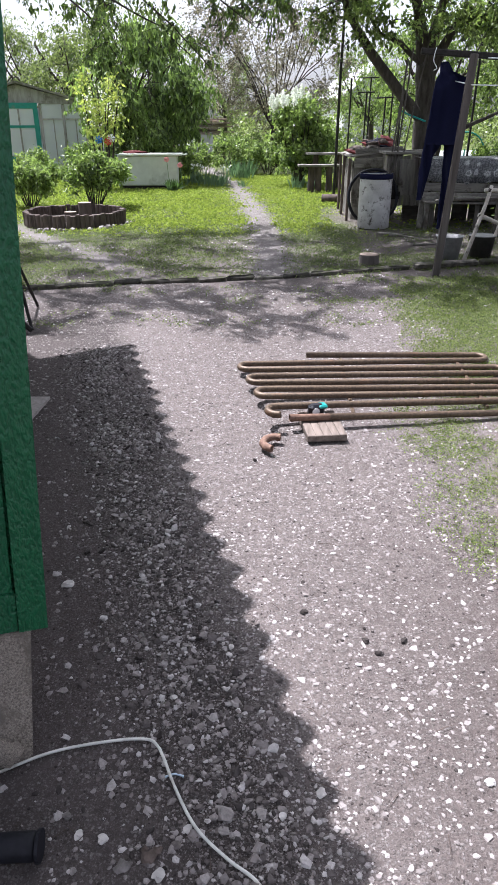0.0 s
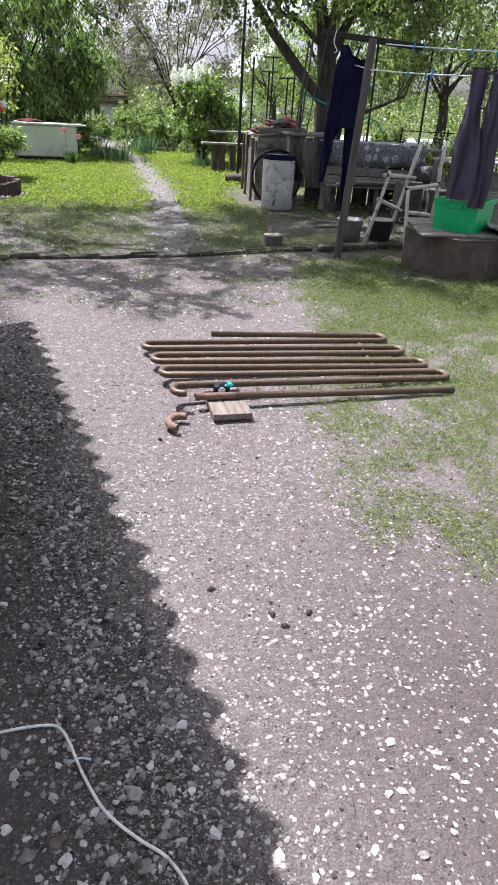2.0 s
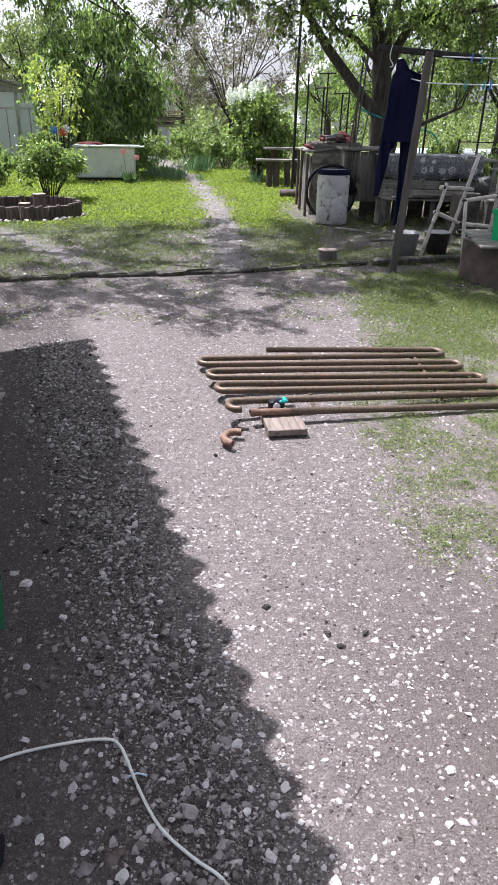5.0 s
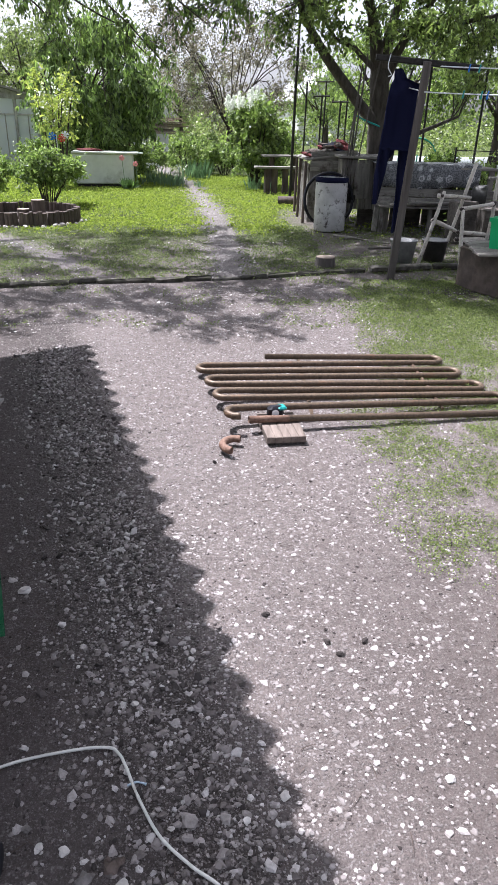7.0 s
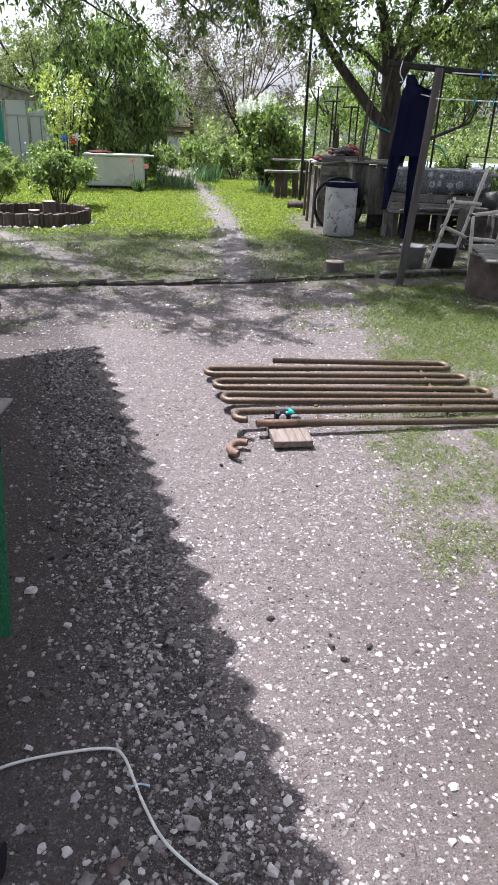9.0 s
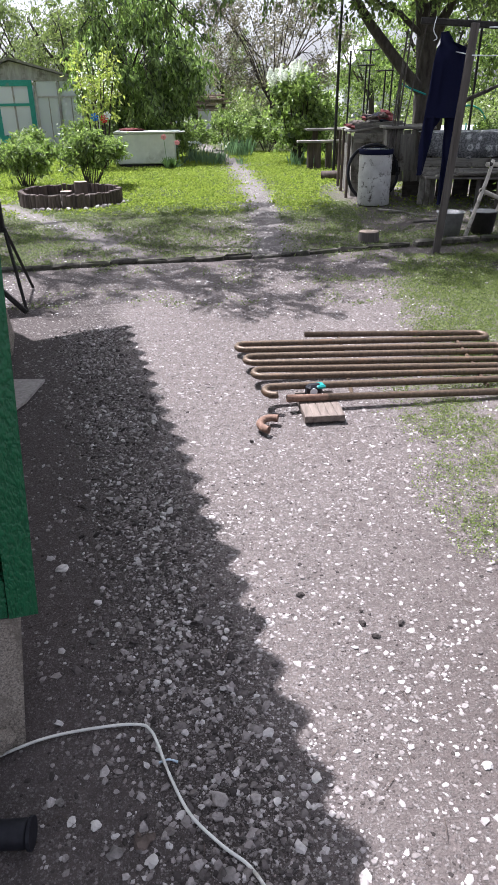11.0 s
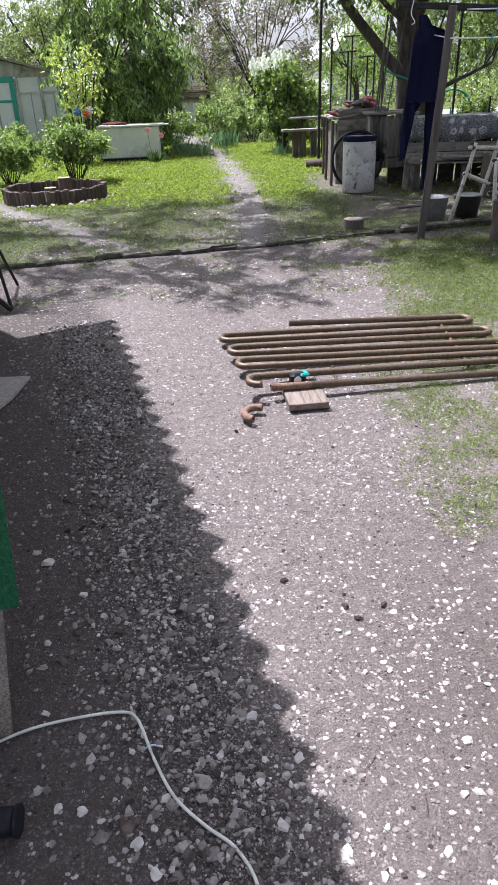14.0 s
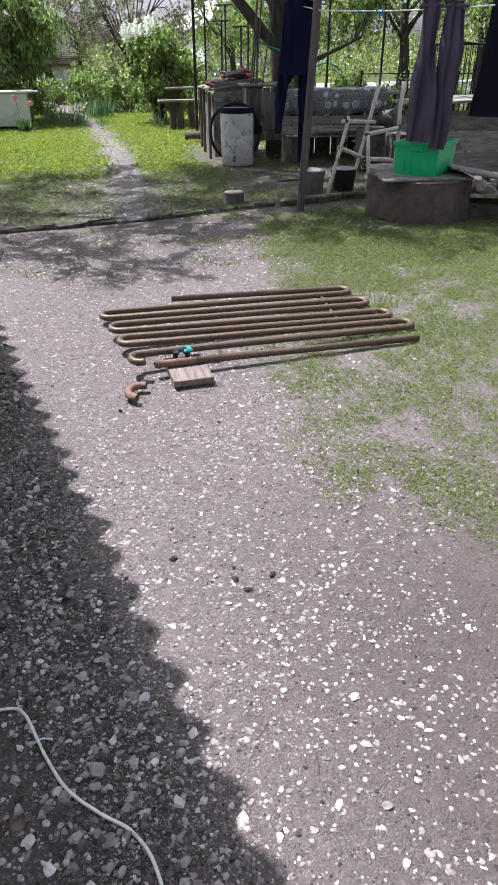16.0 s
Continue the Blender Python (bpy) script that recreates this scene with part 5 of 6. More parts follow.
def table():
    t = thing("long_table", "long rough table of grey planks on posts", "table")
    for k in range(4):
        part("top_plank", plank(Geo(), (2.95, 11.55 + 0.2 * k, 1.0), (4.75, 11.5 + 0.2 * k, 0.97), 0.19, 0.035), M_GREYWOODX, t)
    for x, y in ((3.0, 11.6), (4.65, 11.5), (3.0, 12.15), (4.65, 12.1)):
        part("leg", plank(Geo(), (x, y, -0.02), (x, y, 0.98), 0.08, 0.08, (0, 1, 0)), M_GREYWOOD, t)
    for z, y in ((0.62, 11.42), (0.48, 11.38)):
        part("rail", plank(Geo(), (2.75, y, z), (4.8, y - 0.08, z - 0.03), 0.13, 0.03, (0, 1, 0)), M_GREYWOODX, t)
    part("shelf", plank(Geo(), (2.75, 11.2, 0.42), (4.3, 11.15, 0.4), 0.3, 0.03), M_GREYWOODX, t)
    for x in (2.8, 3.6, 4.25):
        part("leg", plank(Geo(), (x, 11.15, -0.02), (x, 11.15, 0.41), 0.06, 0.06, (0, 1, 0)), M_GREYWOOD, t)
    # dark boards added at the back so that the space underneath reads as shade
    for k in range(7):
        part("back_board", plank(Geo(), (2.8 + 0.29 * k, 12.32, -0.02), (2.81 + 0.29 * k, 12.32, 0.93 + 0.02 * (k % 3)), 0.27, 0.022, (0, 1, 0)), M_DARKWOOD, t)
    # oilcloth hanging over the front edge
    n, rows = 60, []
    prof = [(12.25, 1.03), (11.9, 1.035), (11.47, 1.035), (11.43, 1.02), (11.42, 0.93), (11.415, 0.82), (11.41, 0.68)]
    vs = []
    for i in range(n + 1):
        x = 2.72 + 1.72 * i / n
        for j, (y, z) in enumerate(prof):
            f = max(0, j - 3) * 0.012
            vs.append((x, y + f * math.sin(x * 16 + j) + 0.004 * noise.noise((x * 9, j, 0)), z + 0.012 * noise.noise((x * 5, j * 2, 1)) + (0.02 * math.sin(x * 5) if j == 6 else 0)))
    w = len(prof)
    fs = [(i * w + j, (i + 1) * w + j, (i + 1) * w + j + 1, i * w + j + 1) for i in range(n) for j in range(w - 1)]
    c = single("oilcloth", Geo().add(vs, fs), leaf_pattern(), "grey-blue patterned oilcloth spread over the long table", "tablecloth", smooth=True)
    s = c.modifiers.new("thick", "SOLIDIFY")
    s.thickness = 0.004
    for x, y, z, a in ((3.3, 11.1, 0.455, 4), (3.8, 11.12, 0.455, -6), (3.6, 11.05, 0.485, 2)):
        single("loose_board", Geo().box((0.8, 0.13, 0.025), pose(0, 0, 0), 0.004, 0.003), M_GREYWOODX, "grey board lying on the bench", "board", "loose boards", m=pose(x, y, z, 0, 0, a))
    single("pot", Geo().lathe([(0.1, 0), (0.15, 0.03), (0.17, 0.22), (0.18, 0.23), (0.165, 0.23), (0.14, 0.05), (0.0001, 0.04)], 20), M_DARKPAIL, "dark pot lying under the cloth", "pot", m=pose(4.25, 11.2, 0.6, 90, 0, 70), smooth=True)
    # dark boxes added to stand in for the shade under the shelf
    for x, y, sx, sz in ((3.85, 10.4, 0.32, 0.6), (4.3, 10.45, 0.3, 0.5)):
        single("old_crate", Geo().box((sx, 0.35, sz), None, 0.02, 0.01), M_DARKWOOD, "added dark box standing in for the shade under the shelf", "crate", "old crates", m=pose(x, y, sz / 2 - 0.01, 0, 0, rnd.uniform(-8, 8)))


table()


def tools():
    for i, (a, b, r) in enumerate((((2.26, 11.8, 0.55), (2.52, 12.2, 2.45), 0.015), ((2.36, 11.8, 0.6), (2.6, 12.25, 2.6), 0.014), ((2.42, 11.85, 0.5), (2.85, 12.3, 2.7), 0.011), ((2.3, 11.8, 0.5), (2.5, 12.2, 2.0), 0.013))):
        t = thing("garden_tool", "long handled garden tool leaning on the hutch", "tool", group="tools")
        part("handle", Geo().tube(curve_between(a, b, 0.01, 4, 0.004), r, 7), M_POST, t)
        d = (Vector(b) - Vector(a)).normalized()
        part("blade", Geo().box((0.2, 0.02, 0.12), Matrix.Translation(Vector(a) - d * 0.05) @ pose(0, 0, 0, 10, 0, 15), 0.005), M_IRON, t)
    single("hop_pole", Geo().tube([(1.84, 15.5, -0.1), (1.86, 15.5, 2.5), (1.9, 15.5, 4.6)], [0.032, 0.028, 0.022], 8), M_IRON, "tall dark pole standing in the grass", "pole")
    single("fallen_log", Geo().tube([(1.55, 15.1, 0.08), (1.9, 15.0, 0.085), (2.2, 14.95, 0.08)], [0.09, 0.095, 0.09], 12), M_LOG, "short log lying on the grass", "log", smooth=True)
    for i, (x, y, h) in enumerate(((1.95, 14.6, 2.3), (2.35, 15.2, 2.1), (2.7, 15.0, 2.0), (2.95, 15.6, 2.2), (3.1, 15.4, 1.9), (2.55, 16.0, 2.4), (4.15, 13.9, 3.3), (5.1, 13.6, 3.4), (5.9, 12.6, 2.8))):
        s = thing("stake", "thin dark garden stake", "stake", group="stakes")
        part("rod", Geo().tube([(x, y, -0.05), (x + 0.02, y, h)], 0.022 if h > 2.6 else 0.017, 6), M_IRON, s)
        if i in (1, 2, 5):
            part("crossbar", Geo().tube([(x - 0.16, y, h - 0.02), (x + 0.18, y, h - 0.01)], 0.015, 6), M_IRON, s)


tools()


def garden_table():
    t = thing("garden_table", "small plank garden table on posts", "table", pose(0.08, 0, 0))
    part("top", plank(Geo(), (1.35, 18.2, 0.83), (2.4, 18.3, 0.83), 0.55, 0.045), M_GREYWOODX, t)
    for x, y in ((1.6, 18.3), (2.2, 18.3)):
        part("post", Geo().lathe([(0.07, -0.05), (0.065, 0.82)], 10, pose(x, y, 0)), M_LOG, t)
    b = thing("garden_bench", "plank bench on log posts in front of the garden table", "bench", pose(0.08, 0, 0))
    part("seat", plank(Geo(), (1.1, 17.4, 0.6), (2.2, 17.5, 0.6), 0.24, 0.05), M_GREYWOODX, b)
    for x in (1.42, 1.6, 1.86):
        part("post", Geo().lathe([(0.08, -0.05), (0.075, 0.58)], 10, pose(x, 17.45, 0)), M_LOG, b)


garden_table()


def pails():
    for x, y, r, h, mat, lab in ((2.5, 8.65, 0.165, 0.28, M_ZINC, "grey zinc pail standing by the kerb"), (2.95, 8.78, 0.165, 0.27, M_DARKPAIL, "dark pail with a pale rim by the kerb")):
        t = thing("pail", lab, "pail", pose(x, y, 0))
        part("shell", Geo().lathe([(r * 0.78, 0), (r * 0.98, h * 0.97), (r * 1.04, h), (r * 0.97, h), (r * 0.76, 0.03), (0.0001, 0.03)], 24), mat, t, smooth=True)
        part("rim", Geo().tube([(r * 1.02 * math.cos(w), r * 1.02 * math.sin(w), h) for w in [2 * math.pi * k / 24 for k in range(25)]], 0.007, 6), M_ZINC, t)
        part("bail", Geo().tube([(r * math.cos(w), r * 0.6 * math.sin(w), h - 0.02 - r * 0.3 * math.sin(w)) for w in [math.pi * k / 12 for k in range(13)]], 0.004, 5), M_IRON, t)
    part("cover", Geo().lathe([(0.16, 0.262), (0.155, 0.272), (0.08, 0.268), (0.0001, 0.266)], 24), M_ZINC, t, "pale sheet covering the pail")
    s = thing("stump", "low round tree stump with a cut top on the lawn edge", "stump")
    part("trunk", Geo().lathe([(0.135, -0.03), (0.125, 0.03), (0.118, 0.11)], 18, pose(1.46, 8.35, 0), 0.06), M_POST, s)
    part("cut_top", Geo().lathe([(0.117, 0.105), (0.113, 0.116), (0.0001, 0.116)], 18, pose(1.46, 8.35, 0), 0.06), M_CUT, s, "pale reddish cut face")


pails()


def stick_rack():
    t = thing("stick_rack", "rack of peeled sticks tied together", "rack", group="stick racks")
    S = [((2.62, 8.38, 0), (2.88, 8.5, 0.88)), ((2.8, 8.48, 0.83), (3.26, 8.62, 0.8)), ((3.3, 8.7, 1.2), (3.02, 8.72, 0.02)), ((2.76, 8.46, 0.55), (3.14, 8.6, 0.4))]
    for a, b in S:
        part("stick", Geo().tube(curve_between(a, b, 0, 4, 0.02), [0.026, 0.025, 0.024, 0.023, 0.021], 8), M_BIRCH, t, smooth=True)
    for k, p in enumerate(((2.85, 8.49, 0.83), (3.2, 8.62, 0.8), (2.78, 8.46, 0.55), (3.12, 8.6, 0.41))):
        part("tie", Geo().rock((0.036, 0.034, 0.032), Matrix.Translation(p), 200 + k), M_BARK2, t, "dark wire tie")
    t = thing("stick_rack", "rack of peeled sticks leaning beside the tub", "rack", group="stick racks")
    S = [((3.05, 8.05, 0), (3.03, 8.2, 0.74)), ((3.01, 8.2, 0.71), (3.45, 8.35, 0.76)), ((3.49, 8.4, 1.24), (3.47, 8.45, 0.02)), ((3.01, 8.2, 0.45), (3.43, 8.38, 0.4)), ((2.99, 8.2, 0.36), (3.43, 8.4, 0.34))]
    for a, b in S:
        part("stick", Geo().tube(curve_between(a, b, 0, 4, 0.02), [0.026, 0.025, 0.024, 0.023, 0.021], 8), M_BIRCH, t, smooth=True)
    for k, p in enumerate(((3.02, 8.2, 0.71), (3.46, 8.36, 0.76), (3.02, 8.2, 0.45), (3.01, 8.2, 0.36))):
        part("tie", Geo().rock((0.036, 0.034, 0.032), Matrix.Translation(p), 210 + k), M_BARK2, t, "dark wire tie")


stick_rack()


def tub():
    t = thing("tub", "brown rusty sheet metal tub standing upside down", "tub")
    out = [(2.78, 7.42), (2.84, 7.1), (2.98, 6.78), (3.12, 6.66), (3.45, 6.68), (3.72, 6.86), (3.78, 7.1), (3.66, 7.5), (3.3, 7.75), (2.95, 7.7)]
    c = Vector((3.26, 7.2, 0))
    g, n = Geo(), len(out)
    vs = []
    for z, k in ((0.0, 1.0), (0.2, 0.995), (0.38, 1.0), (0.4, 1.01), (0.41, 0.98)):
        vs += [c + (Vector((x, y, 0)) - c) * k + Vector((0, 0, z)) for x, y in out]
    fs = [tuple(range(4 * n, 5 * n))]
    for r in range(4):
        fs += [(r * n + i, r * n + (i + 1) % n, (r + 1) * n + (i + 1) % n, (r + 1) * n + i) for i in range(n)]
    part("shell", g.add(vs, fs), M_TUB, t)
    for i in range(4):
        single("cover_board", Geo().box((0.92, 0.24, 0.022), pose(0, 0, 0), 0.004, 0.003), M_GREYWOODX, "grey board lying on the tub", "board", "tub boards", m=pose(3.2 + 0.05 * i, 6.86 + 0.25 * i, 0.424, 0, 0, -4 + 3 * i))
    for i in range(4):
        single("cover_board", Geo().box((1.15, 0.19, 0.02), pose(0, 0, 0), 0.004, 0.003), M_GREYWOODX, "grey plank sloping from the tub", "board", "tub boards", m=pose(4.05, 6.62 + 0.2 * i, 0.4, 0, 11, -18 + 3 * i))
    single("wire", Geo().tube(smooth_path([(3.62, 6.75, 0.4), (3.8, 6.6, 0.36), (3.92, 6.55, 0.2), (3.98, 6.55, 0.1)], 5), 0.006, 6), M_ZINC, "thin stiff wire hanging from the tub", "wire")
    # plastic crate
    m = pose(3.3, 7.16, 0.437, 0, 0, -44)
    k = thing("plastic_crate", "bright green plastic crate standing on the tub", "crate", m)
    g = Geo()
    w, d, h, th = 0.225, 0.25, 0.31, 0.012
    def ring(s, z):
        return [Vector((x * w * s, y * d * s, z)) for x, y in ((-1, -1), (1, -1), (1, 1), (-1, 1))]
    L = [ring(0.97, 0), ring(1.04, h - 0.04), ring(1.1, h - 0.04), ring(1.11, h), ring(1.03, h), ring(0.88, th)]
    vs = [p for r in L for p in r]
    fs = [(3, 2, 1, 0), (20, 21, 22, 23)]
    for r in range(5):
        fs += [(r * 4 + i, r * 4 + (i + 1) % 4, (r + 1) * 4 + (i + 1) % 4, (r + 1) * 4 + i) for i in range(4)]
    part("shell", g.add(vs, fs), M_CRATE, k)
    for s in (-1, 1):
        part("handle", Geo().box((0.14, 0.02, 0.05), pose(0, s * d * 1.06, h - 0.06), 0.006), M_CRATE, k)
        for q in (-0.12, -0.05, 0.05, 0.12):
            part("rib", Geo().box((0.01, 0.014, 0.2), pose(q, s * d * 0.985, h * 0.42, s * 5), 0.003), M_CRATE, k)
            part("rib", Geo().box((0.014, 0.01, 0.2), pose(s * w * 0.985, q, h * 0.42, 0, -s * 5), 0.003), M_CRATE, k)


tub()


# ---- washing line ----
def garment(rows_list, y_of, seed, fold=0.02, thick=0.03):
    """Hanging cloth tubes; each list holds (z, x0, x1) rows from top to bottom."""
    g = Geo()
    for rows in rows_list:
        fine = []
        for (z0, a0, b0), (z1, a1, b1) in zip(rows, rows[1:]):
            n = max(2, int(abs(z0 - z1) / 0.03))
            fine += [(z0 + (z1 - z0) * i / n, a0 + (a1 - a0) * i / n, b0 + (b1 - b0) * i / n) for i in range(n)]
        fine.append(rows[-1])
        seg, vs = 22, []
        for z, a, b in fine:
            for k in range(seg):
                w = 2 * math.pi * k / seg
                u = math.cos(w)
                x = (a + b) / 2 + (b - a) / 2 * u
                q = 0.35 * fold * math.sin(x * 95 + 4 * noise.noise((seed, x * 3, z * 1.5))) + fold * noise.noise((x * 9 + seed, seed * 3, z * 1.1)) + 0.5 * fold * noise.noise((x * 22, seed, z * 3.0))
                vs.append((x + 0.006 * noise.noise((z * 9, seed, k)), y_of(x) + thick * math.sin(w) * (0.5 + 0.5 * (b - a) / 0.2) + q * 1.6, z))
        m = len(fine)
        fs = [(i * seg + k, i * seg + (k + 1) % seg, (i + 1) * seg + (k + 1) % seg, (i + 1) * seg + k) for i in range(m - 1) for k in range(seg)]
        fs += [tuple(range(seg)), tuple(range(m * seg - 1, (m - 1) * seg - 1, -1))]
        g.add(vs, fs)
    return g


def peg(x, y, z, mat, turn=0):
    t = thing("clothes_peg", "small plastic clothes peg on the line", "clothes peg", pose(x, y, z, 0, 8, turn), group="clothes pegs")
    for s in (-1, 1):
        part("jaw", Geo().box((0.012, 0.008, 0.075), pose(0, s * 0.007, -0.005, s * 6), 0.002), mat, t)
    return t


LA, LB = Vector((2.22, 7.66, 1.9)), Vector((4.6, 5.75, 2.0))
UA, UB = Vector((2.35, 7.74, 2.14)), Vector((5.2, 5.9, 2.14))


def on_line(a, b, t, sag):
    return a.lerp(b, t) - Vector((0, 0, sag * 4 * t * (1 - t)))


def washing():
    t = thing("clothesline_post", "leaning grey wooden post with a dark crossbar", "post")
    part("post", plank(Geo(), (2.1, 7.68, -0.1), (2.235, 7.68, 2.17), 0.075, 0.065, (0, 1, 0)), M_POST, t)
    part("crossbar", plank(Geo(), (1.72, 7.74, 2.2), (2.82, 7.74, 2.13), 0.06, 0.055), M_IRON, t, "dark crossbar")
    part("tie", Geo().tube(smooth_path([(1.86, 7.7, 2.23), (1.84, 7.69, 2.12), (1.88, 7.69, 2.05), (1.85, 7.69, 2.03)], 5), 0.0045, 6), M_LINE, t)
    a = single("clothesline", Geo().tube([on_line(LA, LB, i / 24, 0.07) for i in range(25)], 0.006, 6), M_LINE, "white washing line tied to the post", "clothesline", "washing lines")
    b = single("clothesline", Geo().tube([on_line(UA, UB, i / 24, 0.05) for i in range(25)], 0.006, 6), M_LINE, "upper white washing line", "clothesline", "washing lines")
    single("clothesline", Geo().tube([(2.235, 7.66, 1.9), (2.1, 7.9, 1.95), (1.98, 7.95, 1.97)], 0.006, 6), M_LINE, "short white line behind the post", "clothesline", "washing lines")
    single("guy_rope", Geo().tube([(2.5, 12.5, 1.74), (2.7, 12.6, 1.66), (3.0, 12.66, 1.56)], 0.014, 6), M_PEGT, "turquoise rope tied round the tree", "rope")
    navy = garment([[(2.12, 1.99, 2.05), (2.03, 1.98, 2.1), (1.97, 1.94, 2.3), (1.85, 1.92, 2.28), (1.6, 1.9, 2.28), (1.34, 1.88, 2.28)], [(1.36, 1.88, 2.06), (1.22, 1.87, 2.0), (1.05, 1.86, 1.97), (0.78, 1.85, 1.94)], [(1.36, 2.08, 2.27), (1.22, 2.13, 2.26), (1.0, 2.12, 2.22), (0.48, 2.1, 2.18)]], lambda x: 7.92, 2.0, 0.06, 0.05)
    single("overalls", navy, M_NAVY, "navy blue overalls hanging from the crossbar", "overalls", smooth=True)

    def along(x):
        q = (x - LA.x) / (LB.x - LA.x)
        return LA.y + (LB.y - LA.y) * q - 0.01
    legs = garment([[(1.94, 3.02, 3.16), (1.89, 3.03, 3.15), (1.87, 3.03, 3.16), (1.6, 3.02, 3.16), (1.3, 2.99, 3.18), (1.1, 3.0, 3.19), (0.95, 3.01, 3.2), (0.76, 3.01, 3.2)], [(1.93, 3.2, 3.34), (1.88, 3.21, 3.33), (1.86, 3.21, 3.34), (1.6, 3.2, 3.34), (1.3, 3.2, 3.33), (1.1, 3.19, 3.32), (0.95, 3.18, 3.32), (0.7, 3.17, 3.32)]], lambda x: along(x) - 0.02, 5.0, 0.06, 0.035)
    tr = single("trousers", legs, M_LILACG, "grey-violet trousers hung upside down on the line", "trousers", smooth=True)
    for x0, x1, z in ((3.005, 3.175, 1.93), (3.19, 3.355, 1.92)):
        g = Geo()
        n = 14
        pts = [Vector((x0 + (x1 - x0) * i / n, along(x0 + (x1 - x0) * i / n) - 0.035 + 0.006 * noise.noise((i * 0.7, z, 0)), z - 0.03 + 0.012 * noise.noise((i * 0.5, 3, z)))) for i in range(n + 1)]
        g.tube(pts, [0.012 + 0.009 * math.sin(math.pi * i / n) ** 0.5 + 0.004 * noise.noise((i * 0.9, z * 5, 2)) for i in range(n + 1)], 9)
        part("cuff", g, M_LILACG, tr, "turned up cuff", smooth=True)
    tee = garment([[(1.95, 3.53, 3.6), (1.93, 3.53, 3.66), (1.88, 3.53, 3.98), (1.75, 3.52, 4.0), (1.4, 3.5, 4.02), (1.0, 3.47, 4.04)]], along, 8.0, 0.025, 0.02)
    sh = single("t_shirt", tee, M_TEE, "black T-shirt hanging on the line", "T-shirt", smooth=True)

    def front(x, z):
        return min([p[1] + (p[0] - x) * 0.8 for p in tee.v if abs(p[0] - x) < 0.04 and abs(p[2] - z) < 0.03] or [along(x) - 0.06]) - 0.004

    for z, x0, x1, h in ((1.66, 3.72, 3.95, 0.035), (1.6, 3.7, 3.93, 0.012), (1.5, 3.74, 3.9, 0.02), (1.44, 3.72, 3.94, 0.05), (1.36, 3.73, 3.92, 0.014)):
        g = Geo()
        for i in range(5):
            x = x0 + (x1 - x0) * (i + 0.5) / 5
            g.box(((x1 - x0) / 5 * 0.72, 0.003, h), Matrix.Translation((x, front(x, z), z)) @ Matrix.Rotation(-0.676, 4, "Z"))
        part("print", g, M_PRINT, sh, "dark red faded print")
    part("hem_strip", Geo().box((0.012, 0.004, 0.2), Matrix.Translation((3.9, front(3.9, 1.1), 1.1)) @ pose(0, 0, 0, 0, 14, 0)), M_PEGB, sh, "blue trim strip")
    for q, mat in ((0.14, M_PEGT), (0.22, M_PEGB), (0.36, M_PEGT), (0.42, M_PEGT), (0.46, M_PEGT), (0.57, M_PEGB), (0.2, M_PEGT)):
        p = on_line(LA, LB, q, 0.07)
        peg(p.x, p.y, p.z, mat, -39)
    for q, mat in ((0.1, M_PEGB), (0.13, M_PEGT), (0.27, M_PEGB), (0.34, M_PEGT)):
        p = on_line(UA, UB, q, 0.05)
        peg(p.x, p.y, p.z, mat, -33)


washing()


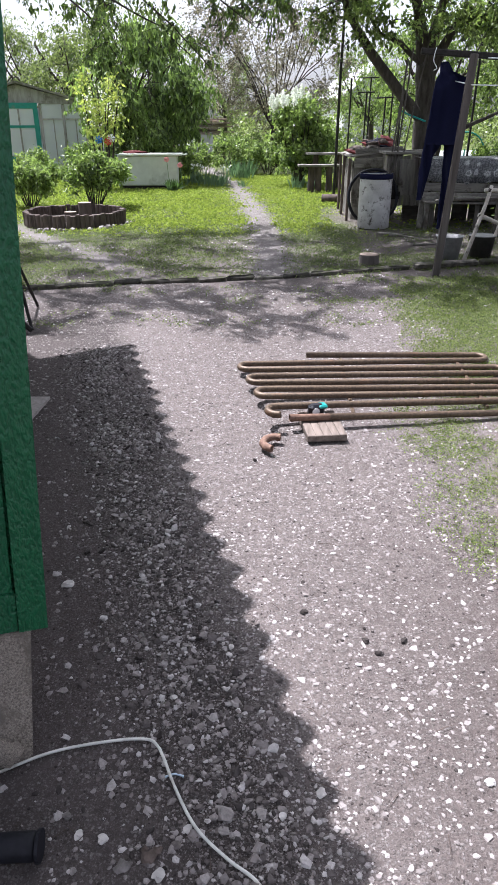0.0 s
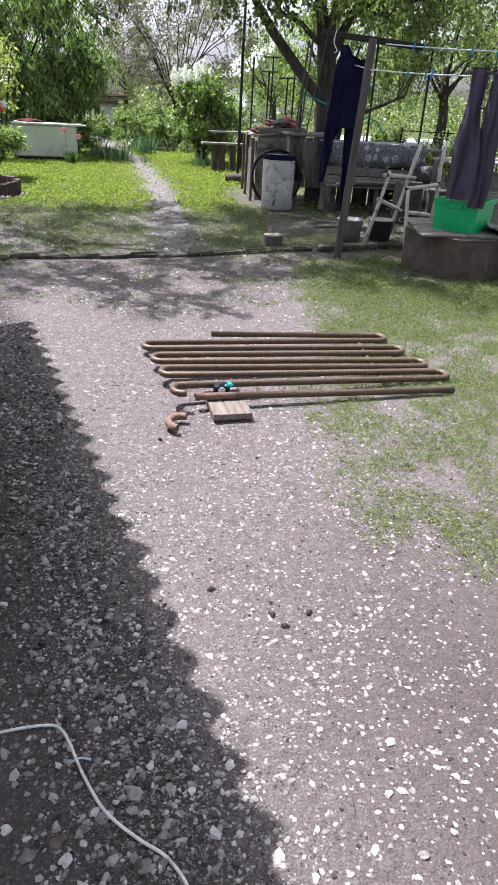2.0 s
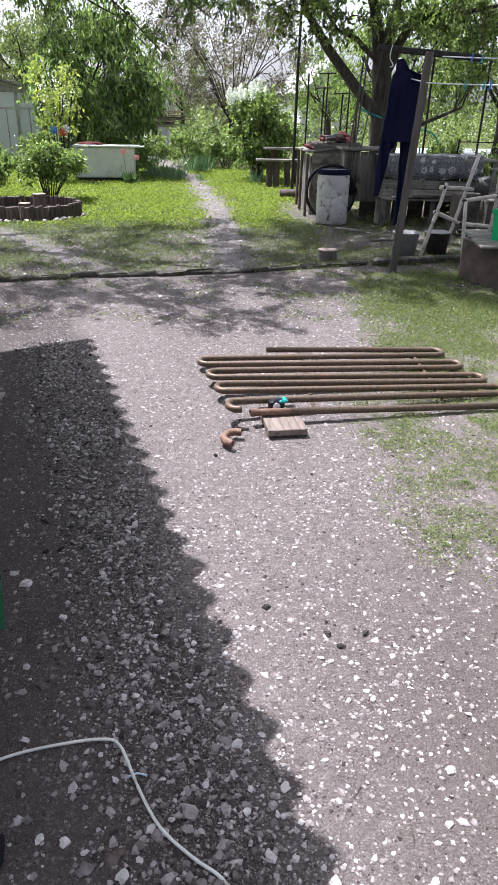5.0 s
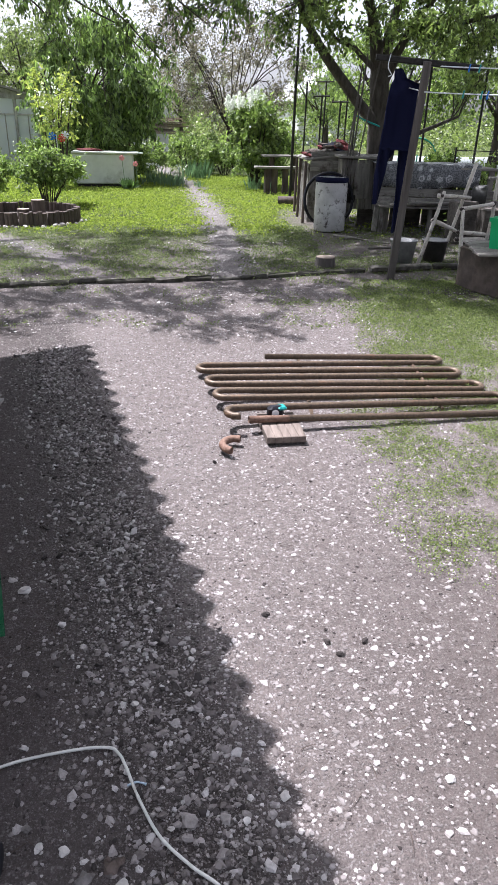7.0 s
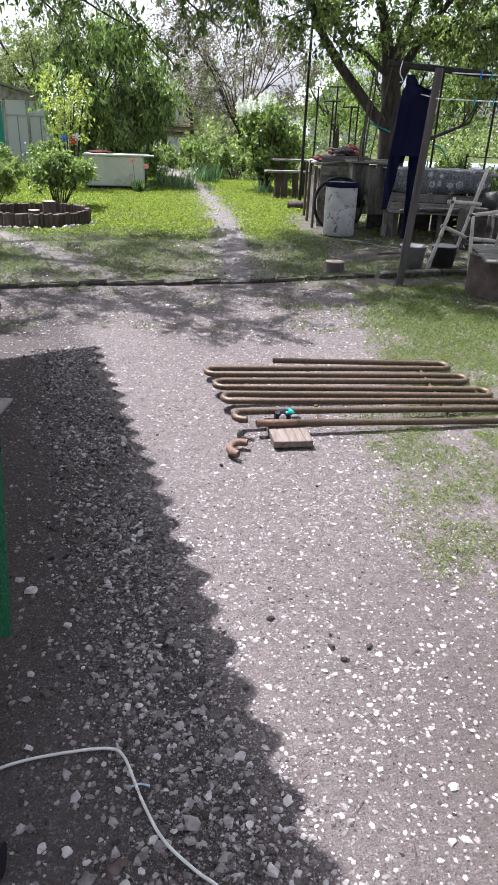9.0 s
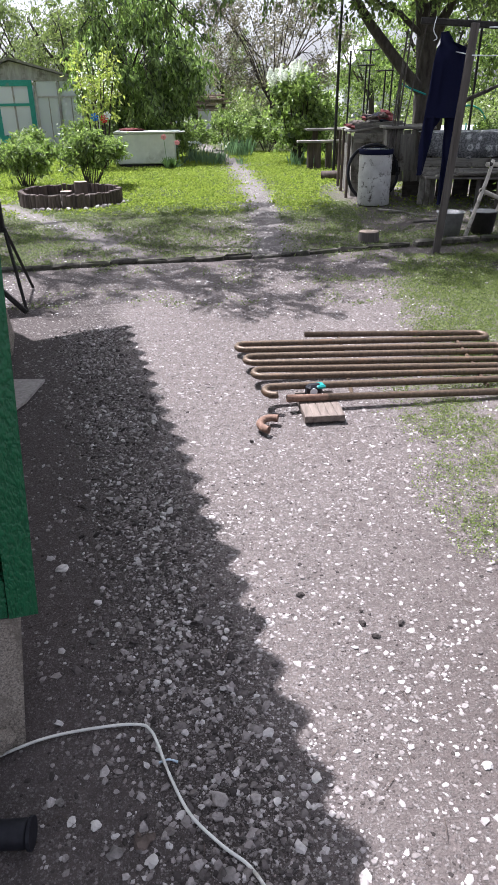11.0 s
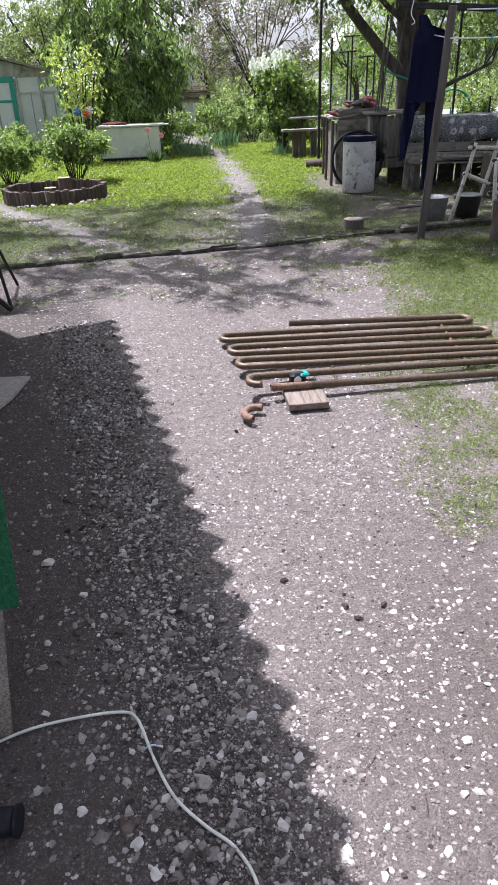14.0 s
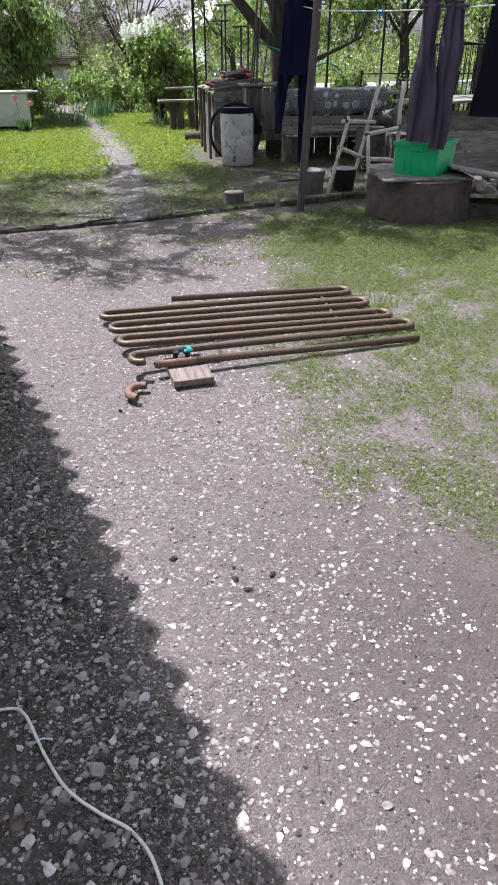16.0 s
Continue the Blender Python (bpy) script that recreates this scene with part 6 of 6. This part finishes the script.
# ---- hutches and fence on the far side of the tub ----
def side_hutch():
    t = thing("plank_hutch", "low hutch of grey weathered boards with a flat top", "hutch")
    for i in range(3):
        part("top", plank(Geo(), (3.75, 8.75 + 0.28 * i, 0.98), (5.4, 8.5 + 0.28 * i, 1.06), 0.27, 0.03), M_GREYWOODX, t)
    for k in range(3):
        part("board", plank(Geo(), (4.1, 8.72, 0.3 + 0.24 * k), (5.2, 8.55, 0.32 + 0.24 * k), 0.23, 0.022, (0, 1, 0)), M_GREYWOODX, t)
    for x, y in ((4.02, 8.7), (5.0, 8.5), (4.05, 9.3), (5.1, 9.1)):
        part("post", plank(Geo(), (x, y, -0.03), (x, y, 1.0), 0.09, 0.09, (0, 1, 0)), M_LOG, t)
    for i, (x, y, s) in enumerate(((4.2, 8.45, 0.12), (4.45, 8.42, 0.1), (4.62, 8.35, 0.13), (4.35, 8.3, 0.09))):
        single("rubble_stone", Geo().rock((s, s, s * 0.8), pose(0, 0, 0), 80 + i), M_STONE, "rubble stone beside the hutch", "stone", "rubble", m=pose(x, y, s * 0.5))
    f = thing("wire_fence", "dark wire mesh fence on posts behind the hutch", "fence")
    for k in range(5):
        part("post", Geo().tube([(4.6 + 0.75 * k, 13.2 - 0.35 * k, -0.05), (4.6 + 0.75 * k, 13.2 - 0.35 * k, 1.25)], 0.016, 7), M_IRON, f)
    g = Geo()
    for i in range(58):
        x = 4.6 + 3.0 * i / 58
        y = 13.2 - 1.4 * i / 58
        g.tube([(x, y, 0.05), (x, y, 1.2)], 0.0018, 3, cap=False)
    for j in range(19):
        g.tube([(4.6, 13.2, 0.1 + 0.06 * j), (7.6, 11.8, 0.1 + 0.06 * j)], 0.0018, 3, cap=False)
    part("mesh", g, M_ZINC, f)
    for j in (0.1, 1.2):
        part("rail", Geo().tube([(4.6, 13.2, j), (7.6, 11.8, j)], 0.009, 6), M_IRON, f)
    s = thing("screen_rack", "stack of old dark metal screens leaning on the fence", "rack")
    for k in range(3):
        m = pose(5.05 + 0.3 * k, 10.4 - 0.12 * k, 0.88, -8, 4 * k, -20 + 6 * k)
        fr = Geo()
        for a, b in (((-0.3, 0, -0.9), (0.3, 0, -0.9)), ((0.3, 0, -0.9), (0.3, 0, 0.75)), ((0.3, 0, 0.75), (-0.3, 0, 0.75)), ((-0.3, 0, 0.75), (-0.3, 0, -0.9))):
            fr.tube([m @ Vector(a), m @ Vector(b)], 0.016, 6)
        sc = part("screen", fr, M_IRON, s)
        for q in range(9):
            part("bar", Geo().tube([m @ Vector((-0.27 + 0.067 * q, 0, -0.9)), m @ Vector((-0.27 + 0.067 * q, 0, 0.75))], 0.006, 4, cap=False), M_IRON, sc)


side_hutch()


# ---- distance ----
def distance():
    f = single("film_cover", Geo().box((9, 1.6, 0.5), pose(0, 0, 0), 0.2, 0.05), M_FILM, "long white film tunnel over vegetable beds", "film tunnel", m=pose(12.0, 30.0, 0.2, 0, 0, -6))
    t = thing("turquoise_gate", "turquoise tube gate at the far side", "gate")
    pts = [(5.6 + 0.5 * math.cos(w), 19.0, 0.85 + 0.45 * math.sin(w)) for w in [math.pi * i / 10 for i in range(11)]]
    part("arch", Geo().tube(pts, 0.022, 7), M_GHGREEN, t)
    for x in (5.1, 5.35, 5.6, 5.85, 6.1):
        part("bar", Geo().tube([(x, 19, 0), (x, 19, 0.9)], 0.018, 6), M_GHGREEN, t)
    h = thing("far_house", "pale far house with a grey gable roof", "house", pose(9.4, 62, 0, 0, 0, 12) @ Matrix.Diagonal((0.8, 0.8, 0.62, 1)))
    part("wall", Geo().box((7, 9, 5.2), pose(0, 0, 2.6)), M_WALLFAR, h)
    part("roof", Geo().add([(-3.9, -5, 5.1), (3.9, -5, 5.1), (0, -5, 9.2), (-3.9, 5, 5.1), (3.9, 5, 5.1), (0, 5, 9.2)], [(0, 1, 2), (5, 4, 3), (0, 2, 5, 3), (1, 4, 5, 2), (0, 3, 4, 1)]), M_ROOFFAR, h)
    for x in (-1.6, 1.6):
        w = part("window", Geo().box((1.1, 0.1, 1.4), pose(x, -4.52, 3.2)), M_WHITE, h)
        part("pane", Geo().box((0.9, 0.06, 1.2), pose(x, -4.58, 3.2)), M_IRON, w)
    s = thing("far_shed", "grey far shed behind the bushes", "shed", pose(-3.2, 40, 0, 0, 0, 0))
    part("wall", Geo().box((1.7, 3, 2.9), pose(0.3, 0, 1.45)), M_ROOFFAR, s)
    part("roof", Geo().box((2.0, 3.4, 0.12), pose(0.3, 0, 3.0, 8)), M_ROOFFELT, s)
    p = thing("board_stack", "stack of grey boards behind the bushes", "board stack")
    for k in range(9):
        a = rnd.uniform(-0.4, 0.4)
        part("board", plank(Geo(), (-3.1 + a, 29 + 0.12 * (k % 3), 1.12 + 0.06 * k), (-0.9 + a, 29.1 + 0.12 * (k % 3), 1.1 + 0.065 * k), 0.45, 0.055), M_CUT, p)
    for x in (-3.0, -2.0, -1.0):
        part("post", plank(Geo(), (x, 29.3, 0), (x, 29.3, 1.2), 0.12, 0.12, (0, 1, 0)), M_LOG, p)
    n = 42000
    at = np.stack([rng.uniform(-60, 60, n), rng.uniform(46, 70, n), np.zeros(n)], 1)
    hgt = 2.5 + 2.0 * np.array([noise.noise((a[0] * 0.12, 0, 0)) for a in at])
    at[:, 2] = rng.uniform(0, 1, n) * hgt
    ob = part("far_hedge", leaf_mesh("far_hedge", at, rng.normal(0, 1, at.shape), 0.26, 0.2), M_LEAF_F)
    tagged(ob, "distant belt of green trees and hedges", "hedge", kind="stuff")


distance()


# ---- gravel, chips and grass ----
RING = np.array([(math.cos(k * 1.2566), math.sin(k * 1.2566)) for k in range(5)])
TEMPLATE = np.concatenate([np.c_[RING, np.zeros(5)], np.c_[RING * 0.72, np.full(5, 0.8)], [[0.0, 0.0, 0.9]]])
TFACES = np.array([(k, (k + 1) % 5, 5 + (k + 1) % 5) for k in range(5)] + [(k, 5 + (k + 1) % 5, 5 + k) for k in range(5)] + [(5 + k, 5 + (k + 1) % 5, 10) for k in range(5)])

PEBBLE = np.concatenate([np.c_[RING * 0.7, np.full(5, -0.25)], np.c_[RING, np.full(5, 0.35)], np.c_[RING * 0.62, np.full(5, 0.85)], [[0.0, 0.0, 0.9]]])
PFACES = np.array([(o + k, o + (k + 1) % 5, o + 5 + (k + 1) % 5) for o in (0, 5) for k in range(5)] + [(o + k, o + 5 + (k + 1) % 5, o + 5 + k) for o in (0, 5) for k in range(5)] + [(10 + k, 10 + (k + 1) % 5, 15) for k in range(5)])


def scatter_stones(name, label, xy, size, flat, mat, category, tip=0.15):
    n = len(xy)
    form, faces = (TEMPLATE, TFACES) if flat < 0.5 else (PEBBLE, PFACES)
    k = len(form)
    v = form[None] + rng.normal(0, 0.16, (n, k, 3)) * np.array([1, 1, 0.35])
    v[:, :, 0] *= (size * rng.uniform(0.8, 1.6, n))[:, None]
    v[:, :, 1] *= size[:, None]
    v[:, :, 2] = v[:, :, 2] * (size * flat)[:, None] - 0.0004
    tilt = rng.normal(0, tip, (n, 2))
    v[:, :, 2] += v[:, :, 0] * tilt[:, :1] + v[:, :, 1] * tilt[:, 1:]
    w = rng.uniform(0, 6.283, n)
    c, s = np.cos(w)[:, None], np.sin(w)[:, None]
    x, y = v[:, :, 0] * c - v[:, :, 1] * s, v[:, :, 0] * s + v[:, :, 1] * c
    v[:, :, 2] += np.array([ground_z(a, b) for a, b in xy])[:, None]
    v[:, :, 0], v[:, :, 1] = x + xy[:, :1], y + xy[:, 1:]
    f = (np.arange(n)[:, None, None] * k + faces[None]).reshape(-1, 3)
    ob = part(name, numpy_mesh(name, v.reshape(-1, 3), f), mat)
    return tagged(ob, label, category, kind="stuff")


def field(xy, scale, seed=0.0):
    return np.array([noise.noise((a * scale, b * scale, seed)) for a, b in xy])


def wall_off(xy):
    return (xy[:, 0] + 0.6) * 0.96 + (xy[:, 1] - 1.4) * 0.28


def loose():
    # pale chips over the yard
    n = 84000
    xy = np.stack([rng.uniform(-2.4, 3.0, n), 0.7 + 6.6 * rng.uniform(0, 1, n) ** 1.3], 1)
    xy = xy[(xy[:, 0] > -0.42 * xy[:, 1] - 0.25) & (xy[:, 0] < 0.62 * xy[:, 1] + 0.35)]
    n = len(xy)
    keep = rng.uniform(0, 1, n) < np.clip(0.36 + 0.11 * xy[:, 1] + 0.4 * np.clip(1.5 - wall_off(xy), 0, 0.7) + 0.4 * field(xy, 1.6, 2.0) + 0.3 * field(xy, 7.0, 3.0) - 0.75 * np.clip((0.72 - wall_off(xy)) / 0.15, 0, 1) - 0.5 * np.clip((xy[:, 0] - 1.0) / 0.6, 0, 1) - 0.1 * np.clip((xy[:, 0] - 0.2) / 0.5, 0, 1) * np.clip(2.8 - xy[:, 1], 0, 1), 0.05, 1)
    xy = xy[keep]
    size = 0.0045 * np.exp(rng.normal(0, 0.42, len(xy)))
    scatter_stones("stone_chips", "pale flat stone chips trodden into the yard", xy, np.clip(size, 0.002, 0.0115), 0.45, M_CHIP, "gravel", 0.13)
    # grey gravel beside the house
    n = 19500
    a, b = rng.normal(0.46, 0.14, n), rng.uniform(-1.2, 3.7, n)
    xy = np.stack([-0.6 + 0.96 * a - 0.28 * b, 1.4 + 0.28 * a + 0.96 * b], 1)
    keep = (rng.uniform(0, 1, n) < np.clip(0.7 + 0.9 * field(xy, 2.2, 5.0), 0.1, 1)) & (a > 0.02) & (a < 0.74)
    xy = xy[keep]
    size = 0.004 * np.exp(rng.normal(0, 0.55, len(xy)))
    scatter_stones("gravel", "loose grey gravel beside the house", xy, np.clip(size, 0.0018, 0.0145), 0.85, M_GRAVEL, "gravel", 0.35)
    # scattered stones on the bare strip along the wall
    n = 800
    a, b = rng.uniform(-0.02, 0.5, n), rng.uniform(-1.2, 3.7, n)
    xy = np.stack([-0.6 + 0.96 * a - 0.28 * b - 0.13 * np.maximum(b, 0), 1.4 + 0.28 * a + 0.96 * b], 1)
    size = 0.0042 * np.exp(rng.normal(0, 0.55, n))
    scatter_stones("strip_stones", "small pale stones scattered on bare earth by the wall", xy, np.clip(size, 0.002, 0.014), 0.6, M_CHIP, "gravel")
    # dark crumbs and grit over the sunny yard
    n = 3000
    xy = np.stack([rng.uniform(-1.6, 2.2, n), 0.75 + 5.5 * rng.uniform(0, 1, n) ** 1.2], 1)
    size = 0.0029 * np.exp(rng.normal(0, 0.5, n))
    scatter_stones("dark_crumbs", "small dark crumbs of earth and cinder on the yard", xy, np.clip(size, 0.0015, 0.008), 0.48, M_CINDER, "gravel")
    # crumbs of earth over the near ground
    n = 9500
    xy = np.stack([rng.uniform(-1.5, 1.7, n), 0.75 + 3.2 * rng.uniform(0, 1, n) ** 1.2], 1)
    xy = xy[(xy[:, 0] > -0.42 * xy[:, 1] - 0.25) & (xy[:, 0] < 0.62 * xy[:, 1] + 0.35)]
    size = 0.0024 * np.exp(rng.normal(0, 0.45, len(xy)))
    scatter_stones("earth_crumbs", "brown crumbs of dry earth on the ground", xy, np.clip(size, 0.0012, 0.0065), 0.45, M_CRUMB, "earth")

    # petals and chips on the worn path
    n = 6500
    y = rng.uniform(7.6, 20, n)
    xy = np.stack([bend(y) + rng.normal(0, 0.24, n), y], 1)
    xy = xy[rng.uniform(0, 1, n) < 0.6 + field(xy, 2.0, 8.0)]
    scatter_stones("path_chips", "pale chips on the worn garden path", xy, 0.009 * np.exp(rng.normal(0, 0.4, len(xy))), 0.3, M_CHIP, "gravel", 0.06)
    # fallen petals and litter in the shade past the kerb
    n = 22000
    xy = np.stack([rng.uniform(-3.6, 4.4, n), rng.uniform(5.2, 12.0, n)], 1)
    xy = xy[rng.uniform(0, 1, n) < np.clip(0.42 + field(xy, 1.4, 6.0) + 0.6 * field(xy, 5.0, 7.0), 0, 1)]
    scatter_stones("fallen_petals", "fallen pale petals and litter under the trees", xy, 0.006 * np.exp(rng.normal(0, 0.4, len(xy))), 0.3, M_PETAL, "petals", 0.1)

    # twigs lying about
    g = Geo()
    for _ in range(190):
        x, y = rnd.uniform(-0.8, 1.6), rnd.uniform(0.85, 3.6)
        w, L = rnd.uniform(0, 6.28), rnd.uniform(0.012, 0.06) if rnd.random() < 0.85 else rnd.uniform(0.06, 0.11)
        z = ground_z(x, y) + 0.004
        a, b = Vector((x, y, z)), Vector((x + L * math.cos(w), y + L * math.sin(w), z + rnd.uniform(0, 0.006)))
        g.tube(curve_between(a, b, 0.03, 3, 0.12, seed=x), [0.0013, 0.0012, 0.001, 0.0006], 4)
    tagged(part("twigs", g, M_LOG), "dry thin twigs scattered on the yard", "twig", kind="stuff")


def bend(y):
    return 0.28 - 0.0055 * np.maximum(y - 8, 0) ** 2


loose()


def big_stones():
    # larger loose stones lying in the gravel and on the bare strip
    shapes = []
    for i in range(8):
        me = Geo().rock((0.0125, 0.0105, 0.0075), pose(0, 0, 0), 140 + i).data("field_stone")
        me.materials.append(M_STONE if i % 3 else M_WSTONE)
        shapes.append(me)
    for i in range(84):
        a, b = rnd.gauss(0.42, 0.17), rnd.uniform(-0.5, 2.6)
        if a < 0.05 or a > 0.72:
            continue
        x, y = -0.6 + 0.96 * a - 0.28 * b, 1.4 + 0.28 * a + 0.96 * b
        s = rnd.uniform(0.6, 1.25)
        ob = new("field_stone", shapes[i % 8])
        ob.matrix_basis = pose(x, y, ground_z(x, y) + 0.004 * s, rnd.uniform(-15, 15), rnd.uniform(-15, 15), rnd.uniform(0, 360)) @ Matrix.Scale(s, 4)
        tagged(ob, "loose angular grey stone lying in the gravel", "stone", "gravel stones")


big_stones()


def turf(name, label, centres, per, sigma, size, high, mat, wide=0.6):
    """Tufts of small leaves; centres (n, 2), leaf size per tuft."""
    n = len(centres) * per
    size = np.repeat(size, per) * rng.uniform(0.6, 1.3, n)
    sigma = np.repeat(np.broadcast_to(sigma, (len(centres),)), per)
    xy = np.repeat(centres, per, axis=0) + rng.normal(0, 1, (n, 2)) * sigma[:, None]
    lift = np.repeat(rng.uniform(0.3, 1.0, len(centres)), per) * rng.uniform(0, 1, n) * high
    z = np.repeat(np.array([ground_z(a, b) for a, b in centres]), per) + 0.002 + lift
    along = np.stack([rng.normal(0, 1, n), rng.normal(0, 1, n), rng.uniform(0.0, 0.9, n)], 1)
    ob = part(name, leaf_mesh(name, np.concatenate([xy, z[:, None]], 1), along, size, size * wide, 0.15), mat)
    return tagged(ob, label, "grass", kind="stuff")


def chance(xy, p):
    return xy[rng.uniform(0, 1, len(xy)) < p]


def worn(xy):
    """How trodden the ground past the kerb is, from 0 to 1."""
    path = np.clip(1.25 - np.abs(xy[:, 0] - bend(xy[:, 1])) * 2.6 + 0.5 * field(xy, 1.7, 21.0), 0, 1)
    way = np.clip(1.0 - np.abs(0.82 * xy[:, 0] + 0.57 * xy[:, 1] - 3.4) * 2.5 + 0.5 * field(xy, 1.7, 22.0), 0, 1) * (xy[:, 0] < -0.9)
    return np.maximum(path, way)


def lawns():
    # thin clover and grass at the side of the yard
    n = 84000
    xy = np.stack([rng.uniform(0.7, 4.9, n), 1.2 + 6.4 * rng.uniform(0, 1, n) ** 1.35], 1)
    xy = xy[xy[:, 0] < 0.6 * xy[:, 1] + 0.55]
    edge = 0.92 + 0.7 * np.clip(2.2 - xy[:, 1], 0, 2) + 0.27 * np.clip(xy[:, 1] - 4.2, 0, 3)
    p = np.clip((xy[:, 0] - edge + 0.05 + 0.4 * field(xy, 1.6, 1.0)) * 2.2, 0, 1)
    p *= np.clip(0.68 + 1.1 * field(xy, 3.2, 4.0) + 0.5 * field(xy, 1.2, 6.0) + 0.7 * field(xy, 12.0, 3.0) + 0.3 * np.clip(xy[:, 1] - 4.4, 0, 1.2), 0.02, 1)
    p *= 1 - 0.96 * np.exp(-((xy[:, 0] - 3.1) ** 2 / 1.3 + (xy[:, 1] - 7.0) ** 2 / 0.35))
    xy = chance(xy, p)
    turf("side_grass", "thin bright clover and grass at the side of the yard", xy, 8, 0.006 + 0.0034 * xy[:, 1], 0.0062 + 0.0014 * xy[:, 1], 0.02, M_GRASS)
    # patchy turf along the kerb, in the shade of the trees
    n = 33000
    xy = np.stack([rng.uniform(-3.8, 4.8, n), rng.uniform(5.6, 11.8, n)], 1)
    k = np.where(xy[:, 1] > 7.55 + 0.2 * xy[:, 0], 0.72, np.where(xy[:, 0] > 0.0, 0.16, 0.0)) + 0.9 * field(xy, 1.3, 9.0) + 0.5 * field(xy, 5.0, 11.0)
    k = np.clip(k, 0, 1) * (1 - worn(xy))
    k *= np.where((xy[:, 0] > 1.6) & (xy[:, 1] > 9.0), 0.3, 1)
    xy = chance(xy, k)
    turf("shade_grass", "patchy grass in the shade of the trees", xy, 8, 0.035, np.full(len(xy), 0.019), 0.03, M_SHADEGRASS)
    # sunny lawn
    n = 22000
    xy = np.stack([rng.uniform(-7.0, 4.5, n), 10.4 + 12.8 * rng.uniform(0, 1, n)], 1)
    xy = xy[xy[:, 0] > -0.45 * xy[:, 1]]
    k = np.clip((xy[:, 1] - 10.4) * 0.7, 0, 1) * (0.85 + 0.6 * field(xy, 0.9, 12.0) + 0.4 * field(xy, 4.0, 13.0))
    k *= 1 - worn(xy)
    k *= np.where((xy[:, 0] > 1.35) & (xy[:, 1] < 14.5), 0.12, 1)
    k *= ((xy[:, 0] + 3.0) / 1.0) ** 2 + ((xy[:, 1] - 12.05) / 0.98) ** 2 > 1
    xy = chance(xy, k)
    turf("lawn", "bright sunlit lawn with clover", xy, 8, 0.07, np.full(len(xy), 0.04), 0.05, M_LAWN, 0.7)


lawns()
